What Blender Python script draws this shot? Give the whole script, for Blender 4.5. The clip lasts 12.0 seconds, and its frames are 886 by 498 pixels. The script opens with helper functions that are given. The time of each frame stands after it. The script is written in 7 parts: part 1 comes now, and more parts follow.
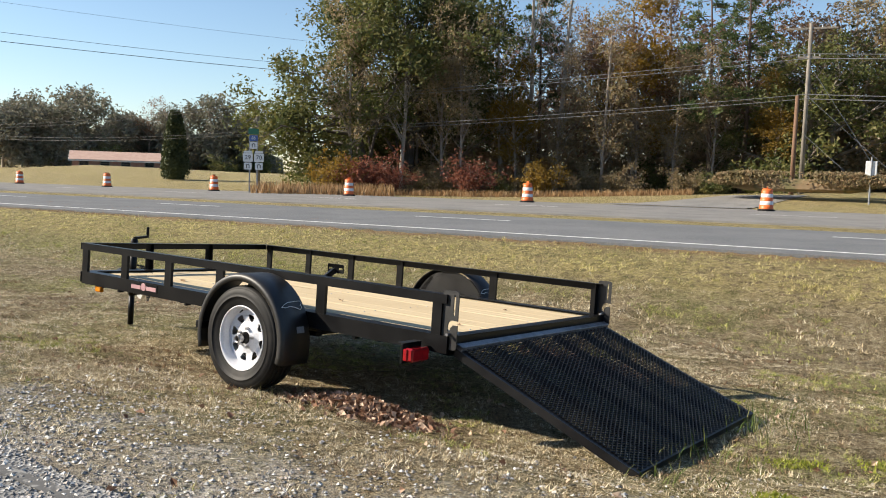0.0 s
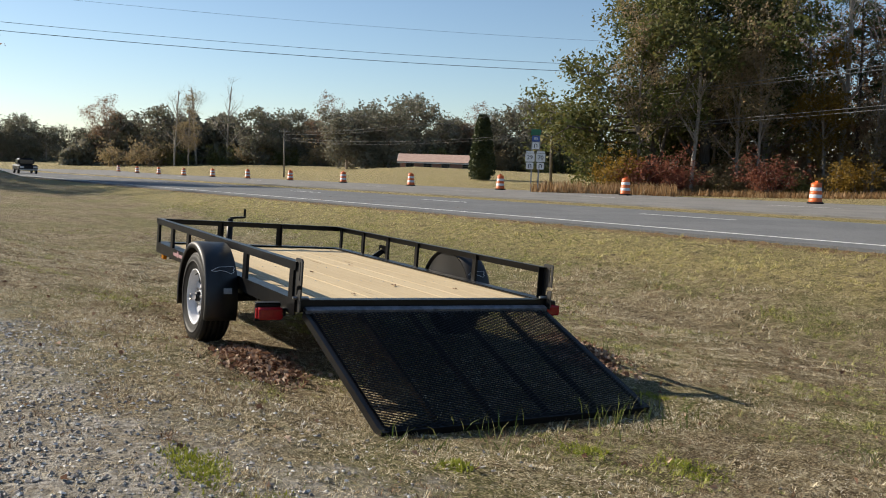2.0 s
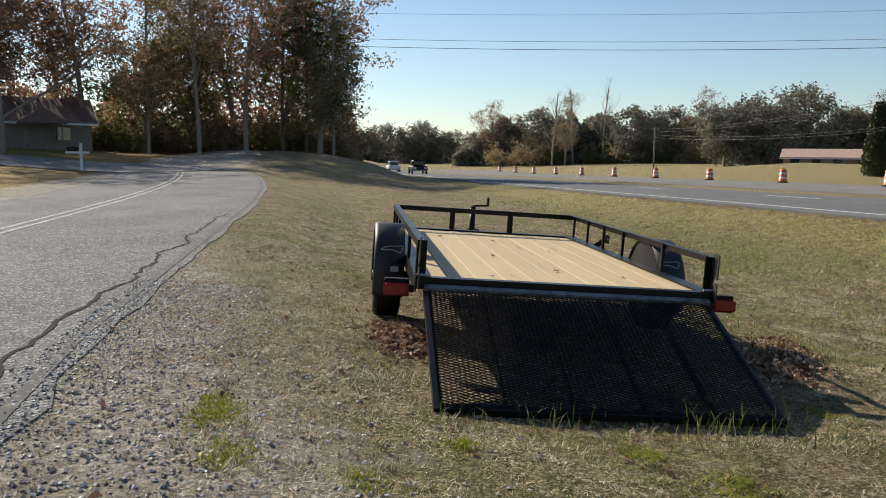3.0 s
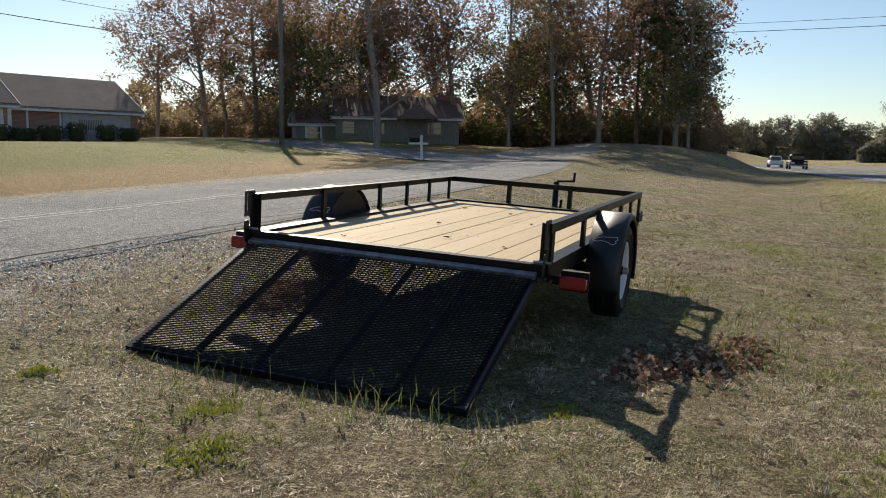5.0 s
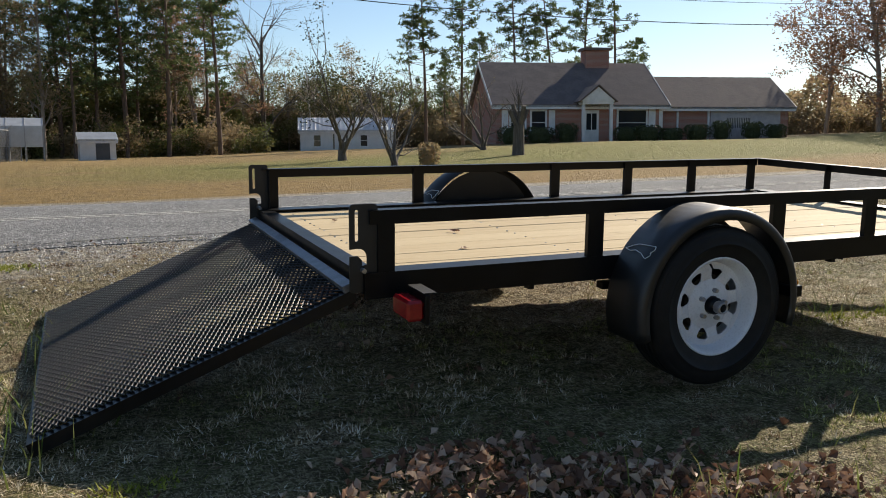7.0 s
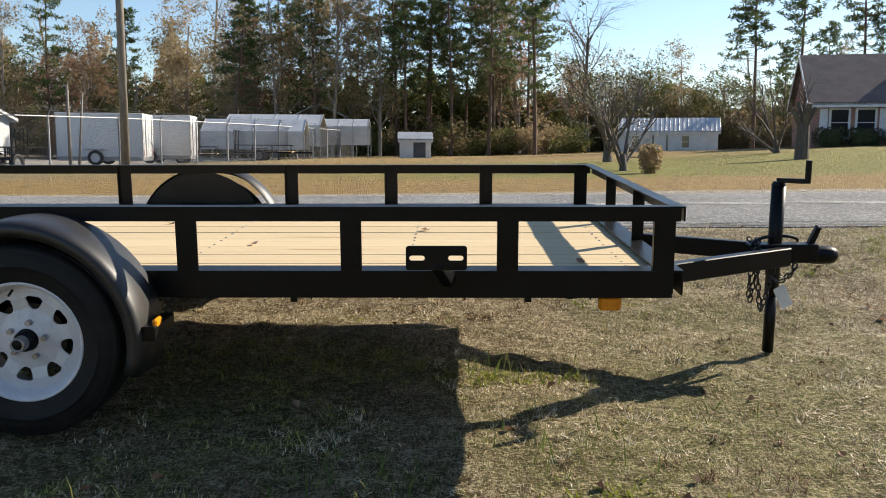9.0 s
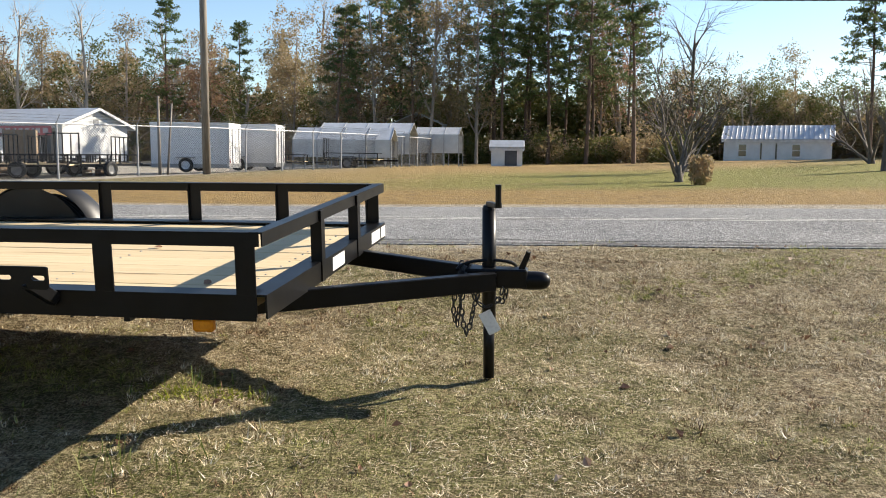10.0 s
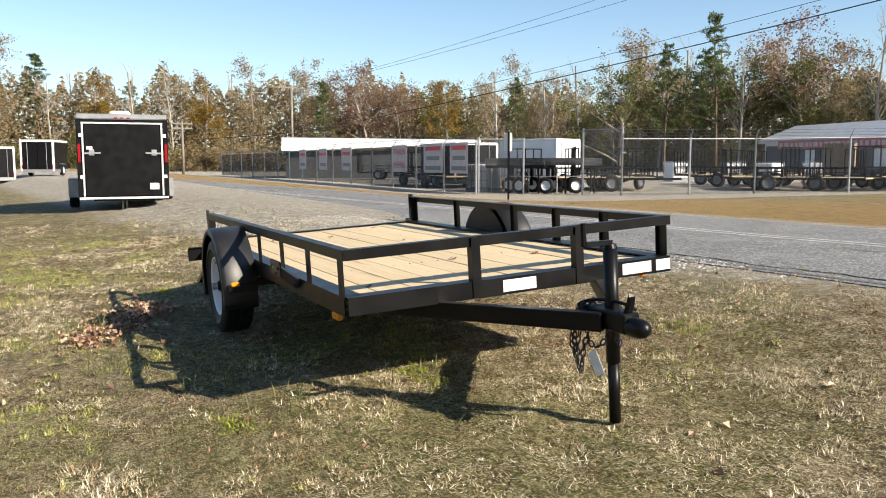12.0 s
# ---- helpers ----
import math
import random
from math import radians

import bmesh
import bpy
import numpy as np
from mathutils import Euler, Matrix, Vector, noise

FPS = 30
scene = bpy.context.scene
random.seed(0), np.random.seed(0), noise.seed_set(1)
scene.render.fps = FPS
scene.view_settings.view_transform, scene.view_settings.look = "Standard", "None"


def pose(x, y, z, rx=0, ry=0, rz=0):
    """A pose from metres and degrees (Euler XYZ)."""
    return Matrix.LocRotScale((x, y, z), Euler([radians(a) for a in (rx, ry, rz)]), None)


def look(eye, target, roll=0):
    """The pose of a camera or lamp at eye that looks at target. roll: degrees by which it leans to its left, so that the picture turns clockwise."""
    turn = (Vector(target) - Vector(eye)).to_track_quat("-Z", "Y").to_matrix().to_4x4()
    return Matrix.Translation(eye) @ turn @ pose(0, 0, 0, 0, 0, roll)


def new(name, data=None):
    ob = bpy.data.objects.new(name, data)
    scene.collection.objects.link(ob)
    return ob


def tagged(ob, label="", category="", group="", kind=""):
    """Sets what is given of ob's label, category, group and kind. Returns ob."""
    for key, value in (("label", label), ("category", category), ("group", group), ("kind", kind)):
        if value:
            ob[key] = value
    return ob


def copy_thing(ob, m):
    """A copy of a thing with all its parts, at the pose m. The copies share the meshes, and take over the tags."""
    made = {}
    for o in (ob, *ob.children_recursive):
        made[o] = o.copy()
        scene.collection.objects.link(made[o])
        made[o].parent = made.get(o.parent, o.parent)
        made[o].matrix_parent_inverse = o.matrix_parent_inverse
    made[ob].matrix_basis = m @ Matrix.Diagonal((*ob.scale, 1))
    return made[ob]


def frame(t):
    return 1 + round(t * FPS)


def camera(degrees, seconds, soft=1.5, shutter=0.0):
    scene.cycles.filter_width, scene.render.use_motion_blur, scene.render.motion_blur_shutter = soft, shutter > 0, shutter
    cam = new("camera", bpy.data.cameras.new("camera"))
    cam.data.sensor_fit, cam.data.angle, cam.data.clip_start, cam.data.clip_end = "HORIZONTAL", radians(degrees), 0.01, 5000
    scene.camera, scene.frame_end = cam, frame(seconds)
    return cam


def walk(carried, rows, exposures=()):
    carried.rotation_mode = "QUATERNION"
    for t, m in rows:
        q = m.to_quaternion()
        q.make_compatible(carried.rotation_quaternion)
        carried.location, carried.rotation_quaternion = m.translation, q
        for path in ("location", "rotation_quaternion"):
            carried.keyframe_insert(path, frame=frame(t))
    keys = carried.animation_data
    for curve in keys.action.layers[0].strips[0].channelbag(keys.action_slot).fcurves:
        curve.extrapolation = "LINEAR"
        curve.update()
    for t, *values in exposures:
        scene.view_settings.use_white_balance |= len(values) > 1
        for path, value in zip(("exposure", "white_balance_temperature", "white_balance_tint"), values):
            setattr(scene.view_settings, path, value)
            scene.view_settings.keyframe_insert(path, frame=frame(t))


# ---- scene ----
cam = camera(56.0, 12.0, 1.0)
PATH = [
    (0, (-2.664, 4.617, 1.486), (-1.48, 3.015, 1.31), 1.7),
    (0.5, (-3.412, 4.308, 1.484), (-2.113, 2.797, 1.304), 1.7),
    (1, (-4.007, 3.877, 1.458), (-2.611, 2.457, 1.276), 1.6),
    (1.5, (-4.44, 3.371, 1.453), (-2.917, 2.088, 1.27), 1.8),
    (2, (-4.756, 2.817, 1.427), (-3.059, 1.776, 1.233), 1.6),
    (2.5, (-5.052, 2.143, 1.409), (-3.159, 1.532, 1.199), 1.3),
    (3, (-5.193, 1.306, 1.337), (-3.215, 1.106, 1.123), 0.7),
    (3.5, (-5.333, 0.332, 1.273), (-3.345, 0.328, 1.057), 0.7),
    (5.5, (-3.873, -2.731, 1.079), (-2.201, -1.66, 0.839), 0.5),
    (6, (-3.053, -3.305, 1.031), (-1.688, -1.863, 0.791), 0.1),
    (6.5, (-2.005, -3.713, 0.962), (-0.936, -2.039, 0.722), -0.2),
    (8.5, (2.023, -3.989, 0.93), (2.12, -2.006, 0.688), 0.0),
    (9, (2.901, -3.942, 0.94), (2.881, -1.957, 0.701), 0.3),
    (9.5, (3.856, -3.93, 0.98), (3.785, -1.945, 0.744), 0.3),
    (10, (4.794, -3.849, 1.023), (4.499, -1.884, 0.799), 0.5),
    (10.5, (5.622, -3.602, 1.02), (4.91, -1.746, 0.805), 0.2),
    (11, (6.347, -3.249, 1.05), (5.057, -1.736, 0.834), 0.2),
    (11.5, (6.988, -2.787, 1.093), (5.365, -1.638, 0.882), -0.1),
    (12, (7.463, -2.288, 1.159), (5.667, -1.432, 0.952), -0.1),
]
EXPOSURE = ((0, 0.95), (1.5, 0.76), (2.5, 0.42), (3.5, 0.45), (5.5, 0.38), (6.5, 0.42), (8.5, 1.0), (9.5, 1.02), (10.2, 1.22), (11.0, 1.22), (12.0, 1.08))
walk(cam, [(t, look(e, g, r)) for t, e, g, r in PATH], EXPOSURE)

# ---- light ----
SUN = Vector((1.51, 0.99, 1.04)).normalized()
world = bpy.data.worlds.new("world")
scene.world = world
world.use_nodes = True
wn = world.node_tree
sky = wn.nodes.new("ShaderNodeTexSky")
sky.sky_type = "NISHITA"
sky.sun_disc = False
sky.sun_elevation = math.asin(SUN.z)
sky.sun_rotation = math.atan2(SUN.x, SUN.y)
sky.altitude = 200
sky.air_density = 1.0
sky.dust_density = 0.25
sky.ozone_density = 2.5
wn.nodes["Background"].inputs[1].default_value = 0.082
wn.links.new(sky.outputs[0], wn.nodes["Background"].inputs[0])
sun = new("sun", bpy.data.lights.new("sun", "SUN"))
sun.data.energy = 4.9
sun.data.angle = radians(0.55)
sun.data.color = (1.0, 0.89, 0.735)
sun.matrix_world = look(SUN * 200, (0, 0, 0))


# ---- materials ----
def node(tree, kind, **kw):
    n = tree.nodes.new(kind)
    for k, v in kw.items():
        n.inputs[k.replace("_", " ")].default_value = v
    return n


def base_mat(name):
    m = bpy.data.materials.new(name)
    m.use_nodes = True
    return m, m.node_tree, m.node_tree.nodes["Principled BSDF"], m.node_tree.links.new


def mixed(t, fac, a, b):
    n = t.nodes.new("ShaderNodeMix")
    n.data_type = "RGBA"
    for sock, v in ((n.inputs[0], fac), (n.inputs[6], a), (n.inputs[7], b)):
        if isinstance(v, bpy.types.NodeSocket):
            t.links.new(v, sock)
        elif isinstance(v, tuple):
            sock.default_value = (*v, 1.0) if len(v) == 3 else v
        else:
            sock.default_value = v
    return n.outputs[2]


def ramp(t, fac, lo, hi):
    n = t.nodes.new("ShaderNodeMapRange")
    n.inputs[1].default_value, n.inputs[2].default_value = lo, hi
    n.interpolation_type = "SMOOTHSTEP"
    t.links.new(fac, n.inputs[0])
    return n.outputs[0]


def math_node(t, op, a, b=0.0):
    n = t.nodes.new("ShaderNodeMath")
    n.operation = op
    for i, v in enumerate((a, b)):
        if isinstance(v, bpy.types.NodeSocket):
            t.links.new(v, n.inputs[i])
        else:
            n.inputs[i].default_value = v
    return n.outputs[0]


def noise_of(t, coord, scale, detail=4.0, rough=0.55):
    n = node(t, "ShaderNodeTexNoise", Scale=scale, Detail=detail, Roughness=rough)
    t.links.new(coord, n.inputs["Vector"])
    return n.outputs[0]


def coords(t, space="Object", stretch=None):
    c = t.nodes.new("ShaderNodeTexCoord").outputs[space]
    if stretch:
        mp = node(t, "ShaderNodeMapping", Scale=stretch)
        t.links.new(c, mp.inputs[0])
        c = mp.outputs[0]
    return c


def bumped(t, b, height, strength, distance):
    n = node(t, "ShaderNodeBump", Strength=strength, Distance=distance)
    t.links.new(height, n.inputs["Height"])
    t.links.new(n.outputs[0], b.inputs["Normal"])


def surf(name, c1, c2, scale=8.0, rough=0.6, metal=0.0, fine=120.0, bump=0.15, dist=0.004, spread=0.12, dirt=None, stretch=None, coat=0.0, spec=0.5):
    """Two tones in patches, a fine grain, uneven gloss and an optional third tone of dirt."""
    m, t, b, link = base_mat(name)
    c = coords(t, stretch=stretch)
    big, small = noise_of(t, c, scale), noise_of(t, c, fine, 3.0)
    col = mixed(t, ramp(t, big, 0.35, 0.65), c1, c2)
    col = mixed(t, math_node(t, "MULTIPLY", ramp(t, small, 0.45, 0.75), 0.35), col, tuple(x * 0.55 for x in c1))
    if dirt:
        col = mixed(t, math_node(t, "MULTIPLY", ramp(t, noise_of(t, c, scale * 0.4, 6.0), 0.5, 0.75), 0.6), col, dirt)
    link(col, b.inputs["Base Color"])
    link(math_node(t, "ADD", math_node(t, "MULTIPLY", math_node(t, "SUBTRACT", big, 0.5), spread * 2), rough), b.inputs["Roughness"])
    b.inputs["Metallic"].default_value = metal
    b.inputs["Coat Weight"].default_value = coat
    b.inputs["Specular IOR Level"].default_value = spec
    b.inputs["Coat Roughness"].default_value = 0.15
    bumped(t, b, small, bump, dist)
    return m


def leaf_mat(name, tones, glow=0.35, clump=0.6, tree=0.4, steps=False):
    """Leaves: a tone for each clump, each leaf and each tree, half let through the sun."""
    m, t, b, link = base_mat(name)
    geo, info = t.nodes.new("ShaderNodeNewGeometry"), t.nodes.new("ShaderNodeObjectInfo")
    rnd = math_node(t, "FRACT", math_node(t, "ADD", geo.outputs["Random Per Island"], math_node(t, "MULTIPLY", info.outputs["Random"], 0.35)))
    if clump:
        patch = ramp(t, noise_of(t, coords(t), 0.75, 2.0), 0.32, 0.68)
        rnd = math_node(t, "ADD", math_node(t, "MULTIPLY", rnd, 1 - clump), math_node(t, "MULTIPLY", patch, clump))
    r = t.nodes.new("ShaderNodeValToRGB")
    el = r.color_ramp.elements
    r.color_ramp.interpolation = "CONSTANT" if steps else "LINEAR"
    while len(el) < len(tones):
        el.new(0.5)
    for i, c in enumerate(tones):
        el[i].position, el[i].color = i / (len(tones) if steps else len(tones) - 1), (*c, 1)
    link(rnd, r.inputs[0])
    tree_tone = mixed(t, math_node(t, "MULTIPLY", info.outputs["Random"], tree), r.outputs[0], tones[0]) if tree else r.outputs[0]
    link(tree_tone, b.inputs["Base Color"])
    b.inputs["Roughness"].default_value = 0.65
    b.inputs["Specular IOR Level"].default_value = 0.3
    tr = t.nodes.new("ShaderNodeBsdfTranslucent")
    link(tree_tone, tr.inputs[0])
    mx = t.nodes.new("ShaderNodeMixShader")
    mx.inputs[0].default_value = glow
    link(b.outputs[0], mx.inputs[1])
    link(tr.outputs[0], mx.inputs[2])
    link(mx.outputs[0], t.nodes["Material Output"].inputs[0])
    return m


def plank_mat(name, c1, c2, knot):
    m, t, b, link = base_mat(name)
    info = t.nodes.new("ShaderNodeObjectInfo")
    shift = t.nodes.new("ShaderNodeVectorMath")
    shift.operation = "ADD"
    link(coords(t, stretch=(1.0, 14.0, 14.0)), shift.inputs[0])
    comb = t.nodes.new("ShaderNodeCombineXYZ")
    link(math_node(t, "MULTIPLY", info.outputs["Random"], 37.0), comb.inputs[0])
    link(comb.outputs[0], shift.inputs[1])
    v = shift.outputs[0]
    grain, fine = noise_of(t, v, 1.6, 6.0, 0.6), noise_of(t, v, 14.0, 3.0)
    tone = math_node(t, "ADD", math_node(t, "MULTIPLY", grain, 0.75), math_node(t, "MULTIPLY", info.outputs["Random"], 0.3))
    col = mixed(t, ramp(t, tone, 0.3, 0.8), c1, c2)
    col = mixed(t, math_node(t, "MULTIPLY", ramp(t, fine, 0.52, 0.7), 0.3), col, tuple(x * 0.6 for x in c2))
    col = mixed(t, math_node(t, "MULTIPLY", ramp(t, noise_of(t, v, 0.9, 2.0), 0.68, 0.74), 0.7), col, knot)
    link(col, b.inputs["Base Color"])
    b.inputs["Roughness"].default_value = 0.68
    b.inputs["Specular IOR Level"].default_value = 0.05
    bumped(t, b, fine, 0.25, 0.003)
    return m


def ground_mat():
    """Mown dry grass with greener and barer patches, gravel beside the side road and on the yard."""
    m, t, b, link = base_mat("dry_grass")
    c = coords(t)
    sep = t.nodes.new("ShaderNodeSeparateXYZ")
    link(c, sep.inputs[0])
    x, y = sep.outputs[0], sep.outputs[1]
    add, mul, less = (lambda p, q: math_node(t, "ADD", p, q)), (lambda p, q: math_node(t, "MULTIPLY", p, q)), (lambda p, q: math_node(t, "SUBTRACT", p, q))
    n1, n2, n3, n4 = noise_of(t, c, 0.35, 5.0), noise_of(t, c, 2.2, 6.0, 0.72), noise_of(t, c, 17.0, 6.0, 0.78), noise_of(t, c, 95.0, 4.0, 0.75)
    n5 = noise_of(t, c, 6.0, 6.0, 0.8)
    straw = mixed(t, ramp(t, n2, 0.42, 0.58), (0.38, 0.30, 0.165), (0.15, 0.105, 0.053))
    straw = mixed(t, mul(ramp(t, n3, 0.48, 0.58), 0.9), straw, (0.70, 0.61, 0.41))
    straw = mixed(t, mul(ramp(t, n4, 0.47, 0.57), 0.85), straw, (0.075, 0.052, 0.027))
    straw = mixed(t, mul(ramp(t, n5, 0.52, 0.60), 0.8), straw, (0.085, 0.056, 0.030))
    green = mixed(t, ramp(t, n3, 0.42, 0.62), (0.10, 0.12, 0.028), (0.30, 0.30, 0.085))
    where = add(mul(n1, 0.6), mul(n2, 0.5))
    # the ditch beside the highway and a band of the far lawn stay greener
    ditch = mul(ramp(t, math_node(t, "ABSOLUTE", add(y, 6.0)), 2.4, 0.4), ramp(t, x, 4.0, 10.0))
    yy = less(y, mul(x, 0.12))
    lawn = mul(mul(ramp(t, yy, 12.0, 17.0), ramp(t, yy, 42.0, 26.0)), ramp(t, x, -5.0, 5.0))
    where = add(where, add(mul(ditch, 0.42), mul(lawn, 0.12)))
    col = mixed(t, mul(ramp(t, where, 0.50, 0.64), 0.7), straw, green)
    # pale yellow slope below the highway, browner right beside it
    yb = less(y, mul(x, 0.08))
    slope = mul(ramp(t, yb, -5.9, -7.2), ramp(t, n5, 0.62, 0.45))
    col = mixed(t, mul(slope, 0.9), col, mixed(t, ramp(t, n3, 0.42, 0.62), (0.26, 0.225, 0.075), (0.58, 0.47, 0.20)))
    col = mixed(t, mul(mul(ramp(t, yb, -8.3, -8.9), ramp(t, yb, -12.0, -11.0)), ramp(t, n2, 0.64, 0.44)), col, (0.27, 0.165, 0.08))
    gold = mul(ramp(t, yy, 7.8, 8.6), ramp(t, yy, 16.0, 12.5))
    col = mixed(t, mul(gold, mul(ramp(t, n5, 0.66, 0.42), 0.85)), col, (0.48, 0.29, 0.10))
    soil = ramp(t, add(mul(n2, 0.6), mul(n3, 0.4)), 0.52, 0.62)
    col = mixed(t, mul(soil, 0.75), col, (0.105, 0.068, 0.040))
    # thatch: dark gaps and pale lying straws
    gaps = ramp(t, noise_of(t, c, 70.0, 3.0, 0.7), 0.47, 0.56)
    col = mixed(t, mul(gaps, 0.62), col, (0.055, 0.038, 0.019))
    for k, st in enumerate(((34.0, 170.0, 20.0), (170.0, 34.0, 20.0))):
        col = mixed(t, mul(ramp(t, noise_of(t, coords(t, stretch=st), 1.0, 2.0, 0.6), 0.57, 0.66), 0.75), col, (0.60, 0.49, 0.30))
    # the lawns beyond the side road: golden olive, greener in a band
    sod = mixed(t, mul(lawn, ramp(t, where, 0.42, 0.62)), (0.34, 0.225, 0.085), (0.21, 0.225, 0.045))
    sod = mixed(t, mul(ramp(t, n5, 0.47, 0.60), 0.65), sod, (0.15, 0.10, 0.046))
    sod = mixed(t, mul(ramp(t, n3, 0.52, 0.62), 0.5), sod, (0.40, 0.30, 0.13))
    col = mixed(t, mul(ramp(t, yy, 7.6, 8.4), mul(ramp(t, x, -9.0, -3.0), 0.72)), col, sod)
    # gravel strip along the road edge, wider towards the yard
    edge = less(y, add(mul(x, 0.10), 2.1))
    edge = add(edge, mul(ramp(t, x, 1.0, -9.0), 2.6))
    edge = add(edge, mul(less(n2, 0.5), 3.4))
    edge = less(edge, ramp(t, x, 3.0, 7.0))
    band = mul(ramp(t, edge, -0.35, 0.75), ramp(t, yy, 8.9, 8.2))
    yard = mul(ramp(t, x, -9.6, -10.6), ramp(t, y, 8.0, 10.0))
    grav = math_node(t, "MAXIMUM", band, yard)
    vor = node(t, "ShaderNodeTexVoronoi", Scale=48.0)
    link(c, vor.inputs["Vector"])
    stone = mixed(t, ramp(t, vor.outputs["Color"], 0.1, 0.9), (0.31, 0.285, 0.245), (0.68, 0.63, 0.55))
    stone = mixed(t, mul(ramp(t, n4, 0.52, 0.64), 0.5), stone, (0.09, 0.078, 0.062))
    fac = mul(grav, ramp(t, n5, 0.62, 0.42))
    col = mixed(t, math_node(t, "MAXIMUM", fac, mul(grav, 0.55)), col, stone)
    link(col, b.inputs["Base Color"])
    b.inputs["Roughness"].default_value = 0.9
    b.inputs["Specular IOR Level"].default_value = 0.15
    h = add(add(mul(n3, 0.8), mul(n4, 0.3)), mul(n5, 0.6))
    bumped(t, b, h, 1.0, 0.09)
    return m


def asphalt_mat(name, c1, c2, pale, speck=0.6):
    m, t, b, link = base_mat(name)
    c = coords(t)
    n1, n2 = noise_of(t, c, 0.5, 6.0, 0.6), noise_of(t, c, 3.0, 5.0)
    vor = node(t, "ShaderNodeTexVoronoi", Scale=58.0)
    link(c, vor.inputs["Vector"])
    col = mixed(t, ramp(t, n1, 0.35, 0.65), c1, c2)
    col = mixed(t, math_node(t, "MULTIPLY", ramp(t, vor.outputs["Color"], 0.45, 0.95), speck), col, pale)
    col = mixed(t, math_node(t, "MULTIPLY", ramp(t, n2, 0.58, 0.75), 0.45), col, tuple(x * 0.55 for x in c1))
    link(col, b.inputs["Base Color"])
    b.inputs["Roughness"].default_value = 0.9
    b.inputs["Specular IOR Level"].default_value = 0.12
    bumped(t, b, vor.outputs["Distance"], 0.9, 0.012)
    return m


def worn_paint(name, c, gap):
    """Road paint that has worn away in flakes."""
    m, t, b, link = base_mat(name)
    n = noise_of(t, coords(t), 22.0, 6.0, 0.7)
    link(mixed(t, ramp(t, n, gap - 0.08, gap + 0.08), c, (0.125, 0.124, 0.12)), b.inputs["Base Color"])
    b.inputs["Roughness"].default_value = 0.9
    b.inputs["Specular IOR Level"].default_value = 0.08
    return m


def brick_mat():
    m, t, b, link = base_mat("red_brick")
    br = node(t, "ShaderNodeTexBrick", Scale=1.0, Mortar_Size=0.012, Brick_Width=0.215, Row_Height=0.075)
    sep, comb = t.nodes.new("ShaderNodeSeparateXYZ"), t.nodes.new("ShaderNodeCombineXYZ")
    link(coords(t), sep.inputs[0])
    link(math_node(t, "ADD", sep.outputs[0], sep.outputs[1]), comb.inputs[0])
    link(sep.outputs[2], comb.inputs[1])
    link(comb.outputs[0], br.inputs["Vector"])
    br.inputs["Color1"].default_value, br.inputs["Color2"].default_value = (0.30, 0.095, 0.065, 1), (0.36, 0.14, 0.095, 1)
    br.inputs["Mortar"].default_value = (0.33, 0.29, 0.25, 1)
    link(br.outputs[0], b.inputs["Base Color"])
    b.inputs["Roughness"].default_value = 0.85
    return m


def glass_mat(name, tone=(0.02, 0.025, 0.03)):
    m, t, b, link = base_mat(name)
    b.inputs["Base Color"].default_value = (*tone, 1)
    b.inputs["Roughness"].default_value = 0.06
    b.inputs["Specular IOR Level"].default_value = 0.7
    return m


M = {}
M["black"] = surf("black_paint", (0.004, 0.004, 0.0045), (0.007, 0.007, 0.0075), 5, 0.36, 0, 160, 0.10, 0.002, 0.10, spec=0.20)
M["gate"] = surf("gate_black_paint", (0.006, 0.006, 0.007), (0.011, 0.011, 0.012), 5, 0.34, 0, 160, 0.08, 0.002, 0.1, spec=0.30)
M["dusty"] = surf("satin_black_paint", (0.009, 0.009, 0.009), (0.016, 0.015, 0.014), 6, 0.48, 0, 160, 0.10, 0.002, 0.10, spec=0.62)
# black paint lightened to grey: the sky's glare is in the colour
M["sill"] = surf("black_paint_sky_glare", (0.10, 0.10, 0.11), (0.22, 0.22, 0.235), 16, 0.35, 0.3, 160, 0.1, 0.002, 0.15)
M["steel"] = surf("worn_steel", (0.32, 0.32, 0.33), (0.45, 0.45, 0.46), 20, 0.35, 0.9, 200, 0.1, 0.001)
M["rubber"] = surf("tyre_rubber", (0.009, 0.009, 0.010), (0.015, 0.015, 0.014), 14, 0.6, 0, 220, 0.2, 0.002, dirt=(0.028, 0.025, 0.021), spec=0.22)
M["rim"] = surf("white_rim_enamel", (0.74, 0.75, 0.78), (0.66, 0.67, 0.70), 6, 0.32, 0, 120, 0.03, 0.001)
M["plank"] = plank_mat("treated_pine", (0.63, 0.51, 0.325), (0.53, 0.415, 0.255), (0.30, 0.20, 0.11))
M["red"] = surf("red_lens", (0.30, 0.008, 0.012), (0.23, 0.006, 0.010), 20, 0.16, 0, 90, 0.1, 0.002)
M["amber"] = surf("amber_lens", (0.75, 0.27, 0.01), (0.62, 0.20, 0.008), 20, 0.2, 0, 90, 0.1, 0.002)
M["white"] = surf("white_sticker", (0.78, 0.78, 0.76), (0.72, 0.72, 0.70), 10, 0.4, 0, 80, 0.02, 0.001)
M["pink"] = surf("pale_decal", (0.50, 0.30, 0.31), (0.42, 0.24, 0.26), 10, 0.4, 0, 80, 0.02, 0.001)
M["ground"] = ground_mat()
M["hw"] = asphalt_mat("highway_asphalt", (0.150, 0.157, 0.163), (0.185, 0.190, 0.193), (0.29, 0.29, 0.285), 0.35)
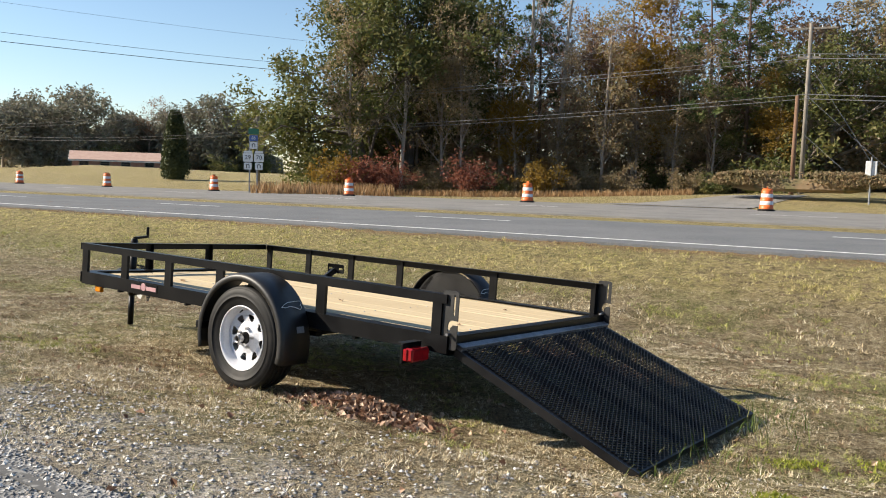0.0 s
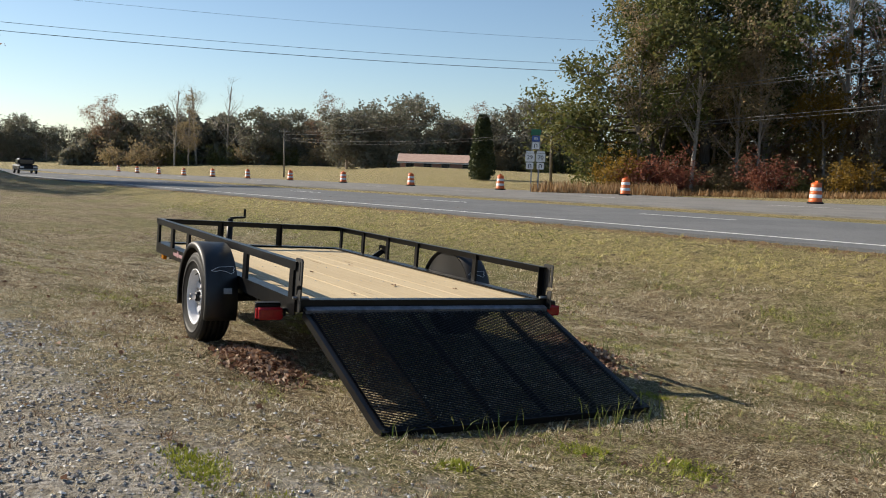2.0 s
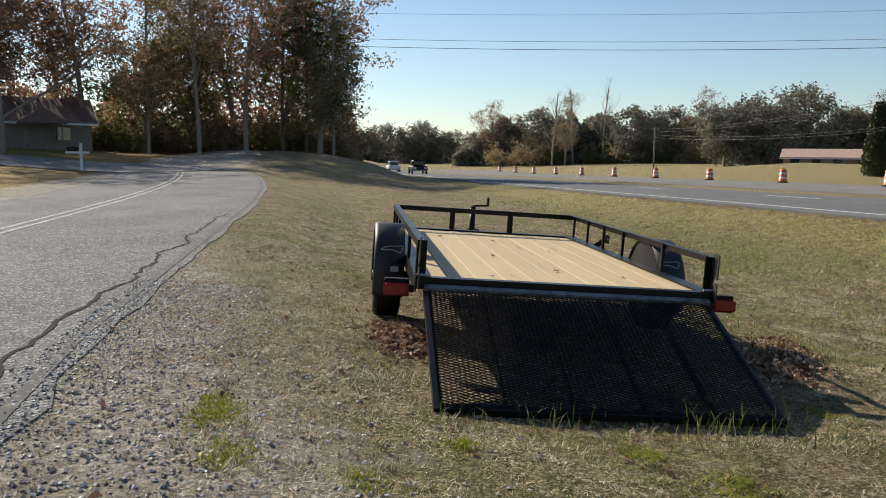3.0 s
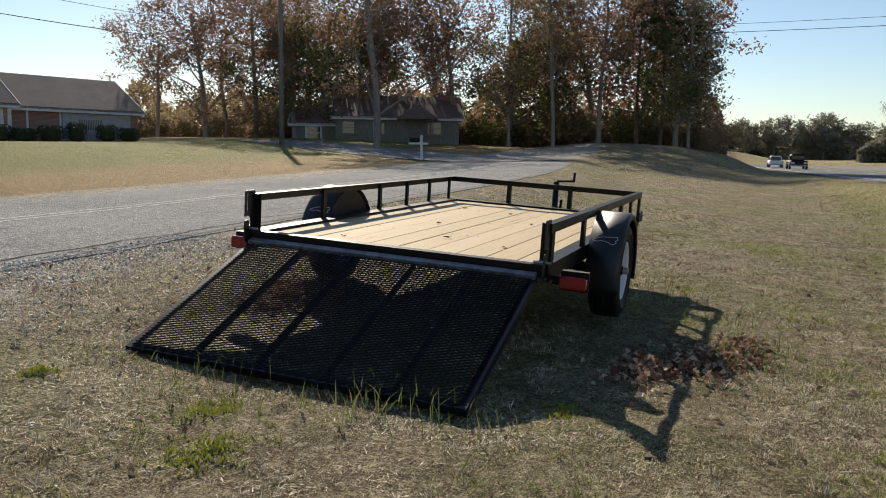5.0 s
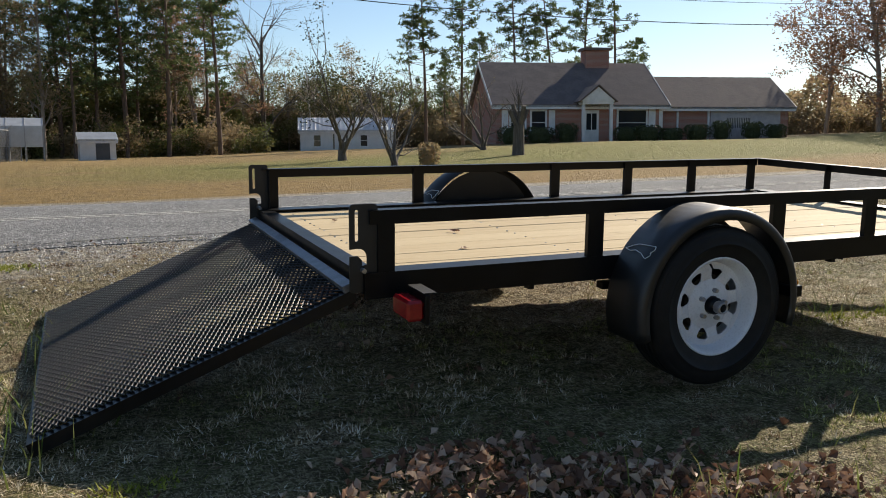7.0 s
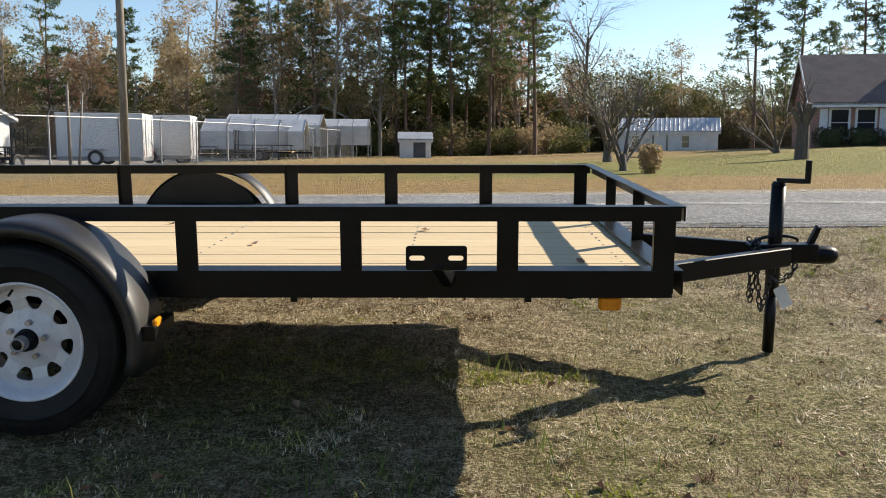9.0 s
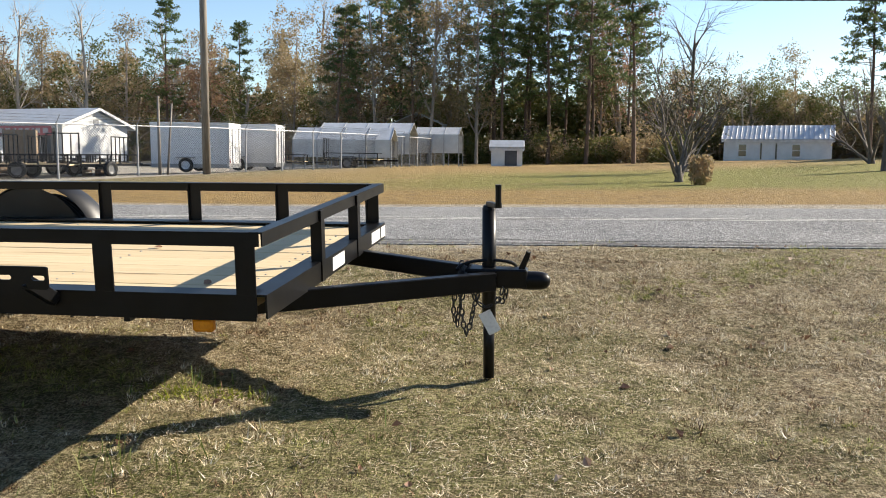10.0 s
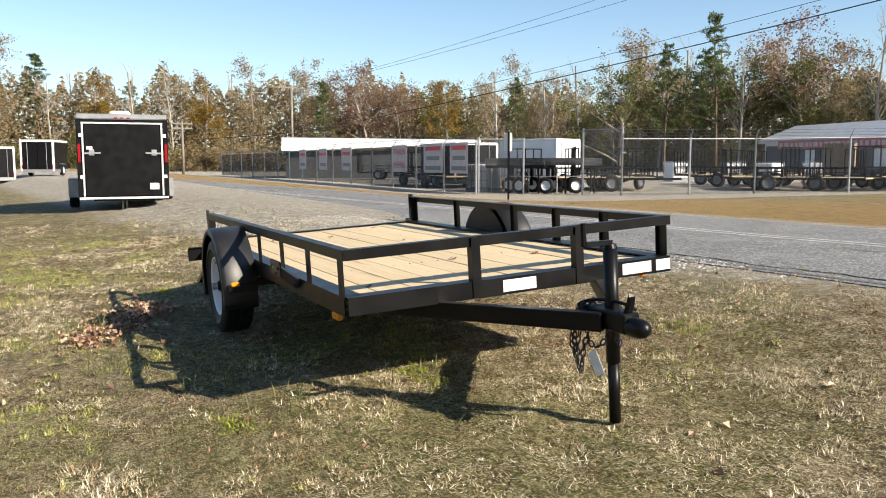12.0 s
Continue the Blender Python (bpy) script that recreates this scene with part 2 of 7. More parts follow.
M["hw2"] = asphalt_mat("pale_old_asphalt", (0.20, 0.195, 0.185), (0.25, 0.24, 0.225), (0.32, 0.31, 0.29), 0.4)
M["road"] = asphalt_mat("worn_asphalt", (0.125, 0.126, 0.127), (0.185, 0.185, 0.18), (0.50, 0.495, 0.48), 0.75)
M["line"] = worn_paint("white_road_paint", (0.78, 0.78, 0.75), 0.78)
M["oldline"] = worn_paint("worn_road_paint", (0.60, 0.59, 0.55), 0.54)
M["gap"] = worn_paint("dark_open_joint", (0.012, 0.012, 0.012), 0.9)
M["ghostline"] = worn_paint("nearly_gone_road_paint", (0.30, 0.295, 0.28), 0.42)
M["brick"] = brick_mat()
M["trim"] = surf("white_trim_paint", (0.72, 0.72, 0.72), (0.62, 0.62, 0.61), 3, 0.5, 0, 40, 0.05, 0.002)
M["shingle"] = surf("brown_shingles", (0.125, 0.098, 0.09), (0.17, 0.132, 0.12), 1.2, 0.9, 0, 7, 0.4, 0.02)
M["paleshingle"] = surf("faded_red_shingles", (0.46, 0.30, 0.235), (0.52, 0.36, 0.28), 1.5, 0.9, 0, 7, 0.4, 0.02)
M["shingle2"] = surf("red_grey_shingles", (0.15, 0.105, 0.10), (0.20, 0.14, 0.13), 4, 0.9, 0, 9, 0.5, 0.02)
M["siding"] = surf("white_siding", (0.70, 0.70, 0.69), (0.62, 0.62, 0.61), 1.5, 0.5, 0, 30, 0.08, 0.003)
M["metalroof"] = surf("pale_metal_roof", (0.52, 0.54, 0.56), (0.44, 0.46, 0.48), 1.5, 0.4, 0.35, 30, 0.06, 0.002)
M["boxwhite"] = surf("white_trailer_skin", (0.76, 0.77, 0.79), (0.70, 0.71, 0.73), 0.8, 0.35, 0, 40, 0.04, 0.002)
M["crate"] = surf("weathered_plywood", (0.20, 0.145, 0.095), (0.27, 0.205, 0.14), 4, 0.85, 0, 30, 0.3, 0.004)
M["bannerred"] = surf("faded_red_banner", (0.42, 0.10, 0.11), (0.36, 0.09, 0.10), 3, 0.6, 0, 40, 0.1, 0.003)
M["banner"] = surf("faded_vinyl_banner", (0.46, 0.42, 0.42), (0.38, 0.35, 0.36), 3, 0.6, 0, 40, 0.1, 0.003)
M["glass"] = glass_mat("dark_glass")
M["galv"] = surf("galvanised_steel", (0.36, 0.37, 0.38), (0.28, 0.29, 0.30), 6, 0.45, 0.5, 60, 0.06, 0.001)
M["palewire"] = surf("weathered_aluminium_wire", (0.27, 0.275, 0.28), (0.21, 0.215, 0.22), 6, 0.5, 0.3, 60, 0.05, 0.001)
M["wire"] = surf("grey_wire", (0.16, 0.165, 0.17), (0.12, 0.125, 0.13), 6, 0.5, 0.3, 60, 0.05, 0.001)
M["cable"] = surf("black_cable", (0.02, 0.02, 0.022), (0.03, 0.03, 0.03), 6, 0.6, 0, 60, 0.05, 0.001)
# dark grey for a shed door and for shade painted on building fronts
M["darkfront"] = surf("dark_front_shade_and_door", (0.07, 0.074, 0.08), (0.10, 0.104, 0.108), 1.2, 0.8, 0, 40, 0.2, 0.004)
M["pole"] = surf("weathered_pole_wood", (0.24, 0.215, 0.18), (0.16, 0.14, 0.115), 3, 0.85, 0, 30, 0.4, 0.006, stretch=(6, 6, 0.6))
M["newpole"] = surf("treated_brown_pole_wood", (0.20, 0.115, 0.07), (0.15, 0.085, 0.052), 3, 0.85, 0, 30, 0.4, 0.006, stretch=(6, 6, 0.6))
M["orange"] = surf("orange_plastic", (0.75, 0.16, 0.03), (0.65, 0.13, 0.025), 8, 0.45, 0, 60, 0.05, 0.002)
M["sheet"] = surf("white_reflective_sheet", (0.72, 0.72, 0.72), (0.64, 0.64, 0.63), 8, 0.4, 0, 60, 0.03, 0.001)
M["signgreen"] = surf("green_sign_sheet", (0.02, 0.13, 0.07), (0.025, 0.15, 0.08), 8, 0.4, 0, 60, 0.03, 0.001)
M["signblue"] = surf("blue_sign_sheet", (0.05, 0.10, 0.30), (0.06, 0.12, 0.33), 8, 0.4, 0, 60, 0.03, 0.001)
M["signred"] = surf("red_banner_print", (0.55, 0.05, 0.05), (0.48, 0.045, 0.05), 5, 0.6, 0, 60, 0.03, 0.001)
M["bark"] = surf("grey_brown_bark", (0.24, 0.195, 0.155), (0.33, 0.28, 0.23), 5, 0.9, 0, 30, 0.6, 0.02, stretch=(3, 3, 0.5))
M["darkbark"] = surf("dark_grey_bark", (0.085, 0.07, 0.058), (0.14, 0.12, 0.10), 5, 0.9, 0, 30, 0.6, 0.02, stretch=(3, 3, 0.5))
M["palebark"] = surf("pale_bark", (0.40, 0.355, 0.30), (0.29, 0.25, 0.205), 3, 0.9, 0, 20, 0.5, 0.02, stretch=(3, 3, 0.5))
M["pinebark"] = surf("pine_bark", (0.10, 0.065, 0.045), (0.15, 0.10, 0.072), 5, 0.9, 0, 30, 0.6, 0.02, stretch=(3, 3, 0.5))
M["oak"] = leaf_mat("green_brown_oak_leaves", [(0.066, 0.085, 0.026), (0.112, 0.126, 0.036), (0.17, 0.16, 0.05), (0.215, 0.178, 0.062)], 0.36)
M["rust"] = leaf_mat("rust_autumn_leaves", [(0.22, 0.135, 0.09), (0.30, 0.165, 0.11), (0.17, 0.12, 0.07), (0.35, 0.21, 0.11)], 0.54)
M["brown"] = leaf_mat("brown_thicket_leaves", [(0.33, 0.245, 0.15), (0.21, 0.19, 0.09), (0.39, 0.275, 0.165), (0.18, 0.17, 0.075), (0.43, 0.30, 0.15)], 0.48)
# far foliage: distance haze is put into these greyed leaf tones
M["haze"] = leaf_mat("leaves_greyed_for_haze", [(0.176, 0.169, 0.128), (0.257, 0.230, 0.176), (0.142, 0.155, 0.101), (0.311, 0.257, 0.189)], 0.3)
M["tan"] = leaf_mat("tan_woodland_leaves", [(0.37, 0.265, 0.175), (0.28, 0.21, 0.13), (0.43, 0.295, 0.175), (0.22, 0.185, 0.10), (0.34, 0.20, 0.12)], 0.35)
M["gold"] = leaf_mat("golden_leaves", [(0.28, 0.165, 0.025), (0.20, 0.13, 0.025), (0.33, 0.21, 0.035)], 0.45)
M["scarlet"] = leaf_mat("red_leaves", [(0.24, 0.085, 0.055), (0.19, 0.075, 0.05), (0.27, 0.12, 0.065)], 0.45)
M["pine"] = leaf_mat("pine_needles", [(0.066, 0.102, 0.038), (0.114, 0.150, 0.054), (0.180, 0.198, 0.072)], 0.36)
M["cedar"] = leaf_mat("cedar_needles", [(0.05, 0.066, 0.026), (0.068, 0.08, 0.03), (0.04, 0.054, 0.022)], 0.2)
M["hedge"] = leaf_mat("hedge_leaves", [(0.05, 0.06, 0.022), (0.075, 0.075, 0.03), (0.04, 0.05, 0.02)], 0.2)
M["blade"] = leaf_mat("straw_blades", [(0.82, 0.72, 0.50), (0.42, 0.315, 0.175), (0.70, 0.585, 0.375), (0.21, 0.142, 0.072), (0.90, 0.84, 0.67), (0.58, 0.475, 0.29)], 0.12, 0.0, 0.0, True)
M["blade2"] = leaf_mat("greener_grass_blades", [(0.30, 0.32, 0.07), (0.58, 0.53, 0.22), (0.14, 0.165, 0.035), (0.46, 0.45, 0.12), (0.22, 0.25, 0.055)], 0.18, 0.0, 0.0, True)
M["moss"] = leaf_mat("yellow_green_moss", [(0.26, 0.29, 0.035), (0.34, 0.35, 0.05), (0.20, 0.23, 0.03)], 0.3, 0.0, 0.0, True)
M["stone"] = leaf_mat("loose_gravel_stones", [(0.253, 0.241, 0.218), (0.529, 0.506, 0.460), (0.380, 0.333, 0.287), (0.149, 0.144, 0.138), (0.690, 0.667, 0.621)], 0.0, 0.0, 0.0, True)
M["blade3"] = leaf_mat("brown_matted_blades", [(0.33, 0.195, 0.105), (0.09, 0.052, 0.028), (0.42, 0.29, 0.17), (0.16, 0.093, 0.05)], 0.12, 0.0, 0.0, True)
M["bankstraw"] = leaf_mat("yellow_bank_grass", [(0.74, 0.62, 0.26), (0.50, 0.45, 0.14), (0.88, 0.76, 0.40), (0.32, 0.32, 0.08)], 0.25, 0.0, 0.0, True)
M["sprig"] = leaf_mat("green_blades", [(0.10, 0.15, 0.03), (0.16, 0.19, 0.05), (0.22, 0.22, 0.08)], 0.35, 0.0, 0.0, True)
M["fallen"] = leaf_mat("fallen_leaves", [(0.28, 0.155, 0.095), (0.42, 0.275, 0.185), (0.15, 0.08, 0.05), (0.58, 0.43, 0.31)], 0.12, 0.0, 0.0, True)
M["reed"] = leaf_mat("tawny_reeds", [(0.34, 0.21, 0.10), (0.28, 0.165, 0.075), (0.40, 0.27, 0.14)], 0.3, 0.0, 0.0, True)



def cloth_mat():
    """Open-weave privacy cloth that lets part of the light through."""
    m, t, b, link = base_mat("open_weave_cloth")
    c = coords(t)
    link(mixed(t, ramp(t, noise_of(t, c, 1.3), 0.35, 0.65), (0.05, 0.053, 0.056), (0.085, 0.088, 0.09)), b.inputs["Base Color"])
    b.inputs["Roughness"].default_value = 0.85
    tr, mx = t.nodes.new("ShaderNodeBsdfTransparent"), t.nodes.new("ShaderNodeMixShader")
    mx.inputs[0].default_value = 0.3
    link(b.outputs[0], mx.inputs[1])
    link(tr.outputs[0], mx.inputs[2])
    link(mx.outputs[0], t.nodes["Material Output"].inputs[0])
    return m


M["cloth"] = cloth_mat()


# ---- mesh helpers ----
def part(name, bm, material, parent=None, label="", smooth=False):
    me = bpy.data.meshes.new(name)
    if smooth:
        for f in bm.faces:
            f.smooth = True
    bm.to_mesh(me)
    bm.free()
    me.materials.append(material)
    ob = new(name, me)
    if parent:
        ob.parent = parent
    if label:
        tagged(ob, label=label)
    return ob


def thing(name, label, category, m=None, group="", kind=""):
    ob = tagged(new(name), label, category, group, kind)
    if m is not None:
        ob.matrix_world = m
    return ob


def bx(bm, x0, x1, y0, y1, z0, z1, m=None):
    """A box with edges a little broken."""
    v = [bm.verts.new((x, y, z)) for x in (x0, x1) for y in (y0, y1) for z in (z0, z1)]
    for f in ((0, 1, 3, 2), (4, 6, 7, 5), (0, 4, 5, 1), (2, 3, 7, 6), (0, 2, 6, 4), (1, 5, 7, 3)):
        bm.faces.new([v[i] for i in f])
    if m is not None:
        bmesh.ops.transform(bm, matrix=m, verts=v)
    return v


def box(x0, x1, y0, y1, z0, z1, bevel=0.0):
    bm = bmesh.new()
    bx(bm, x0, x1, y0, y1, z0, z1)
    if bevel:
        bmesh.ops.bevel(bm, geom=bm.edges[:], offset=bevel, segments=1, affect="EDGES")
    return bm


def cyl(bm, p0, p1, r0, r1=None, n=8, caps=True):
    """A tapered round bar from p0 to p1."""
    r1 = r0 if r1 is None else r1
    p0, p1 = Vector(p0), Vector(p1)
    q = (p1 - p0).to_track_quat("Z", "Y").to_matrix()
    rings = []
    for p, r in ((p0, r0), (p1, r1)):
        rings.append([bm.verts.new(p + q @ Vector((r * math.cos(2 * math.pi * i / n), r * math.sin(2 * math.pi * i / n), 0))) for i in range(n)])
    for i in range(n):
        j = (i + 1) % n
        bm.faces.new((rings[0][i], rings[0][j], rings[1][j], rings[1][i]))
    if caps:
        bm.faces.new(rings[0][::-1])
        bm.faces.new(rings[1])
    return rings[0] + rings[1]


def rod(p0, p1, r0, r1=None, n=10):
    bm = bmesh.new()
    cyl(bm, p0, p1, r0, r1, n)
    return bm


def beam(p0, p1, w, h, up=(0, 0, 1)):
    """A square bar of width w and height h along a line."""
    p0, p1, up = Vector(p0), Vector(p1), Vector(up)
    d = (p1 - p0).normalized()
    s = d.cross(up).normalized()
    u = s.cross(d)
    bm = bmesh.new()
    a = [bm.verts.new(p + s * w / 2 * i + u * h / 2 * j) for p in (p0, p1) for i, j in ((-1, -1), (1, -1), (1, 1), (-1, 1))]
    for f in ((3, 2, 1, 0), (4, 5, 6, 7), (0, 1, 5, 4), (1, 2, 6, 5), (2, 3, 7, 6), (3, 0, 4, 7)):
        bm.faces.new([a[i] for i in f])
    bmesh.ops.bevel(bm, geom=bm.edges[:], offset=min(w, h) * 0.08, segments=1, affect="EDGES")
    return bm


def angle_iron(p0, p1, leg1, leg2, size, thick=0.006, size2=0.0):
    """A rolled angle bar: two legs along the unit ways leg1 and leg2 from the outer edge p0-p1."""
    p0, p1, a, b = Vector(p0), Vector(p1), Vector(leg1), Vector(leg2)
    other = size2 or size
    prof = [(0, 0), (size, 0), (size, thick), (thick * 1.4, thick * 1.1), (thick * 1.1, thick * 1.4), (thick, other), (0, other)]
    bm = bmesh.new()
    r = [[bm.verts.new(p + a * i + b * j) for i, j in prof] for p in (p0, p1)]
    n = len(prof)
    for i in range(n):
        bm.faces.new((r[0][i], r[0][(i + 1) % n], r[1][(i + 1) % n], r[1][i]))
    bm.faces.new(r[0][::-1])
    bm.faces.new(r[1])
    bmesh.ops.recalc_face_normals(bm, faces=bm.faces[:])
    return bm


def lathe(profile, axis="Y", n=40):
    """A turned form: profile points (radius, along)."""
    bm = bmesh.new()
    rings = []
    for r, a in profile:
        ring = []
        for i in range(n):
            c, s = math.cos(2 * math.pi * i / n) * r, math.sin(2 * math.pi * i / n) * r
            ring.append(bm.verts.new({"Y": (c, a, s), "X": (a, c, s), "Z": (c, s, a)}[axis]))
        rings.append(ring)
    for k in range(len(rings) - 1):
        for i in range(n):
            j = (i + 1) % n
            bm.faces.new((rings[k][i], rings[k][j], rings[k + 1][j], rings[k + 1][i]))
    bmesh.ops.recalc_face_normals(bm, faces=bm.faces[:])
    return bm


def plate(outer, holes, m, thick):
    """A flat plate cut from an outline with holes, thick along its own z, laid by m."""
    bm = bmesh.new()
    edges = []
    for loop in (outer, *holes):
        v = [bm.verts.new((x, y, 0)) for x, y in loop]
        edges += [bm.edges.new((v[i], v[(i + 1) % len(v)])) for i in range(len(v))]
    bmesh.ops.triangle_fill(bm, edges=edges, use_beauty=True)
    ex = bmesh.ops.extrude_face_region(bm, geom=bm.faces[:])
    bmesh.ops.translate(bm, vec=(0, 0, thick), verts=[e for e in ex["geom"] if isinstance(e, bmesh.types.BMVert)])
    bmesh.ops.recalc_face_normals(bm, faces=bm.faces[:])
    bmesh.ops.transform(bm, matrix=m, verts=bm.verts[:])
    return bm


def rounded(x0, x1, y0, y1, r, k=4):
    pts = []
    for cx, cy, a0 in ((x1 - r, y1 - r, 0), (x0 + r, y1 - r, 90), (x0 + r, y0 + r, 180), (x1 - r, y0 + r, 270)):
        pts += [(cx + r * math.cos(radians(a0 + 90 * i / k)), cy + r * math.sin(radians(a0 + 90 * i / k))) for i in range(k + 1)]
    return pts


def circle(cx, cy, r, n=16):
    return [(cx + r * math.cos(2 * math.pi * i / n), cy + r * math.sin(2 * math.pi * i / n)) for i in range(n)]


def from_lists(name, verts, faces, material, kind="", label="", category="", parent=None):
    me = bpy.data.meshes.new(name)
    me.from_pydata(verts, [], faces)
    me.update()
    me.materials.append(material)
    ob = new(name, me)
    if parent:
        ob.parent = parent
    return tagged(ob, label, category, "", kind)


# ---- lie of the land ----
def step(a, b, v):
    t = min(1.0, max(0.0, (v - a) / (b - a)))
    return t * t * (3 - 2 * t)


def road_bend(x):
    """How far the highway has swung towards +y at x."""
    return 0.0885 * min(x, 42.0) + 0.066 * max(0.0, x - 42.0)


def hw_z(x):
    return 0.40 - 0.009 * max(-60.0, min(x, 120.0))


def side_near(x):
    return 2.86 + (0.045 if x > 0 else 0.12) * x + 0.003 * max(0.0, min(x, 70) - 10) ** 2


def side_far(x):
    return 7.95 + (0.06 if x > 0 else 0.10) * x + 0.0036 * max(0.0, min(x, 70) - 10) ** 2


def side_z(x):
    return 0.24 + 0.010 * max(0.0, x) - 0.001 * min(0.0, x)


def land(x, y):
    near = -0.0114 * max(-8.0, min(x, 12.0)) + 0.0563 * max(-4.6, min(y, 4.0))
    # rise to the side road, then the lawns
    zr = side_z(x)
    a = side_near(x)
    k = step(a - 2.6, a + 0.1, y)
    z = near * (1 - k) + (zr - 0.006) * k
    z += 0.75 * step(3, 28, x) * step(11, 36, y) - 0.35 * step(45, 66, y) * step(3, 28, x)
    z -= 0.26 * step(-6, -17, x) * step(6, 11, y)
    z += 0.14 * step(-3, -10, x) * (1 - step(1, 4, y)) * step(-8, -4, y)
    # wooded bank beyond the bend
    z += 1.75 * step(33, 62, x) * step(-10, 8, y - max(0.0, 0.0)) * (1 - 0.75 * step(side_near(x) - 3, side_near(x) + 0.5, y))
    # ditch and embankment of the highway
    e = -9.0 + road_bend(x)
    if y < e + 4.6 and x < 160:
        k2 = step(e + 4.4, e + 0.2, y)
        z = z * (1 - k2) + (hw_z(x) - 0.03) * k2
    far = -36.0 + road_bend(x)
    if y < far:
        z += (0.75 * step(30, 5, x)) * step(far, far - 9, y) + 0.5 * step(far, far - 60, y) + 0.95 * step(52, 90, x) * step(far, far - 40, y)
    if x > 80 and y < -30:
        z += 0.9 * math.exp(-((x - 111.0) ** 2 + (y + 63.0) ** 2) / 200.0)
    return z


def lumps(x, y):
    """Small swells of the turf, levelled off towards the paving."""
    p = Vector((x * 0.8, y * 0.8, 0.0))
    a = side_near(x)
    toe = step(-1.8, -1.35, x) * (1 - step(0.2, 0.8, x)) * (1 - step(1.05, 1.4, abs(y)))
    return -0.028 * toe + (1 - 0.9 * toe) * (0.018 * noise.noise(p) + 0.016 * noise.noise(p * 3.1) + 0.026 * noise.noise(p * 8.3) + 0.012 * noise.noise(p * 17.0)) * (1 - step(a - 1.6, a - 0.2, y))


def build_ground():
    xs = sorted(set([round(-12 + 0.25 * i, 3) for i in range(97)] + [round(-5.5 + 0.125 * i, 3) for i in range(121)] + [12 + 1.0 * i for i in range(1, 60)] + [-12 - 1.5 * i for i in range(1, 50)] + [72 + 8.0 * i for i in range(1, 30)] + [-90 - 12.0 * i for i in range(1, 20)] + [-3500, -1500, -700, 520, 1200, 3500]))
    ys = sorted(set([round(-13 + 0.25 * i, 3) for i in range(91)] + [round(-4.2 + 0.125 * i, 3) for i in range(61)] + [9.75 + 1.0 * i for i in range(1, 50)] + [-13 - 1.0 * i for i in range(1, 40)] + [60 + 8.0 * i for i in range(1, 30)] + [-55 - 8.0 * i for i in range(1, 30)] + [-3500, -1500, -600, 500, 1200, 3500]))
    verts = []
    for y in ys:
        for x in xs:
            lump = 0.0
            if abs(x) < 20 and -14 < y < 10:
                lump = lumps(x, y)
            verts.append((x, y, land(x, y) + lump))
    nx = len(xs)
    faces = [(j * nx + i, j * nx + i + 1, (j + 1) * nx + i + 1, (j + 1) * nx + i) for j in range(len(ys) - 1) for i in range(nx - 1)]
    ob = from_lists("ground", verts, faces, M["ground"], "structure", "dry mown autumn grass with green patches and gravel edges", "ground")
    for f in ob.data.polygons:
        f.use_smooth = True


def ribbon(name, xs, y0, y1, zf, material, label, category, parent=None, kind="structure", cols=4, ragged=0.0, thick=0.0):
    """A strip of paving that follows two lines."""
    verts, faces = [], []
    for x in xs:
        a, b = y0(x), y1(x)
        if ragged:
            a += ragged * noise.noise(Vector((x * 1.7, 3.3, 0))) + 0.4 * ragged * noise.noise(Vector((x * 6.0, 9.3, 0)))
        for j in range(cols + 1):
            y = a + (b - a) * j / cols
            verts.append((x, y, zf(x)))
    w = cols + 1
    for i in range(len(xs) - 1):
        for j in range(cols):
            k = i * w + j
            faces.append((k, k + w, k + w + 1, k + 1))
    if thick:
        n = len(verts)
        verts += [(x, y, z - thick) for x, y, z in verts]
        for i in range(len(xs) - 1):
            k = i * w
            faces.append((k, n + k, n + k + w, k + w))
            k = i * w + cols
            faces.append((k + w, n + k + w, n + k, k))
    ob = from_lists(name, verts, faces, material, kind, label, category, parent)
    return ob


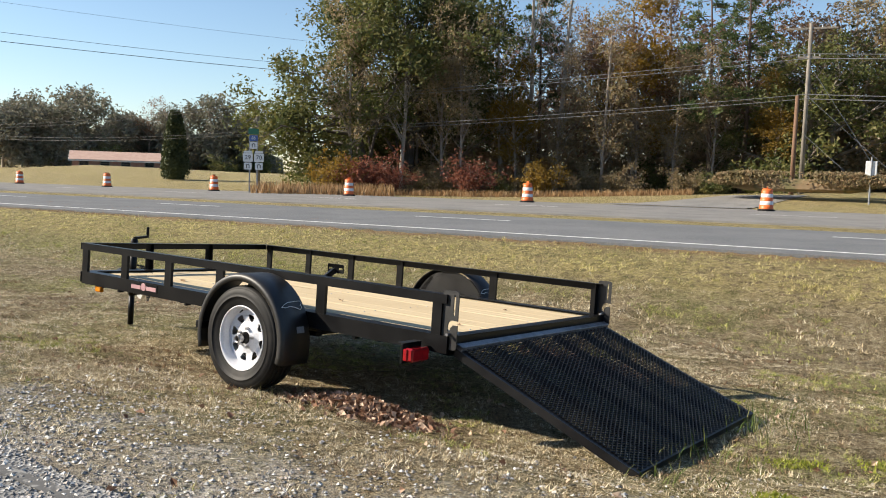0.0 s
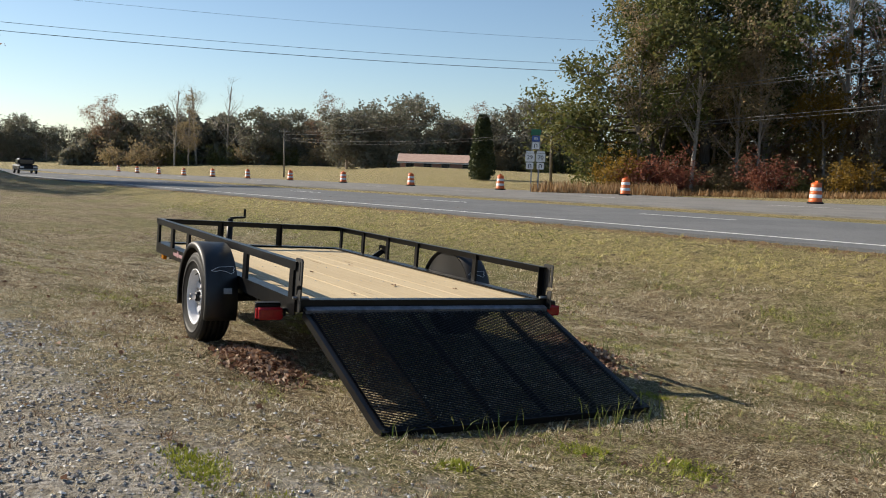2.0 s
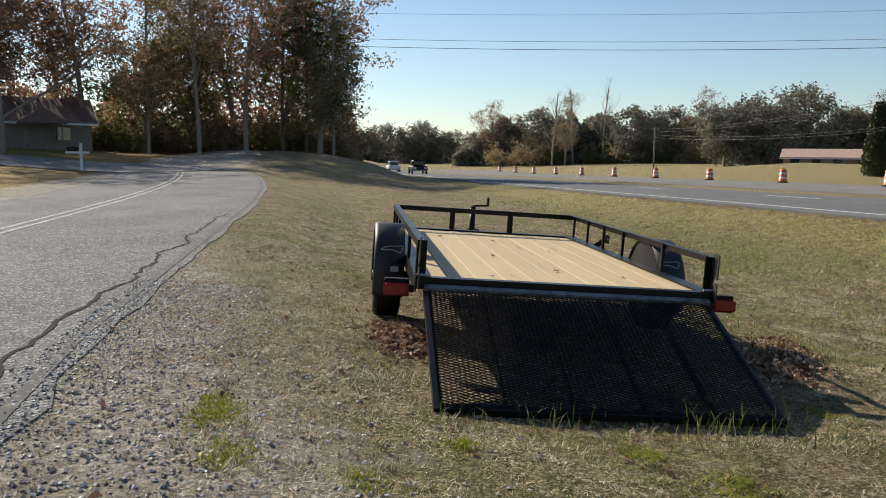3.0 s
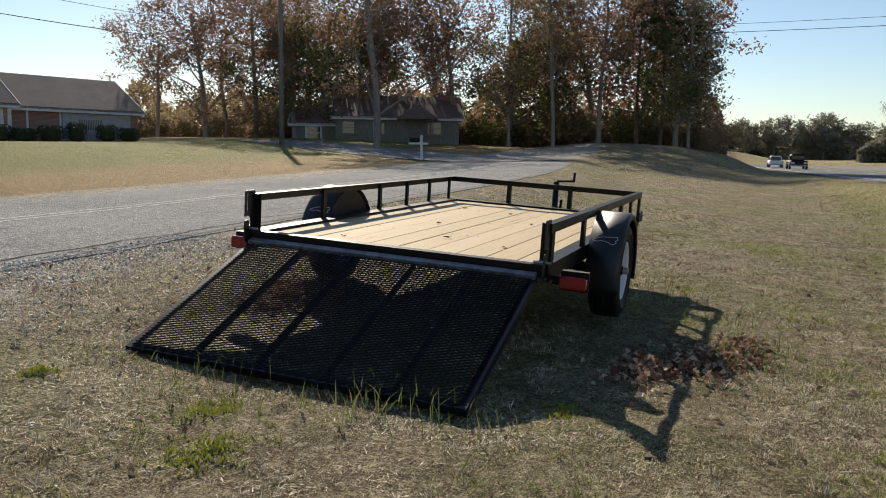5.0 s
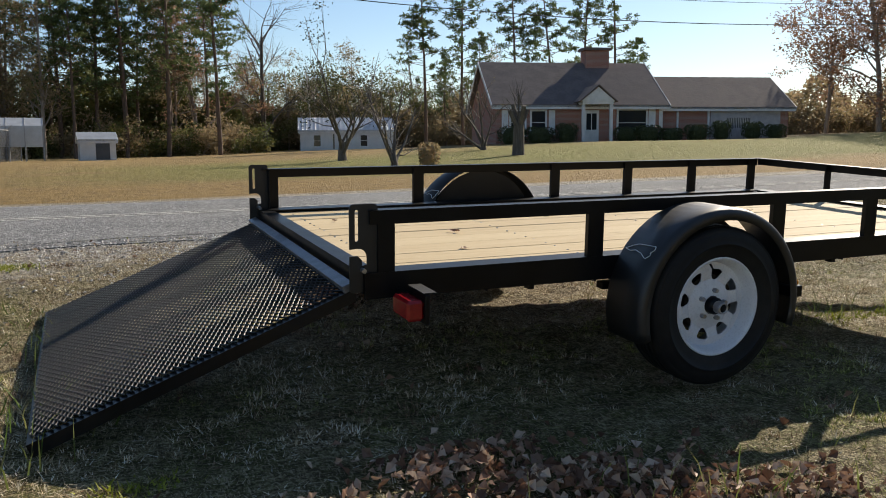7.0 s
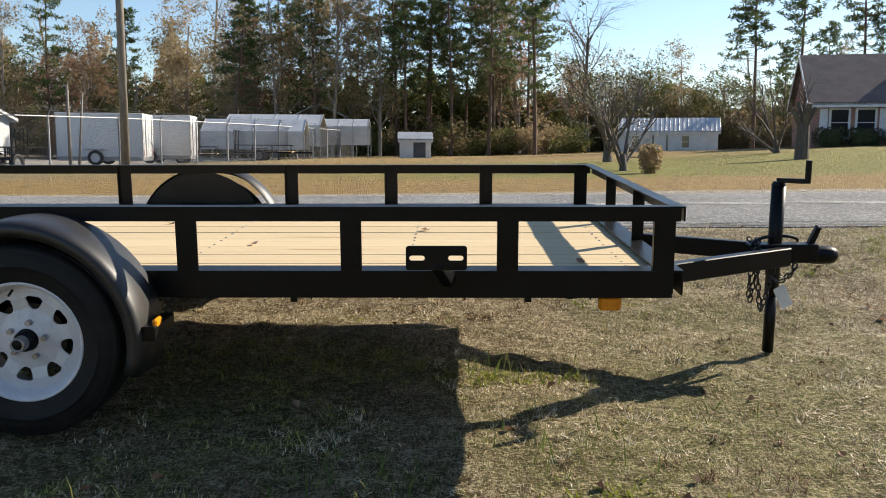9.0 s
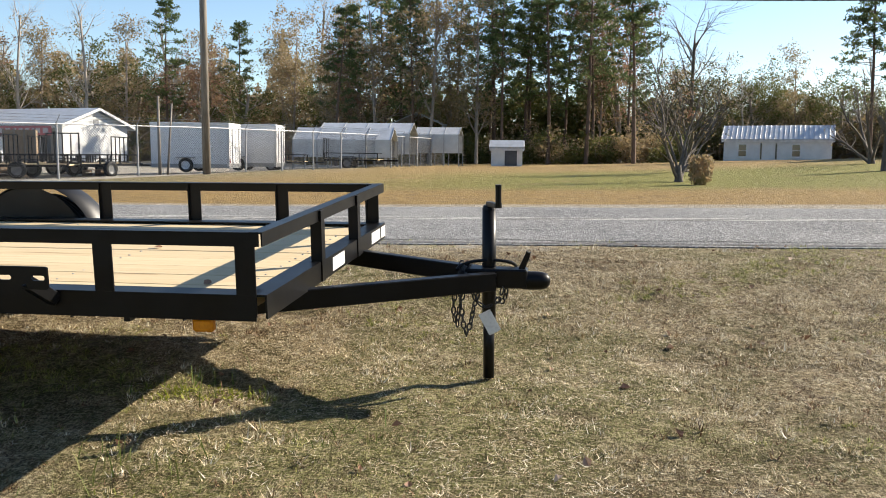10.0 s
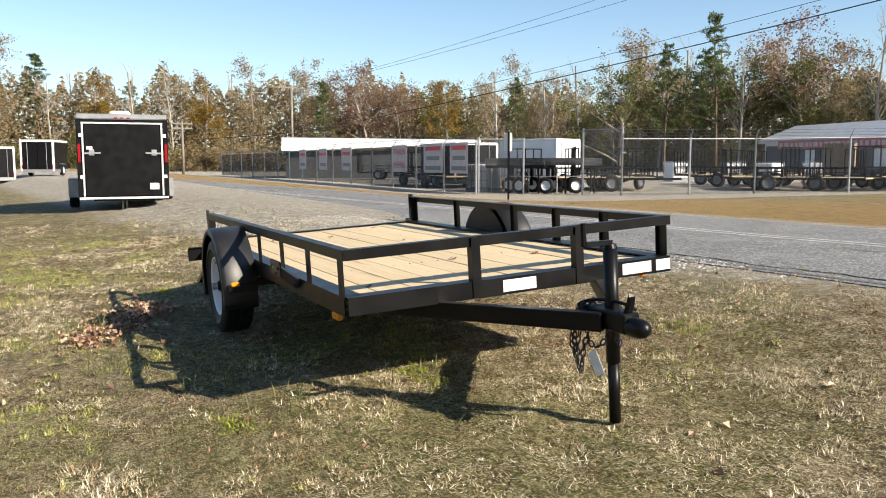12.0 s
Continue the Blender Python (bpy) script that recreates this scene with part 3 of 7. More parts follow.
def build_roads():
    xs = [-120 + 4 * i for i in range(23)] + [-28 + 2.0 * i for i in range(80)] + [132 + 8 * i for i in range(20)]
    R = road_bend
    hw = ribbon("highway", xs, lambda x: -15.6 - 1.9 + R(x), lambda x: -9.35 + R(x), lambda x: hw_z(x) + 0.02, M["hw"], "smooth grey highway asphalt beyond the ditch", "road", thick=0.12)
    ribbon("far_carriageway", xs, lambda x: -35.2 + R(x), lambda x: -20.8 + R(x), lambda x: hw_z(x) + 0.03, M["hw2"], "pale old asphalt of the far carriageway", "road", thick=0.12)
    edge = ribbon("edge_line", xs, lambda x: -10.28 + R(x), lambda x: -10.13 + R(x), lambda x: hw_z(x) + 0.026, M["line"], "white edge line", "", hw, "", 1)
    x = -34.0
    while x < 90:
        for name, y, z in (("lane_dash", -14.9, 0.026), ("lane_dash", -28.0, 0.036)):
            x0 = x + (5.5 if y < -20 else 0)
            d = ribbon(name, [x0 + 0.6 * i for i in range(6)], lambda q: y - 0.07 + R(q), lambda q: y + 0.07 + R(q), lambda q: hw_z(q) + z, M["line"], "", "", hw, "", 1)
        x += 10.75
    xs2 = [-110 + 3 * i for i in range(33)] + [-11 + 0.5 * i for i in range(70)] + [24 + 2 * i for i in range(24)]
    road = ribbon("side_road", xs2, side_near, side_far, lambda x: side_z(x) + 0.003, M["road"], "worn cracked grey asphalt of the side road", "road", cols=8, ragged=0.10, thick=0.02)
    mid = lambda x: 0.5 * (side_near(x) + side_far(x)) + 0.35
    for off in (-0.11, 0.11):
        ribbon("centre_line", [v for v in xs2 if v > -40], lambda x: mid(x) + off - 0.035, lambda x: mid(x) + off + 0.035, lambda x: side_z(x) + 0.0075, M["oldline"], "faded double centre line", "", road, "", 1)
    ribbon("edge_line", [v for v in xs2 if v > -40], lambda x: side_near(x) + 0.10, lambda x: side_near(x) + 0.17, lambda x: side_z(x) + 0.0075, M["ghostline"], "almost worn away edge line", "", road, "", 1)
    # drive in front of the wooden house
    v, f = [], []
    for i in range(21):
        for j in range(9):
            p = Vector((32.5, 11.5)).lerp(Vector((46.0, 33.0)), i / 20) + Vector((0.85, -0.53)) * (j / 8) * (9.0 - 2.5 * i / 20)
            v.append((p.x, p.y, land(p.x, p.y) + 0.03))
    for i in range(20):
        for j in range(8):
            k = i * 9 + j
            f.append((k, k + 1, k + 10, k + 9))
    from_lists("driveway", v, f, M["road"], "structure", "grey asphalt drive in front of the wooden house", "driveway")
    # pale gravel drive that leaves the far carriageway
    v, f = [], []
    for i in range(9):
        for j in range(5):
            p = Vector((13.5, -34.2)).lerp(Vector((10.2, -42.5)), i / 8) + Vector((1.0, 0.1)) * (j / 4 - 0.5) * (9.0 - 5.0 * (i / 8) ** 0.6)
            v.append((p.x, p.y, max(land(p.x, p.y) + 0.03, hw_z(p.x) + 0.05)))
    for i in range(8):
        for j in range(4):
            k = i * 5 + j
            f.append((k, k + 1, k + 6, k + 5))
    from_lists("gravel_drive", v, f, M["hw2"], "structure", "pale gravel drive beyond the highway", "driveway")
    # the long crack beside the edge
    v, f = [], []
    for i in range(120):
        x = -7 + 0.14 * i
        y = side_near(x) + 0.36 + 0.16 * noise.noise(Vector((x * 1.1, 0, 5))) + 0.06 * noise.noise(Vector((x * 5, 0, 8)))
        w = 0.012 + 0.018 * abs(noise.noise(Vector((x * 2.0, 4, 1))))
        v += [(x, y - w, side_z(x) + 0.0072), (x, y + w, side_z(x) + 0.0072)]
        if i:
            f.append((2 * i - 2, 2 * i, 2 * i + 1, 2 * i - 1))
    from_lists("crack", v, f, M["gap"], "", "open dark crack", "", road)


build_ground()
build_roads()


# ---- the utility trailer ----
UP = Matrix(((0.9999, 0.0003, 0.0114, 0), (0.0003, 0.9984, -0.0563, 0), (-0.0114, 0.0563, 0.9983, 0), (0, 0, 0, 1)))
TRAILER = UP @ Matrix.Translation((1.46, 0, 0)) @ pose(0, 0, 0, 0, -1.0, 0) @ Matrix.Translation((-1.46, 0, 0))
RT, DK, FB, W, L = 0.803, 0.556, 0.480, 0.985, 3.69
POST_X = (0.975, 1.955, 2.538, 3.092, 3.643)
POST_Y = (-0.282, 0.35)


def wheel(parent, side):
    """Tyre, white spoked rim with eight holes, hub and five nuts; side: the way out."""
    w = new("wheel")
    w.parent = parent
    w.location = (1.46, side * 1.105, 0.368)
    if side < 0:
        w.rotation_euler = (0, 0, math.pi)
    prof = [(0.205, -0.085), (0.24, -0.10), (0.285, -0.107), (0.315, -0.10), (0.330, -0.088)]
    for g in (-0.055, -0.018, 0.018, 0.055):
        prof += [(0.336, g - 0.012), (0.336, g - 0.006), (0.326, g - 0.005), (0.326, g + 0.005), (0.336, g + 0.006)]
    prof += [(0.336, 0.075), (0.330, 0.088), (0.322, 0.094), (0.318, 0.0965), (0.3165, 0.096), (0.312, 0.1005), (0.285, 0.107), (0.270, 0.1065), (0.268, 0.109), (0.264, 0.109), (0.262, 0.105), (0.24, 0.10), (0.205, 0.085)]
    part("tyre", lathe(prof, "Y", 56), M["rubber"], w, "black rubber tyre with worn grey sidewall", True)
    rimp = [(0.196, -0.09), (0.20, 0.068), (0.207, 0.076), (0.210, 0.084), (0.208, 0.090), (0.203, 0.091), (0.198, 0.084), (0.193, 0.079), (0.188, 0.062), (0.183, 0.045), (0.178, 0.030), (0.170, 0.026)]
    rim = part("rim", lathe(rimp, "Y", 56), M["rim"], w, "white enamelled steel rim", True)
    holes = []
    for k in range(8):
        a = 2 * math.pi * k / 8 + 0.2
        u, v = Vector((math.cos(a), math.sin(a))), Vector((-math.sin(a), math.cos(a)))
        pts = [(0.152, -0.020), (0.155, -0.012), (0.1555, 0.012), (0.152, 0.020), (0.145, 0.025), (0.125, 0.018), (0.112, 0.010), (0.108, 0.0), (0.112, -0.010), (0.125, -0.018), (0.145, -0.025)]
        holes.append([tuple(u * (p - 0.004) + v * q * 1.2) for p, q in pts])
    holes.append(circle(0, 0, 0.040, 20))
    face = plate(circle(0, 0, 0.179, 48), holes, pose(0, 0.030, 0, 90, 0, 0), 0.005)
    for vv in face.verts:
        r = math.hypot(vv.co.x, vv.co.z)
        vv.co.y += 0.022 * (1 - step(0.05, 0.11, r)) + 0.008 * step(0.11, 0.14, r) * (1 - step(0.15, 0.178, r))
    part("rim_face", face, M["rim"], rim, "pressed white face with eight rounded holes")
    hub = part("hub", lathe([(0.0, 0.118), (0.018, 0.117), (0.022, 0.110), (0.024, 0.085), (0.030, 0.082), (0.036, 0.075), (0.037, 0.045), (0.037, 0.0)], "Y", 20), M["black"], w, "greasy dark hub cap", True)
    part("dust_cap", lathe([(0.0, 0.112), (0.017, 0.112), (0.018, 0.122), (0.0235, 0.122), (0.0255, 0.112), (0.0255, 0.086)], "Y", 20), M["steel"], hub, "bright grease cap rim", True)
    for k in range(5):
        a = 2 * math.pi * k / 5 + 0.5
        part("lug_nut", rod((0.062 * math.cos(a), 0.045, 0.062 * math.sin(a)), (0.062 * math.cos(a), 0.066, 0.062 * math.sin(a)), 0.011, 0.009, 6), M["steel"], w)
    part("valve", rod((0.03, 0.06, 0.176), (0.034, 0.082, 0.160), 0.005, 0.004, 6), M["rubber"], w)
    part("brake_drum", lathe([(0.0, -0.06), (0.12, -0.06), (0.125, -0.03), (0.125, 0.025), (0.0, 0.025)], "Y", 24), M["black"], w)
    return w


def fender(parent, side):
    """A rolled steel mudguard: half ring of sheet with an outer lip and an inner side plate."""
    cx, cz, R = 1.46, 0.368, 0.415
    bm = bmesh.new()
    prof = [(R - 0.050, 1.222), (R - 0.020, 1.226), (R - 0.006, 1.216), (R, 1.195), (R, 0.995)]
    rows = []
    for i in range(33):
        a = radians(-16 + 212 * i / 32)
        rows.append([bm.verts.new((cx + r * math.cos(a), side * y, cz + r * math.sin(a))) for r, y in prof])
    for i in range(32):
        for j in range(len(prof) - 1):
            bm.faces.new((rows[i][j], rows[i + 1][j], rows[i + 1][j + 1], rows[i][j + 1]))
    bmesh.ops.recalc_face_normals(bm, faces=bm.faces[:])
    bmesh.ops.solidify(bm, geom=bm.faces[:], thickness=0.003)
    fd = part("fender", bm, M["dusty"], parent, "satin black rolled mudguard", True)
    arc = [(1.432 + 0.368 * math.cos(radians(-10 + 200 * i / 24)), 0.392 + 0.368 * math.sin(radians(-10 + 200 * i / 24))) for i in range(25)]
    bm = bmesh.new()
    lo = [bm.verts.new((x, side * 0.994, z)) for x, z in arc]
    bm.faces.new(lo)
    bmesh.ops.solidify(bm, geom=bm.faces[:], thickness=0.004)
    part("side_plate", bm, M["dusty"], fd, "flat black inner plate")
    part("bracket", beam((1.885, side * 1.0, 0.40), (1.885, side * 1.20, 0.40), 0.06, 0.05), M["black"], fd)
    # pale outline sticker on the rear shoulder
    pts = [(-0.085, -0.008), (-0.050, 0.012), (-0.020, 0.024), (0.030, 0.027), (0.082, 0.030), (0.088, 0.012), (0.074, 0.0), (0.082, -0.012), (0.062, -0.030), (0.048, -0.026), (0.020, -0.012), (-0.020, -0.005), (-0.050, -0.013)]
    bm = bmesh.new()
    for i in range(len(pts)):
        ends = []
        for p in (pts[i], pts[(i + 1) % len(pts)]):
            a = radians(144) - p[1] / R
            ends.append(Vector((cx + (R + 0.001) * math.cos(a), side * 1.095 - p[0], cz + (R + 0.001) * math.sin(a))))
        cyl(bm, ends[0], ends[1], 0.0018, 0.0018, 4)
    part("outline_sticker", bm, M["white"], fd, "white outline sticker")
    if side > 0:
        bm = bmesh.new()
        a = radians(166)
        c = Vector((cx + (R + 0.001) * math.cos(a), 0, cz + (R + 0.001) * math.sin(a)))
        bx(bm, -0.001, 0.001, 1.04, 1.10, -0.02, 0.02, Matrix.Translation(c) @ pose(0, 0, 0, 0, -math.degrees(a), 0))
        part("label_sticker", bm, M["galv"], fd, "small grey printed label")
    return fd


def tail_light(parent, side):
    y = side * 1.10
    b = part("tail_light", box(0.155, 0.175, y - 0.09, y + 0.075, 0.415, 0.525, 0.004), M["black"], parent, "red lamp on a black bracket")
    part("lens", box(0.090, 0.154, y - 0.085, y + 0.07, 0.430, 0.505, 0.010), M["red"], b, "ribbed red lens")
    part("side_lens", box(0.125, 0.152, y + side * 0.071 - 0.006, y + side * 0.071 + 0.006, 0.435, 0.50, 0.003), M["red"], b)
    part("hood", box(0.15, 0.20, y - 0.085, y + 0.07, 0.527, 0.531), M["rubber"], b)
    part("arm", beam((0.165, side * 0.98, 0.47), (0.165, side * 1.05, 0.47), 0.05, 0.05), M["black"], b)


def gate_bracket(parent, side):
    """Slotted upright plate with a hooked notch at the back corner."""
    notch = [(-0.052, 0.662)] + [(-0.02 + 0.034 * math.sin(radians(a)), 0.630 + 0.034 * math.cos(radians(a))) for a in range(0, 91, 15)] + [(0.014, 0.604), (-0.006, 0.600), (-0.006, 0.622), (-0.022, 0.637), (-0.052, 0.637)]
    outer = rounded(-0.052, 0.055, 0.50, 0.826, 0.016)
    # run round the outline and cut the hook into its rear edge
    body = outer
    k = max(i for i, p in enumerate(body) if p[0] < -0.04 and p[1] > 0.6)
    loop = body[: k + 1] + notch + body[k + 1:]
    slot = rounded(-0.032, -0.018, 0.690, 0.806, 0.0065, 3)
    m = Matrix.Translation((0, side * 0.968 + 0.004, 0)) @ pose(0, 0, 0, 90, 0, 0)
    br = part("gate_bracket", plate(loop, [slot], m, 0.008), M["dusty"], parent, "slotted dull black latch plate")
    part("latch_pin", rod((-0.005, side * 0.90, 0.585), (-0.005, side * 1.0, 0.585), 0.009), M["steel"], br)


def expanded_metal(parent):
    """Raised diamond mesh in the ramp's own plane: x down the slope, y across."""
    verts, faces = [], []
    LW, SW, X, Y = 0.056, 0.0125, 1.19, 0.915

    def strand(a, b, tilt):
        d = (b - a).normalized()
        u = Vector((0.6, 0, 0.8)) * tilt
        w = d.cross(u).normalized()
        k = len(verts)
        for p in (a, b):
            for i, j in ((-1, -1), (1, -1), (1, 1), (-1, 1)):
                verts.append(tuple(p + u * 0.0048 * i + w * 0.0017 * j))
        for f in ((0, 1, 5, 4), (1, 2, 6, 5), (2, 3, 7, 6), (3, 0, 4, 7)):
            faces.append(tuple(k + q for q in f))

    rows, cols = int(X / SW), int(2 * Y / LW)
    for i in range(rows):
        for j in range(cols + 1):
            x, y = 0.006 + i * SW, -Y + j * LW + (LW / 2 if i % 2 else 0)
            node_at = Vector((x, y, 0.005))
            for dy in (-LW / 2, LW / 2):
                q = Vector((x + SW, y + dy, 0.005))
                if abs(y) <= Y and abs(q.y) <= Y and q.x <= X:
                    strand(node_at, q, 1)
    return from_lists("mesh_panel", verts, faces, M["gate"], "stuff", "black raised expanded-metal mesh", "", parent)


def build_trailer():
    tr = thing("utility_trailer", "black open utility trailer with pine deck and lowered mesh ramp", "trailer", TRAILER)
    # deck
    n, wd = 10, 0.1905
    for k in range(n):
        y = -0.953 + (k + 0.5) * wd
        rng = random.Random(k)
        bm = box(0.012, L - 0.012, y - wd / 2 + 0.0016, y + wd / 2 - 0.0016, DK - 0.036 + rng.uniform(-0.001, 0.001), DK + rng.uniform(-0.0015, 0.0015), 0.003)
        part("deck_plank", bm, M["plank"], tr, "pale treated pine plank" if k == 0 else "")
    bm = bmesh.new()
    for k in range(n):
        for x in (0.16, 1.02, 1.88, 2.74, 3.56):
            for dy in (-0.055, 0.055):
                cyl(bm, (x, -0.953 + (k + 0.5) * wd + dy, DK - 0.002), (x, -0.953 + (k + 0.5) * wd + dy, DK + 0.0025), 0.006, 0.005, 6)
    tagged(part("screws", bm, M["steel"], tr, "rows of small deck screws"), kind="stuff")
    # frame
    for s in (-1, 1):
        part("side_beam", angle_iron((0, s * W, DK + 0.018), (L, s * W, DK + 0.018), (0, 0, -1), (0, -s, 0), 0.098, 0.007), M["black"], tr, "black angle-iron side beam")
        part("top_rail", angle_iron((0.02, s * W, RT), (L + 0.02, s * W, RT), (0, 0, -1), (0, -s, 0), 0.052, 0.006), M["black"], tr, "black angle-iron top rail")
        for x in POST_X:
            part("post", angle_iron((x - 0.025, s * (W - 0.001), FB + 0.012), (x - 0.025, s * (W - 0.001), RT - 0.004), (1, 0, 0), (0, -s, 0), 0.075, 0.006, 0.022), M["black"], tr)
        part("corner_post", angle_iron((0.052, s * (W - 0.001), FB + 0.012), (0.052, s * (W - 0.001), RT + 0.0), (1, 0, 0), (0, -s, 0), 0.065, 0.006), M["black"], tr)
        gate_bracket(tr, s)
        fender(tr, s)
        wheel(tr, s)
        tail_light(tr, s)
        # front and middle amber lamps
        part("amber_lamp", box(3.435, 3.515, s * 0.955 - 0.018, s * 0.955 + 0.018, 0.425, 0.475, 0.008), M["amber"], tr, "amber side marker lamp")
        part("amber_lamp", box(1.898, 1.915, s * 1.15 - 0.03, s * 1.15 + 0.03, 0.408, 0.445, 0.006), M["amber"], tr)
        for x in (2.34, 3.18, 0.70):
            part("hanger_tab", box(x - 0.012, x + 0.012, s * 0.955 - 0.02, s * 0.955 + 0.02, FB - 0.022, FB + 0.02), M["black"], tr)
        part("leaf_spring", beam((1.10, s * 0.86, 0.42), (1.82, s * 0.86, 0.42), 0.05, 0.03), M["black"], tr)
    part("front_beam", angle_iron((L + 0.04, -W + 0.01, DK + 0.018), (L + 0.04, W - 0.01, DK + 0.018), (0, 0, -1), (-1, 0, 0), 0.09, 0.007), M["black"], tr)
    part("rear_beam", angle_iron((-0.004, -W + 0.01, DK + 0.014), (-0.004, W - 0.01, DK + 0.014), (0, 0, -1), (1, 0, 0), 0.075, 0.007), M["black"], tr, "black rear sill")
    part("front_rail", angle_iron((L + 0.035, -W, RT + 0.001), (L + 0.035, W, RT + 0.001), (0, 0, -1), (-1, 0, 0), 0.052, 0.006), M["black"], tr)
    for y in POST_Y:
        part("front_post", angle_iron((L + 0.046, y - 0.025, FB + 0.005), (L + 0.046, y - 0.025, RT - 0.004), (0, 1, 0), (-1, 0, 0), 0.05, 0.006), M["black"], tr)
    for x in (0.5, 1.0, 1.9, 2.4, 2.95, 3.4):
        part("cross_member", angle_iron((x, -W + 0.012, DK - 0.04), (x, W - 0.012, DK - 0.04), (0, 0, -1), (1, 0, 0), 0.05, 0.005), M["black"], tr)
    part("axle", beam((1.46, -1.0, 0.368), (1.46, 1.0, 0.368), 0.06, 0.06), M["black"], tr)
    # reflective strips on the front beam
    for y in (0.03 - 0.06, 0.735, 0.90):
        part("reflector_strip", box(L + 0.0405, L + 0.0425, y - 0.10 if y < 0.8 else y - 0.03, y + 0.10 if y < 0.8 else y + 0.07, DK - 0.058, DK + 0.004), M["white"], tr, "white reflective strip")
    # long printed decal on the driver's side
    dc = part("decal", box(2.665, 3.005, W + 0.001, W + 0.003, FB + 0.018, DK + 0.006), M["black"], tr, "pale printed decal")
    part("decal_bar", box(2.68, 2.80, W + 0.0035, W + 0.0045, FB + 0.035, DK - 0.012), M["pink"], dc)
    part("decal_bar", box(2.87, 2.99, W + 0.0035, W + 0.0045, FB + 0.035, DK - 0.012), M["pink"], dc)
    part("decal_disc", rod((2.835, W + 0.0035, FB + 0.056), (2.835, W + 0.0048, FB + 0.056), 0.030, 0.030, 16), M["pink"], dc)
    # spare wheel mount outside the passenger side
    m = Matrix.Translation((2.855, -1.095, 0.642)) @ pose(0, 0, 0, 90, 0, 0)
    mount = part("spare_mount", plate(rounded(-0.104, 0.104, -0.042, 0.042, 0.010), [rounded(-0.092, -0.040, -0.009, 0.009, 0.008, 3), rounded(0.040, 0.092, -0.009, 0.009, 0.008, 3)], m, 0.008), M["black"], tr, "slotted black spare-wheel plate")
    part("arm", beam((2.855, -1.09, 0.63), (2.90, -0.98, 0.535), 0.045, 0.05), M["black"], mount)
    # drawbar
    for s in (-1, 1):
        part("tongue_beam", beam((3.35, s * 0.70, 0.448), (4.47, s * 0.045, 0.452), 0.05, 0.085), M["black"], tr, "black steel tongue beam")
    cp = part("coupler", beam((4.30, 0, 0.462), (4.62, 0, 0.462), 0.088, 0.088), M["black"], tr, "black ball coupler")
    part("ball_socket", lathe([(0.0, 4.725), (0.018, 4.722), (0.034, 4.708), (0.042, 4.685), (0.044, 4.65), (0.043, 4.60)], "X", 16), M["black"], cp, "", True).location = (0, 0, 0.45)
    lv = [(0, 0), (0.03, 0.0), (0.052, 0.055), (0.058, 0.082), (0.046, 0.078), (0.040, 0.09), (0.030, 0.066)]
    part("latch_lever", plate(lv, [], Matrix.Translation((4.575, 0.012, 0.502)) @ pose(0, 0, 0, 90, 0, 0), 0.024), M["black"], cp)
    loop = bmesh.new()
    pts = [Vector((4.30 + 0.13 * (1 - math.cos(math.pi * k / 12)), -0.06 + 0.13 * k / 12, 0.505 + 0.035 * math.sin(math.pi * k / 12))) for k in range(13)]
    rings = []
    for k, p in enumerate(pts):
        q = (pts[min(k + 1, 12)] - pts[max(k - 1, 0)]).to_track_quat("Z", "Y").to_matrix()
        rings.append([loop.verts.new(p + q @ Vector((0.008 * math.cos(i * math.pi / 4), 0.008 * math.sin(i * math.pi / 4), 0))) for i in range(8)])
    for r0, r1 in zip(rings, rings[1:]):
        for i in range(8):
            loop.faces.new((r0[i], r0[(i + 1) % 8], r1[(i + 1) % 8], r1[i]))
    part("wire_loop", loop, M["black"], cp, "black wiring cable looped over the coupler")
    # jack with crank
    jk = part("jack", rod((4.438, 0.03, 0.25), (4.438, 0.03, 0.775), 0.0325, 0.0325, 20), M["black"], tr, "black tongue jack with a crank", True)
    part("inner_leg", rod((4.438, 0.03, -0.03), (4.438, 0.03, 0.26), 0.0265, 0.0265, 18), M["black"], jk, "", True)
    part("cap", rod((4.438, 0.03, 0.775), (4.438, 0.03, 0.795), 0.034, 0.026, 18), M["black"], jk)
    part("crank_arm", beam((4.438, 0.03, 0.80), (4.495, -0.15, 0.812), 0.032, 0.022), M["black"], jk, "bent black crank arm")
    part("crank_handle", rod((4.495, -0.15, 0.805), (4.495, -0.15, 0.905), 0.0135, 0.0135, 10), M["black"], jk)
    # safety chains and tag
    def chain(pts, parent):
        k = 0
        for a, b in zip(pts, pts[1:]):
            a, b = Vector(a), Vector(b)
            cnt = max(1, int((b - a).length / 0.027))
            for i in range(cnt):
                c = a + (b - a) * (i + 0.5) / cnt
                q = (b - a).to_track_quat("Z", "Y").to_matrix().to_4x4() @ pose(0, 0, 0, 0, 0, 90 * (k % 2) + 20)
                bm = bmesh.new()
                ring = [Vector((0.0105 * math.cos(2 * math.pi * u / 10), 0, 0.019 * math.sin(2 * math.pi * u / 10))) for u in range(10)]
                for u in range(10):
                    cyl(bm, ring[u], ring[(u + 1) % 10], 0.0038, 0.0038, 5, False)
                bmesh.ops.transform(bm, matrix=Matrix.Translation(c) @ q, verts=bm.verts[:])
                part("chain_link", bm, M["cable"], parent)
                k += 1
    ch = new("safety_chain")
    ch.parent = tr
    tagged(ch, label="black safety chains draped over the coupler")
    chain([(4.34, 0.06, 0.50), (4.345, 0.0, 0.525), (4.335, -0.062, 0.49), (4.33, -0.07, 0.40), (4.31, -0.075, 0.33), (4.30, -0.07, 0.24)], ch)
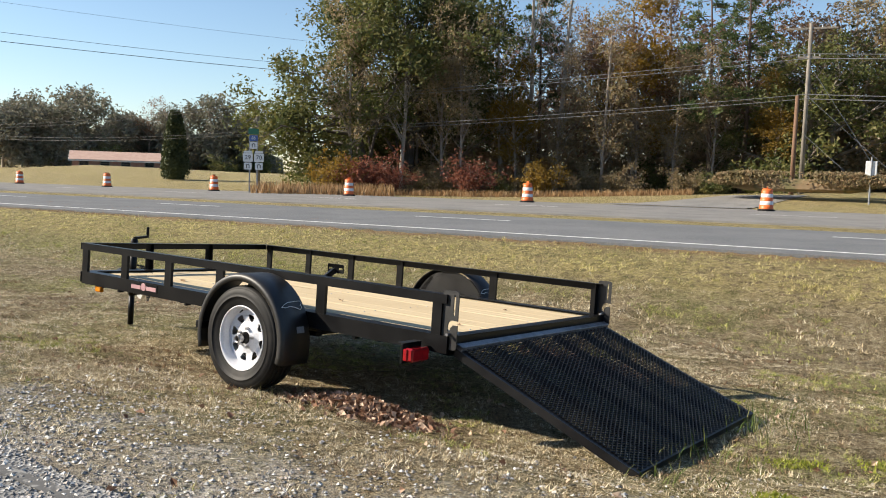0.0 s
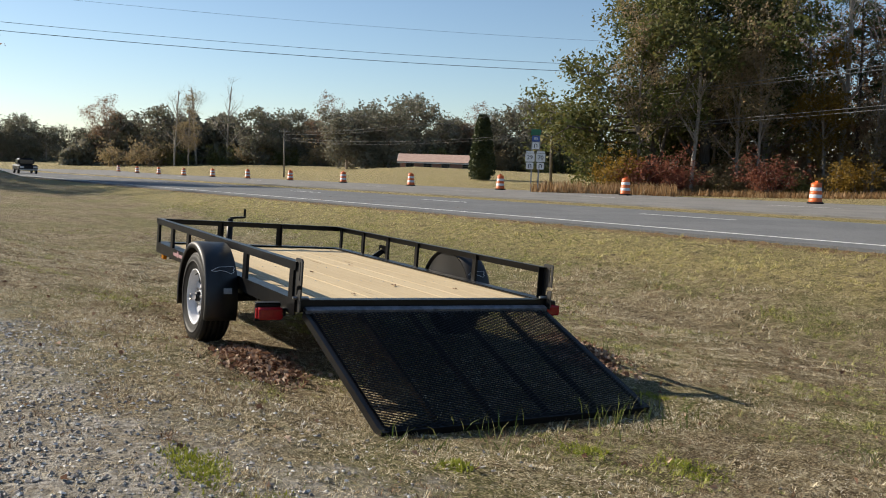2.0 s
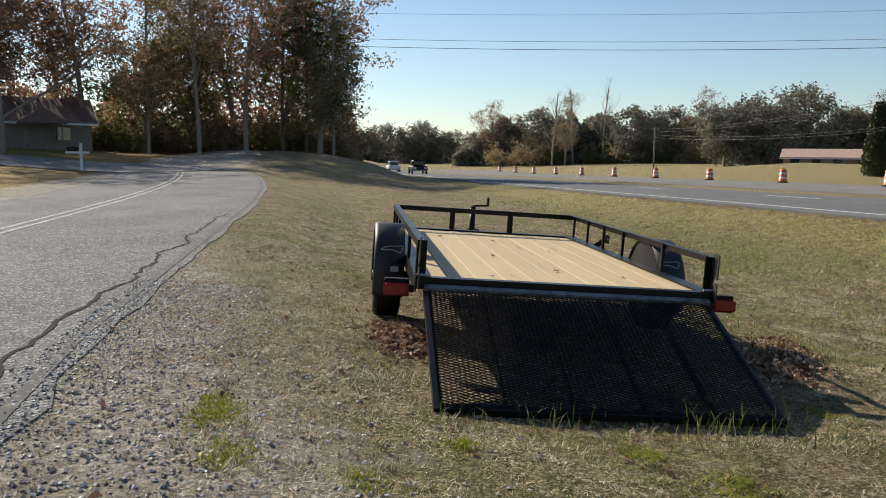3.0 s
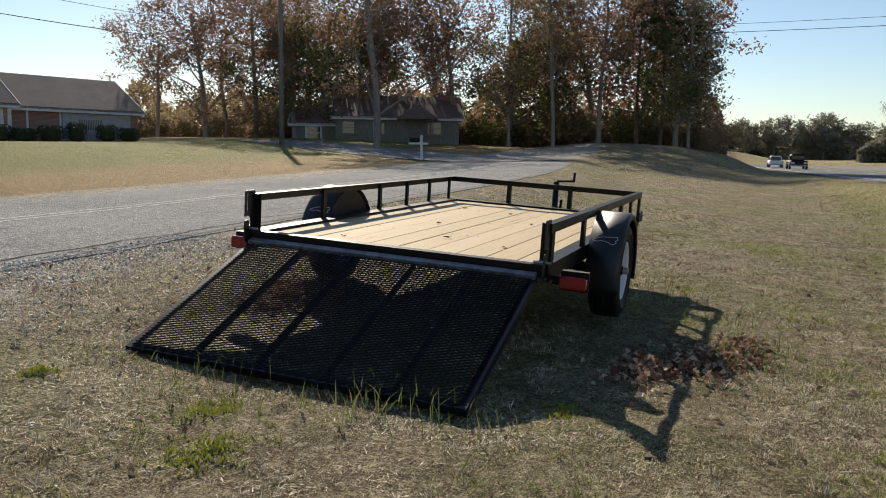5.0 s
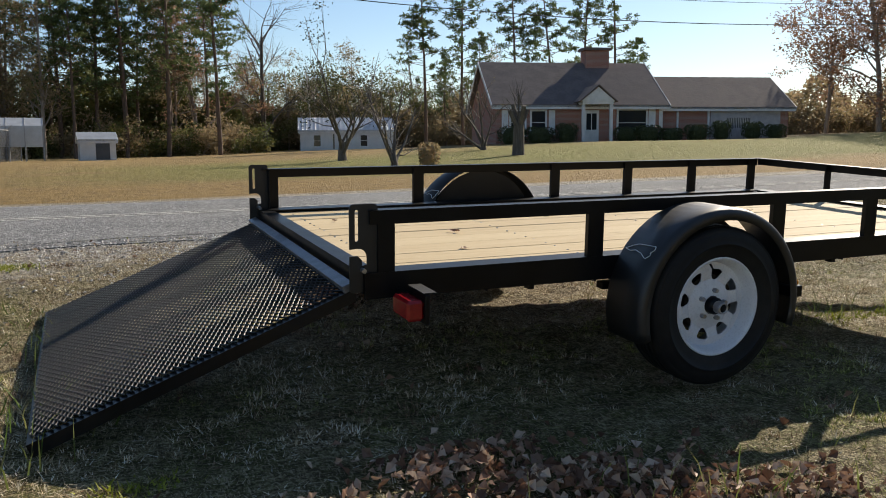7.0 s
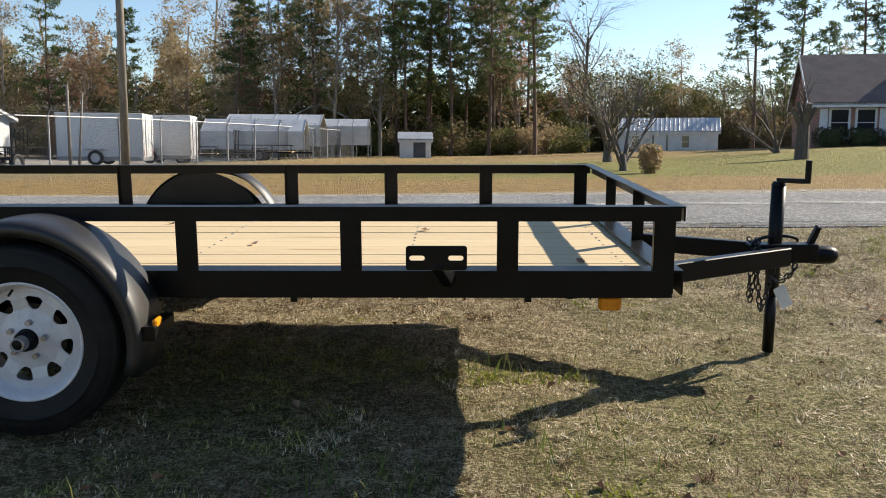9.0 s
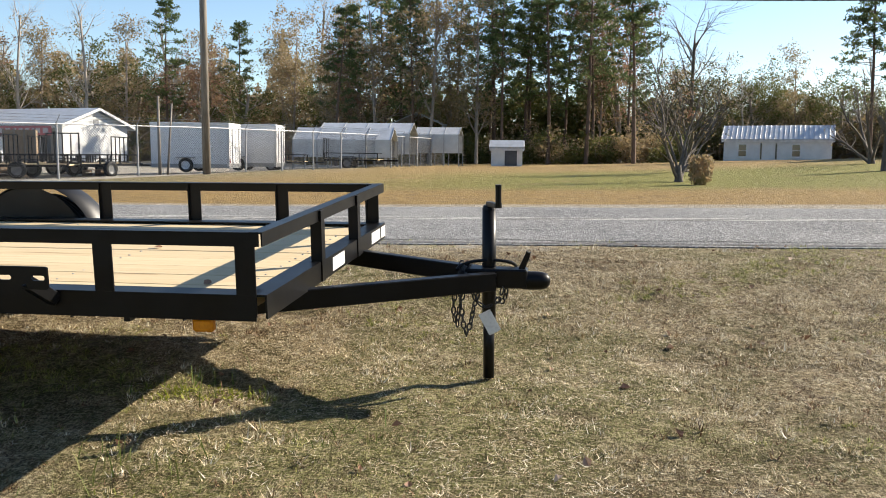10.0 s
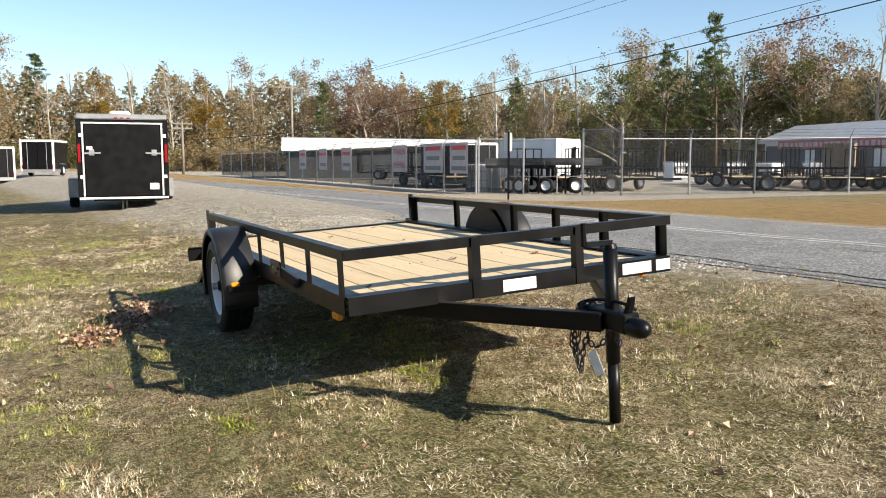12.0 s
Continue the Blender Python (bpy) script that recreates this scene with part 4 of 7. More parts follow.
    chain([(4.33, -0.05, 0.52), (4.30, -0.085, 0.45), (4.285, -0.09, 0.34), (4.29, -0.08, 0.26)], ch)
    chain([(4.42, -0.06, 0.33), (4.47, -0.06, 0.345), (4.50, -0.055, 0.385), (4.51, -0.05, 0.43)], ch)
    chain([(4.31, 0.02, 0.53), (4.315, -0.07, 0.47), (4.32, -0.10, 0.36), (4.335, -0.095, 0.24), (4.345, -0.085, 0.20)], ch)
    chain([(4.345, -0.085, 0.20), (4.365, -0.09, 0.26), (4.38, -0.085, 0.34), (4.40, -0.075, 0.40)], ch)
    chain([(4.46, 0.05, 0.36), (4.49, 0.03, 0.33), (4.515, 0.0, 0.36), (4.525, -0.02, 0.41)], ch)
    chain([(4.36, -0.06, 0.42), (4.39, -0.065, 0.36), (4.43, -0.07, 0.33)], ch)
    tag = part("paper_tag", plate(rounded(-0.030, 0.030, -0.055, 0.055, 0.006), [], Matrix.Translation((4.452, -0.075, 0.265)) @ pose(0, 0, 0, 90, -28, 8), 0.0015), M["white"], tr, "white paper tag on a wire")
    # mesh ramp, hinged at the rear sill
    hinge, foot = Vector((-0.028, 0, 0.505)), Vector((-1.140, 0, 0.072))
    d = (foot - hinge).normalized()
    up = Vector((0, 1, 0)).cross(d)
    if up.z < 0:
        up = -up
    m = Matrix((( d.x, 0, up.x, hinge.x), (d.y, 1, up.y, hinge.y), (d.z, 0, up.z, hinge.z), (0, 0, 0, 1)))
    gate = new("ramp_gate")
    gate.parent = tr
    gate.matrix_local = m
    tagged(gate, label="black mesh loading ramp lowered to the grass")
    ln = (foot - hinge).length
    for s in (-1, 1):
        part("ramp_side", angle_iron((0, s * 0.935, 0.0), (ln, s * 0.935, 0.0), (0, 0, -1), (0, -s, 0), 0.045, 0.005), M["gate"], gate)
    for y in (-0.56, -0.19, 0.19, 0.56):
        part("ramp_rib", beam((0, y, -0.024), (ln, y, -0.024), 0.012, 0.04), M["gate"], gate)
    part("ramp_toe", angle_iron((ln, -0.935, 0.003), (ln, 0.935, 0.003), (0, 0, -1), (-1, 0, 0), 0.042, 0.005), M["gate"], gate)
    # hinge bar is black; its grey tone paints in the reflected sky
    part("ramp_head", beam((0.012, -0.93, 0.012), (0.012, 0.93, 0.012), 0.045, 0.03), M["sill"], gate, "black hinge bar, paled to show sky glare")
    expanded_metal(gate)
    for y in (-0.88, 0.88):
        part("hinge_pin", rod((-0.028, y - 0.05, 0.512), (-0.028, y + 0.05, 0.512), 0.014, 0.014, 10), M["steel"], tr)
    return tr


build_trailer()


# ---- trees ----
def branchwork(rng, specs, leafy=False, dome=False):
    """Skeleton of tapered limbs. specs by level: (children, length, spread degrees, bend, segments). Returns verts, faces, tips."""
    verts, faces, tips = [], [], []

    def tube(p0, p1, r0, r1, n):
        d = p1 - p0
        q = d.to_track_quat("Z", "Y").to_matrix()
        k = len(verts)
        for p, r in ((p0, r0), (p1, r1)):
            for i in range(n):
                a = 2 * math.pi * i / n
                verts.append(tuple(p + q @ Vector((r * math.cos(a), r * math.sin(a), 0))))
        for i in range(n):
            j = (i + 1) % n
            faces.append((k + i, k + j, k + n + j, k + n + i))

    def grow(level, p, d, length, r):
        kids, _, spread, bend, segs, up = specs[level][:6]
        seg = length / segs
        pts = [p.copy()]
        n = 7 if level == 0 else (4 if level == 1 else 3)
        r_end = r * (0.45 if level == 0 else 0.3)
        if level == len(specs) - 1:
            d = (d + Vector((rng.gauss(0, bend), rng.gauss(0, bend), rng.gauss(0, bend) + up))).normalized()
            q = d.to_track_quat("Z", "Y").to_matrix()
            k = len(verts)
            verts.extend(tuple(p + q @ Vector((r * math.cos(a), r * math.sin(a), 0))) for a in (0.0, 2.1, 4.2))
            verts.append(tuple(p + d * length))
            faces.extend(((k, k + 1, k + 3),) if leafy else ((k, k + 1, k + 3), (k + 1, k + 2, k + 3), (k + 2, k, k + 3)))
            tips.append(p + d * length * 0.8)
            return
        for s in range(segs):
            d = (d + Vector((rng.gauss(0, bend), rng.gauss(0, bend), rng.gauss(0, bend) + up))).normalized()
            q = p + d * seg
            tube(p, q, r + (r_end - r) * s / segs, r + (r_end - r) * (s + 1) / segs, n)
            p = q
            pts.append(p.copy())
        if level + 1 < len(specs):
            for k in range(kids):
                f = rng.uniform(specs[level + 1][6], 1.0)
                i = min(segs - 1, int(f * segs))
                at = pts[i].lerp(pts[i + 1], f * segs - i)
                side = Vector((rng.gauss(0, 1), rng.gauss(0, 1), rng.gauss(0, 0.3)))
                side = (side - d * side.dot(d)).normalized()
                a = radians(spread) * rng.uniform(0.6, 1.3)
                ln = specs[level + 1][1] * rng.uniform(0.6, 1.2) * ((0.5 + 0.85 * math.sin(math.pi * f ** 1.1) if dome else 1.15 - 0.5 * f) if level == 0 else 1.0)
                grow(level + 1, at, (d * math.cos(a) + side * math.sin(a)).normalized(), ln, max(0.006, r * (0.42 if level == 0 else 0.45) * (1.1 - 0.5 * f)))
        else:
            tips.append(p)

    grow(0, Vector((0, 0, -0.3)), Vector((0, 0, 1)), specs[0][1], specs[0][7])
    return verts, faces, tips


def leaves_at(rng, tips, per, spread, size, stretch=1.0):
    verts, faces = [], []
    for tip in tips:
        for _ in range(per):
            c = tip + Vector((rng.gauss(0, spread), rng.gauss(0, spread), rng.gauss(0, spread * 0.75)))
            a = Vector((rng.gauss(0, 1), rng.gauss(0, 1), rng.gauss(0, 0.7))).normalized()
            b = a.cross(Vector((rng.gauss(0, 1), rng.gauss(0, 1), rng.gauss(0, 1)))).normalized()
            s = size * rng.uniform(0.6, 1.3)
            k = len(verts)
            verts += [tuple(c - a * s * stretch), tuple(c + b * s * 0.8 + a * s * 0.2), tuple(c + a * s * stretch - b * s * 0.35)]
            faces.append((k, k + 1, k + 2))
    return verts, faces


def make_tree(name, label, seed, specs, bark, leaf, per, spread, size, category="tree", dome=False):
    rng = random.Random(seed)
    v, f, tips = branchwork(rng, specs, leaf is not None, dome)
    ob = thing(name, label, category)
    tk = from_lists("trunk", v, f, bark, parent=ob)
    for p in tk.data.polygons:
        p.use_smooth = True
    if leaf is not None:
        v, f = leaves_at(rng, tips, round(per * 1.3), spread * 0.74, size * 0.80)
        from_lists("crown", v, f, leaf, parent=ob)
    return ob


def pine_tree(seed, height, leaf):
    """A tall pine: bare straight stem, tufted whorls above."""
    rng = random.Random(seed)
    verts, faces = [], []
    bm = bmesh.new()
    p = Vector((0, 0, -0.3))
    d = Vector((0, 0, 1))
    stem = [p.copy()]
    for s in range(8):
        d = (d + Vector((rng.gauss(0, 0.02), rng.gauss(0, 0.02), 0))).normalized()
        q = p + d * (height + 0.3) / 8
        cyl(bm, p, q, 0.19 * (1 - s / 9), 0.19 * (1 - (s + 1) / 9), 7, False)
        p = q
        stem.append(p.copy())
    tufts = []
    for k in range(84):
        f = 0.30 + 0.70 * rng.random() ** 0.85
        i = min(7, int(f * 8))
        at = stem[i].lerp(stem[i + 1], f * 8 - i)
        a = rng.uniform(0, 2 * math.pi)
        reach = (3.0 * (1 - f) ** 0.6 + 0.5) * rng.uniform(0.55, 1.15)
        end = at + Vector((math.cos(a) * reach, math.sin(a) * reach, reach * rng.uniform(-0.05, 0.45)))
        cyl(bm, at, end, 0.035, 0.012, 3, False)
        for u in (0.55, 0.78, 1.0):
            tufts.append(at.lerp(end, u) + Vector((rng.gauss(0, 0.12), rng.gauss(0, 0.12), rng.gauss(0, 0.10))))
    for c in tufts:
        for _ in range(24):
            w = Vector((rng.gauss(0, 1), rng.gauss(0, 1), rng.gauss(0.3, 0.7))).normalized()
            b = w.cross(Vector((rng.gauss(0, 1), rng.gauss(0, 1), rng.gauss(0, 1)))).normalized() * 0.055
            s = rng.uniform(0.22, 0.46)
            k = len(verts)
            verts += [tuple(c - b * 0.4), tuple(c + w * s * 0.7 + b), tuple(c + w * s - b * 0.6)]
            faces.append((k, k + 1, k + 2))
    ob = thing("pine_tree", "tall dark green pine with a bare straight trunk", "tree")
    part("trunk", bm, M["pinebark"], ob, "", True)
    from_lists("crown", verts, faces, leaf, parent=ob)
    return ob


#        children, length, spread, bend, segments, upward, first child at, radius
def broad(h, r, kids=13):
    return [(kids, h * 0.72, 55, 0.05, 6, 0.0, 0, r), (6, h * 0.40, 44, 0.13, 3, 0.05, 0.16), (4, h * 0.17, 40, 0.2, 2, 0.03, 0.25), (0, h * 0.09, 40, 0.2, 2, 0.0, 0.3)]


def round_crown(h, r):
    return [(16, h * 0.66, 66, 0.04, 5, 0.0, 0, r), (6, h * 0.42, 46, 0.12, 3, 0.03, 0.08), (4, h * 0.18, 42, 0.2, 2, 0.02, 0.25), (0, h * 0.09, 40, 0.2, 2, 0.0, 0.3)]


def great_crown(h, r):
    return [(24, h * 0.78, 70, 0.04, 6, 0.0, 0, r), (8, h * 0.36, 46, 0.12, 3, 0.03, 0.06), (5, h * 0.16, 44, 0.2, 2, 0.02, 0.25), (0, h * 0.08, 40, 0.2, 2, 0.0, 0.3)]


def slim(h, r):
    return [(16, h * 0.9, 38, 0.035, 6, 0.0, 0, r), (5, h * 0.25, 38, 0.12, 3, 0.07, 0.2), (4, h * 0.11, 38, 0.18, 2, 0.05, 0.25), (0, h * 0.06, 35, 0.2, 2, 0.02, 0.3)]


def shrub(h, r):
    return [(11, h * 0.10, 50, 0.05, 2, 0.0, 0, r), (6, h * 0.7, 34, 0.10, 3, 0.04, 0.0), (3, h * 0.3, 40, 0.18, 2, 0.02, 0.1), (0, h * 0.12, 35, 0.2, 2, 0.0, 0.2)]


def multi(h, r):
    return [(6, h * 0.16, 40, 0.05, 2, 0.0, 0, r), (7, h * 0.62, 34, 0.10, 5, 0.06, 0.0), (5, h * 0.30, 38, 0.16, 3, 0.05, 0.35), (0, h * 0.14, 38, 0.2, 2, 0.02, 0.2)]


PROTO = {
    "oak": [make_tree("oak_tree", "broad oak tree with dull green and brown leaves", 11 + i, round_crown(15, 0.36), M["bark"], M["oak"], 17, 0.55, 0.20) for i in range(3)],
    "great": [make_tree("great_oak", "great spreading oak with dense dull green leaves", 15 + i, great_crown(16, 0.42), M["darkbark"], M["oak"], 21, 0.62, 0.21, dome=True) for i in range(2)],
    "far": [make_tree("distant_oak", "distant rounded oak, haze greyed into its leaf colour", 17 + i, great_crown(14, 0.34), M["bark"], M["haze"], 5, 0.75, 0.42, dome=True) for i in range(2)],
    "vase": [make_tree("spreading_bare_tree", "tall spreading leafless tree with grey branches", 67, broad(17, 0.30, 15), M["darkbark"], None, 0, 0, 0)],
    "rust": [make_tree("autumn_oak", "oak tree with thinning rust-brown autumn leaves", 31 + i, broad(15, 0.24), M["bark"], M["rust"], 13, 0.50, 0.18) for i in range(3)],
    "brown": [make_tree("woodland_tree", "slender woodland tree with sparse brown leaves", 41 + i, slim(15, 0.16), M["bark"], M["brown"], 9, 0.50, 0.17) for i in range(3)],
    "gold": [make_tree("golden_tree", "tree with yellow and golden autumn leaves", 51 + i, slim(13, 0.15), M["bark"], M["gold"], 13, 0.42, 0.17) for i in range(2)],
    "bare": [make_tree("bare_tree", "leafless tree with pale grey branches", 61 + i, slim(16, 0.20), M["palebark"], None, 0, 0, 0) for i in range(3)],
    "crape": [make_tree("bare_lawn_tree", "many-stemmed lawn tree, almost leafless" if i == 0 else "many-stemmed lawn tree with sparse dark leaves", 71 + i, multi(7, 0.26), M["darkbark"], M["hedge"] if i else M["brown"], 7 if i else 1, 0.26 if i else 0.14, 0.075) for i in range(2)],
    "pine": [pine_tree(81 + i, 17, M["pine"]) for i in range(4)],
    "red": [make_tree("red_bush", "small tree with dull red leaves", 91, shrub(5, 0.07), M["bark"], M["scarlet"], 9, 0.32, 0.16)],
    "yellow": [make_tree("yellow_bush", "small tree with yellow leaves", 95, shrub(4, 0.06), M["bark"], M["gold"], 9, 0.30, 0.16)],
    "thicket": [make_tree("thicket_bush", "brown and olive undergrowth bush", 97 + i, shrub(4.5, 0.06), M["bark"], M["brown"], 9, 0.40, 0.17, "bush") for i in range(2)],
    "green": [make_tree("green_bush", "olive green undergrowth bush", 101, shrub(4, 0.06), M["bark"], M["oak"], 9, 0.40, 0.17, "bush")],
}
GROUP = {"oak": "oak trees", "great": "great oaks", "vase": "bare trees", "far": "distant oaks", "rust": "autumn oaks", "brown": "woodland trees", "gold": "golden trees", "bare": "bare trees", "crape": "bare lawn trees", "pine": "pines", "red": "red bushes", "yellow": "yellow bushes", "thicket": "undergrowth", "green": "undergrowth"}
USED = set()


def plant(kind, x, y, s=1.0, turn=None, tall=1.0, rng=random.Random(5), which=None):
    protos = PROTO[kind]
    src = protos[which if which is not None else rng.randrange(len(protos))]
    turn = rng.uniform(0, 360) if turn is None else turn
    m = pose(x, y, land(x, y) - 0.02, 0, 0, turn) @ Matrix.Diagonal((s, s, s * tall, 1))
    if src not in USED:
        USED.add(src)
        src.matrix_world = m
        tagged(src, group=GROUP[kind])
        return src
    ob = copy_thing(src, pose(0, 0, 0))
    ob.matrix_basis = m
    return tagged(ob, group=GROUP[kind])


def polar(cx, cy, deg, d):
    return cx + d * math.cos(radians(deg)), cy + d * math.sin(radians(deg))


def woods(cx, cy, a0, a1, d0, rows, gap, kinds, s, seed, rowgap=6.0, jitter=1.6):
    """Rows of trees on an arc round (cx, cy)."""
    rng = random.Random(seed)
    for r in range(rows):
        d = d0 + r * rowgap
        n = max(1, int(radians(abs(a1 - a0)) * d / gap))
        for i in range(n):
            a = a0 + (a1 - a0) * (i + rng.uniform(0.2, 0.8)) / n
            x, y = polar(cx, cy, a, d + rng.uniform(-jitter, jitter))
            k = rng.choices([q[0] for q in kinds], [q[1] for q in kinds])[0]
            plant(k, x, y, s * rng.uniform(0.82, 1.15), None, rng.uniform(0.92, 1.1), rng)


def build_woods():
    rng = random.Random(3)
    # beyond the highway
    for a, d, k, s in ((-47.7, 65, "great", 1.06), (-51, 67, "great", 1.12), (-54.6, 68, "bare", 0.9), (-59, 66, "bare", 1.1), (-61, 66, "bare", 1.05), (-57.3, 68, "bare", 0.95), (-66, 66, "gold", 1.2), (-68.5, 68, "rust", 1.0), (-71, 63, "pine", 1.0), (-73, 66, "pine", 1.1), (-76.5, 65, "oak", 0.85), (-78, 66, "oak", 0.95), (-75.2, 60, "green", 1.4), (-80.5, 70, "bare", 1.0), (-82.5, 68, "brown", 1.0), (-63, 70, "rust", 1.0)):
        x, y = polar(-2.7, 4.6, a, d)
        plant(k, x, y, s, None, 1.0, rng)
    woods(-2.7, 4.6, -45, -92, 69, 2, 4.9, (("brown", 5), ("bare", 3), ("rust", 1.5), ("oak", 0.8), ("pine", 0.8)), 1.0, 21)
    woods(-2.7, 4.6, -45.5, -76, 62, 1, 2.9, (("brown", 5), ("bare", 1.2), ("gold", 0.8), ("rust", 0.8)), 0.72, 37, jitter=1.5)
    woods(-2.7, 4.6, -43.5, -76, 60, 1, 3.0, (("thicket", 6), ("green", 2)), 0.55, 22, jitter=1.6)
    woods(-2.7, 4.6, -44.5, -84, 66, 1, 3.5, (("thicket", 5), ("green", 1.5)), 0.95, 23)
    woods(-2.7, 4.6, -77, -92, 66, 1, 2.8, (("thicket", 5), ("green", 2)), 1.1, 24)
    for a, d, k, s in ((-45.7, 57.5, "yellow", 0.9), (-48, 57.5, "red", 0.85), (-55.6, 58, "red", 0.8), (-60.5, 58, "yellow", 0.8), (-49.3, 57, "red", 0.6)):
        x, y = polar(-2.7, 4.6, a, d)
        plant(k, x, y, s, None, 1.0, rng)
    # far side of the field and down the highway
    woods(-3, 3, -9, -41.5, 200, 1, 8.0, (("far", 7), ("rust", 1), ("bare", 1.2)), 1.12, 25, 12, 6)
    woods(-3, 3, -9, -41, 193, 1, 7.0, (("thicket", 3), ("green", 1)), 1.5, 26, 14, 5)
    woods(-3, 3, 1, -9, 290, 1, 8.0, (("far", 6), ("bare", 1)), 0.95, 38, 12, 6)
    for a in (-24.5, -25.8, -27.4):
        plant("far", *polar(-5, 2, a, 165), 0.9)
    plant("bare", *polar(-5, 2, -13.3, 190), 1.15)
    plant("brown", *polar(-5, 2, -14.2, 190), 1.0)
    # wooded bank at the bend
    woods(-4, 0, 2.6, 17, 69, 2, 3.7, (("rust", 5), ("oak", 3), ("brown", 3), ("pine", 1)), 1.06, 27, 6.0)
    woods(-4, 0, 17, 31, 72, 2, 5.0, (("rust", 6), ("oak", 1.4), ("brown", 1.5)), 1.16, 39, 6.0)
    woods(-4, 0, 0.6, 32, 75, 1, 3.0, (("thicket", 4), ("green", 1)), 1.1, 28)
    plant("oak", 66.0, 4.6, 0.72, 20, 1.25, which=1)
    plant("rust", 50.0, 23.7, 1.2, 40, 1.0, which=0)
    plant("brown", 64.0, 3.4, 0.9)
    plant("pine", 65.5, 7.6, 0.95)
    # oaks right of the brick house
    for a, d, s in ((34, 78, 1.1), (37.2, 79, 1.05), (40.2, 84, 0.88), (31.5, 72, 1.0), (35.8, 90, 1.0), (27, 74, 1.1)):
        x, y = polar(-3.9, -2.7, a, d)
        plant("rust", x, y, s, None, 1.0, rng)
    woods(-3.9, -2.7, 28, 46, 94, 1, 3.0, (("thicket", 4), ("rust", 1)), 1.0, 29)
    # pines behind the house and shed
    for a, d, s in ((54.2, 78, 0.98), (56.5, 80, 1.0), (58.5, 82, 1.0), (61, 80, 1.02), (64.5, 84, 1.05), (67, 80, 1.0), (53, 90, 0.62)):
        x, y = polar(-2, -3.7, a, d)
        plant("pine", x, y, s, None, 1.0, rng)
    woods(-2, -3.7, 62, 86, 97, 2, 4.2, (("pine", 1.5), ("brown", 4), ("bare", 2), ("oak", 2)), 0.74, 30)
    woods(-2, -3.7, 46, 88, 96, 1, 2.8, (("thicket", 5), ("green", 2)), 1.1, 31)
    plant("vase", 17.3, 85.2, 1.0)
    plant("bare", 22.5, 86.0, 0.62)
    # dark pine stand north of the lawn
    woods(3.9, -3.9, 84.5, 107, 76, 3, 3.1, (("pine", 7), ("brown", 2), ("rust", 0.6)), 1.02, 32, 5)
    woods(3.9, -3.9, 82, 108, 80, 1, 2.2, (("thicket", 4), ("green", 3)), 1.0, 33)
    # lower mixed woods behind the sales yard
    woods(5.6, -3.6, 106, 142, 92, 2, 4.0, (("brown", 4.5), ("rust", 0.8), ("pine", 2.2), ("oak", 2.6), ("bare", 2), ("gold", 0.8)), 0.95, 34)
    woods(7.5, -2.3, 140, 184, 112, 2, 5.0, (("brown", 5), ("rust", 1.6), ("pine", 1.8), ("bare", 2.2), ("gold", 1.2), ("oak", 1.6)), 0.86, 35, 8)
    woods(7.5, -2.3, 106, 184, 106, 1, 2.9, (("thicket", 5), ("green", 2), ("red", 0.5)), 1.2, 36, jitter=4)
    for a, s in ((128.0, 0.9), (130.4, 1.0), (132.2, 0.95), (143.0, 0.95), (145.2, 0.9), (150.8, 0.85), (139.8, 0.9), (134.6, 1.0), (141.5, 1.05), (138.5, 1.0), (136, 1.0), (147.5, 0.8), (133.5, 0.95)):
        plant("bare", *polar(7.5, -2.3, a, 104), s)
    plant("gold", *polar(7.5, -2.3, 154.2, 100), 0.78)
    plant("pine", *polar(7.5, -2.3, 162.5, 98), 0.6)
    plant("pine", *polar(7.5, -2.3, 149.5, 98), 0.62)
    plant("pine", *polar(7.5, -2.3, 138.0, 95), 0.62)
    # lawn trees
    for x, y, s, w in ((7.8, 20.0, 0.60, 0), (9.3, 30.5, 1.0, 1), (17.0, 32.6, 0.72, 0)):
        plant("crape", x, y, s, None, 1.0, rng, w)
    # drop prototypes that were never planted
    for group in PROTO.values():
        for src in group:
            if src not in USED:
                for o in (*src.children_recursive, src):
                    bpy.data.objects.remove(o)


build_woods()


def wood_depth(label, cx, cy, a0, a1, d0, depth, h, n, leaf, seed, size=0.34):
    """The depth of a wood behind its front trees: twigs and leaves that nobody could count, thinning upwards."""
    rng = random.Random(seed)
    v, f = [], []
    for i in range(n):
        a = a0 + (a1 - a0) * rng.random()
        x, y = polar(cx, cy, a, d0 + depth * rng.random())
        top = h * (0.72 + 0.42 * noise.noise(Vector((a * 0.45, seed, 0))) + 0.2 * noise.noise(Vector((a * 1.7, seed, 5))))
        end = min(abs(a - a0), abs(a - a1))
        z = land(x, y) + top * min(1.0, 0.25 + end / 4.0) * rng.random() ** 1.25
        c = Vector((x, y, z))
        if i % 5 == 0:
            p = Vector((rng.gauss(0, 0.25), rng.gauss(0, 0.25), 1.0)) * rng.uniform(0.6, 1.6)
            q = p.cross(Vector((rng.gauss(0, 1), rng.gauss(0, 1), 0))).normalized() * 0.025
        else:
            p = Vector((rng.gauss(0, 1), rng.gauss(0, 1), rng.gauss(0, 0.8))).normalized() * size * rng.uniform(0.6, 1.4)
            q = p.cross(Vector((rng.gauss(0, 1), rng.gauss(0, 1), rng.gauss(0, 1)))).normalized() * size * 0.55
        k = len(v)
        v += [tuple(c - p), tuple(c + q * 1.4), tuple(c + p - q * 0.5)]
        f.append((k, k + 1, k + 2))
    from_lists("far_woods", v, f, leaf, "stuff", label, "woods")


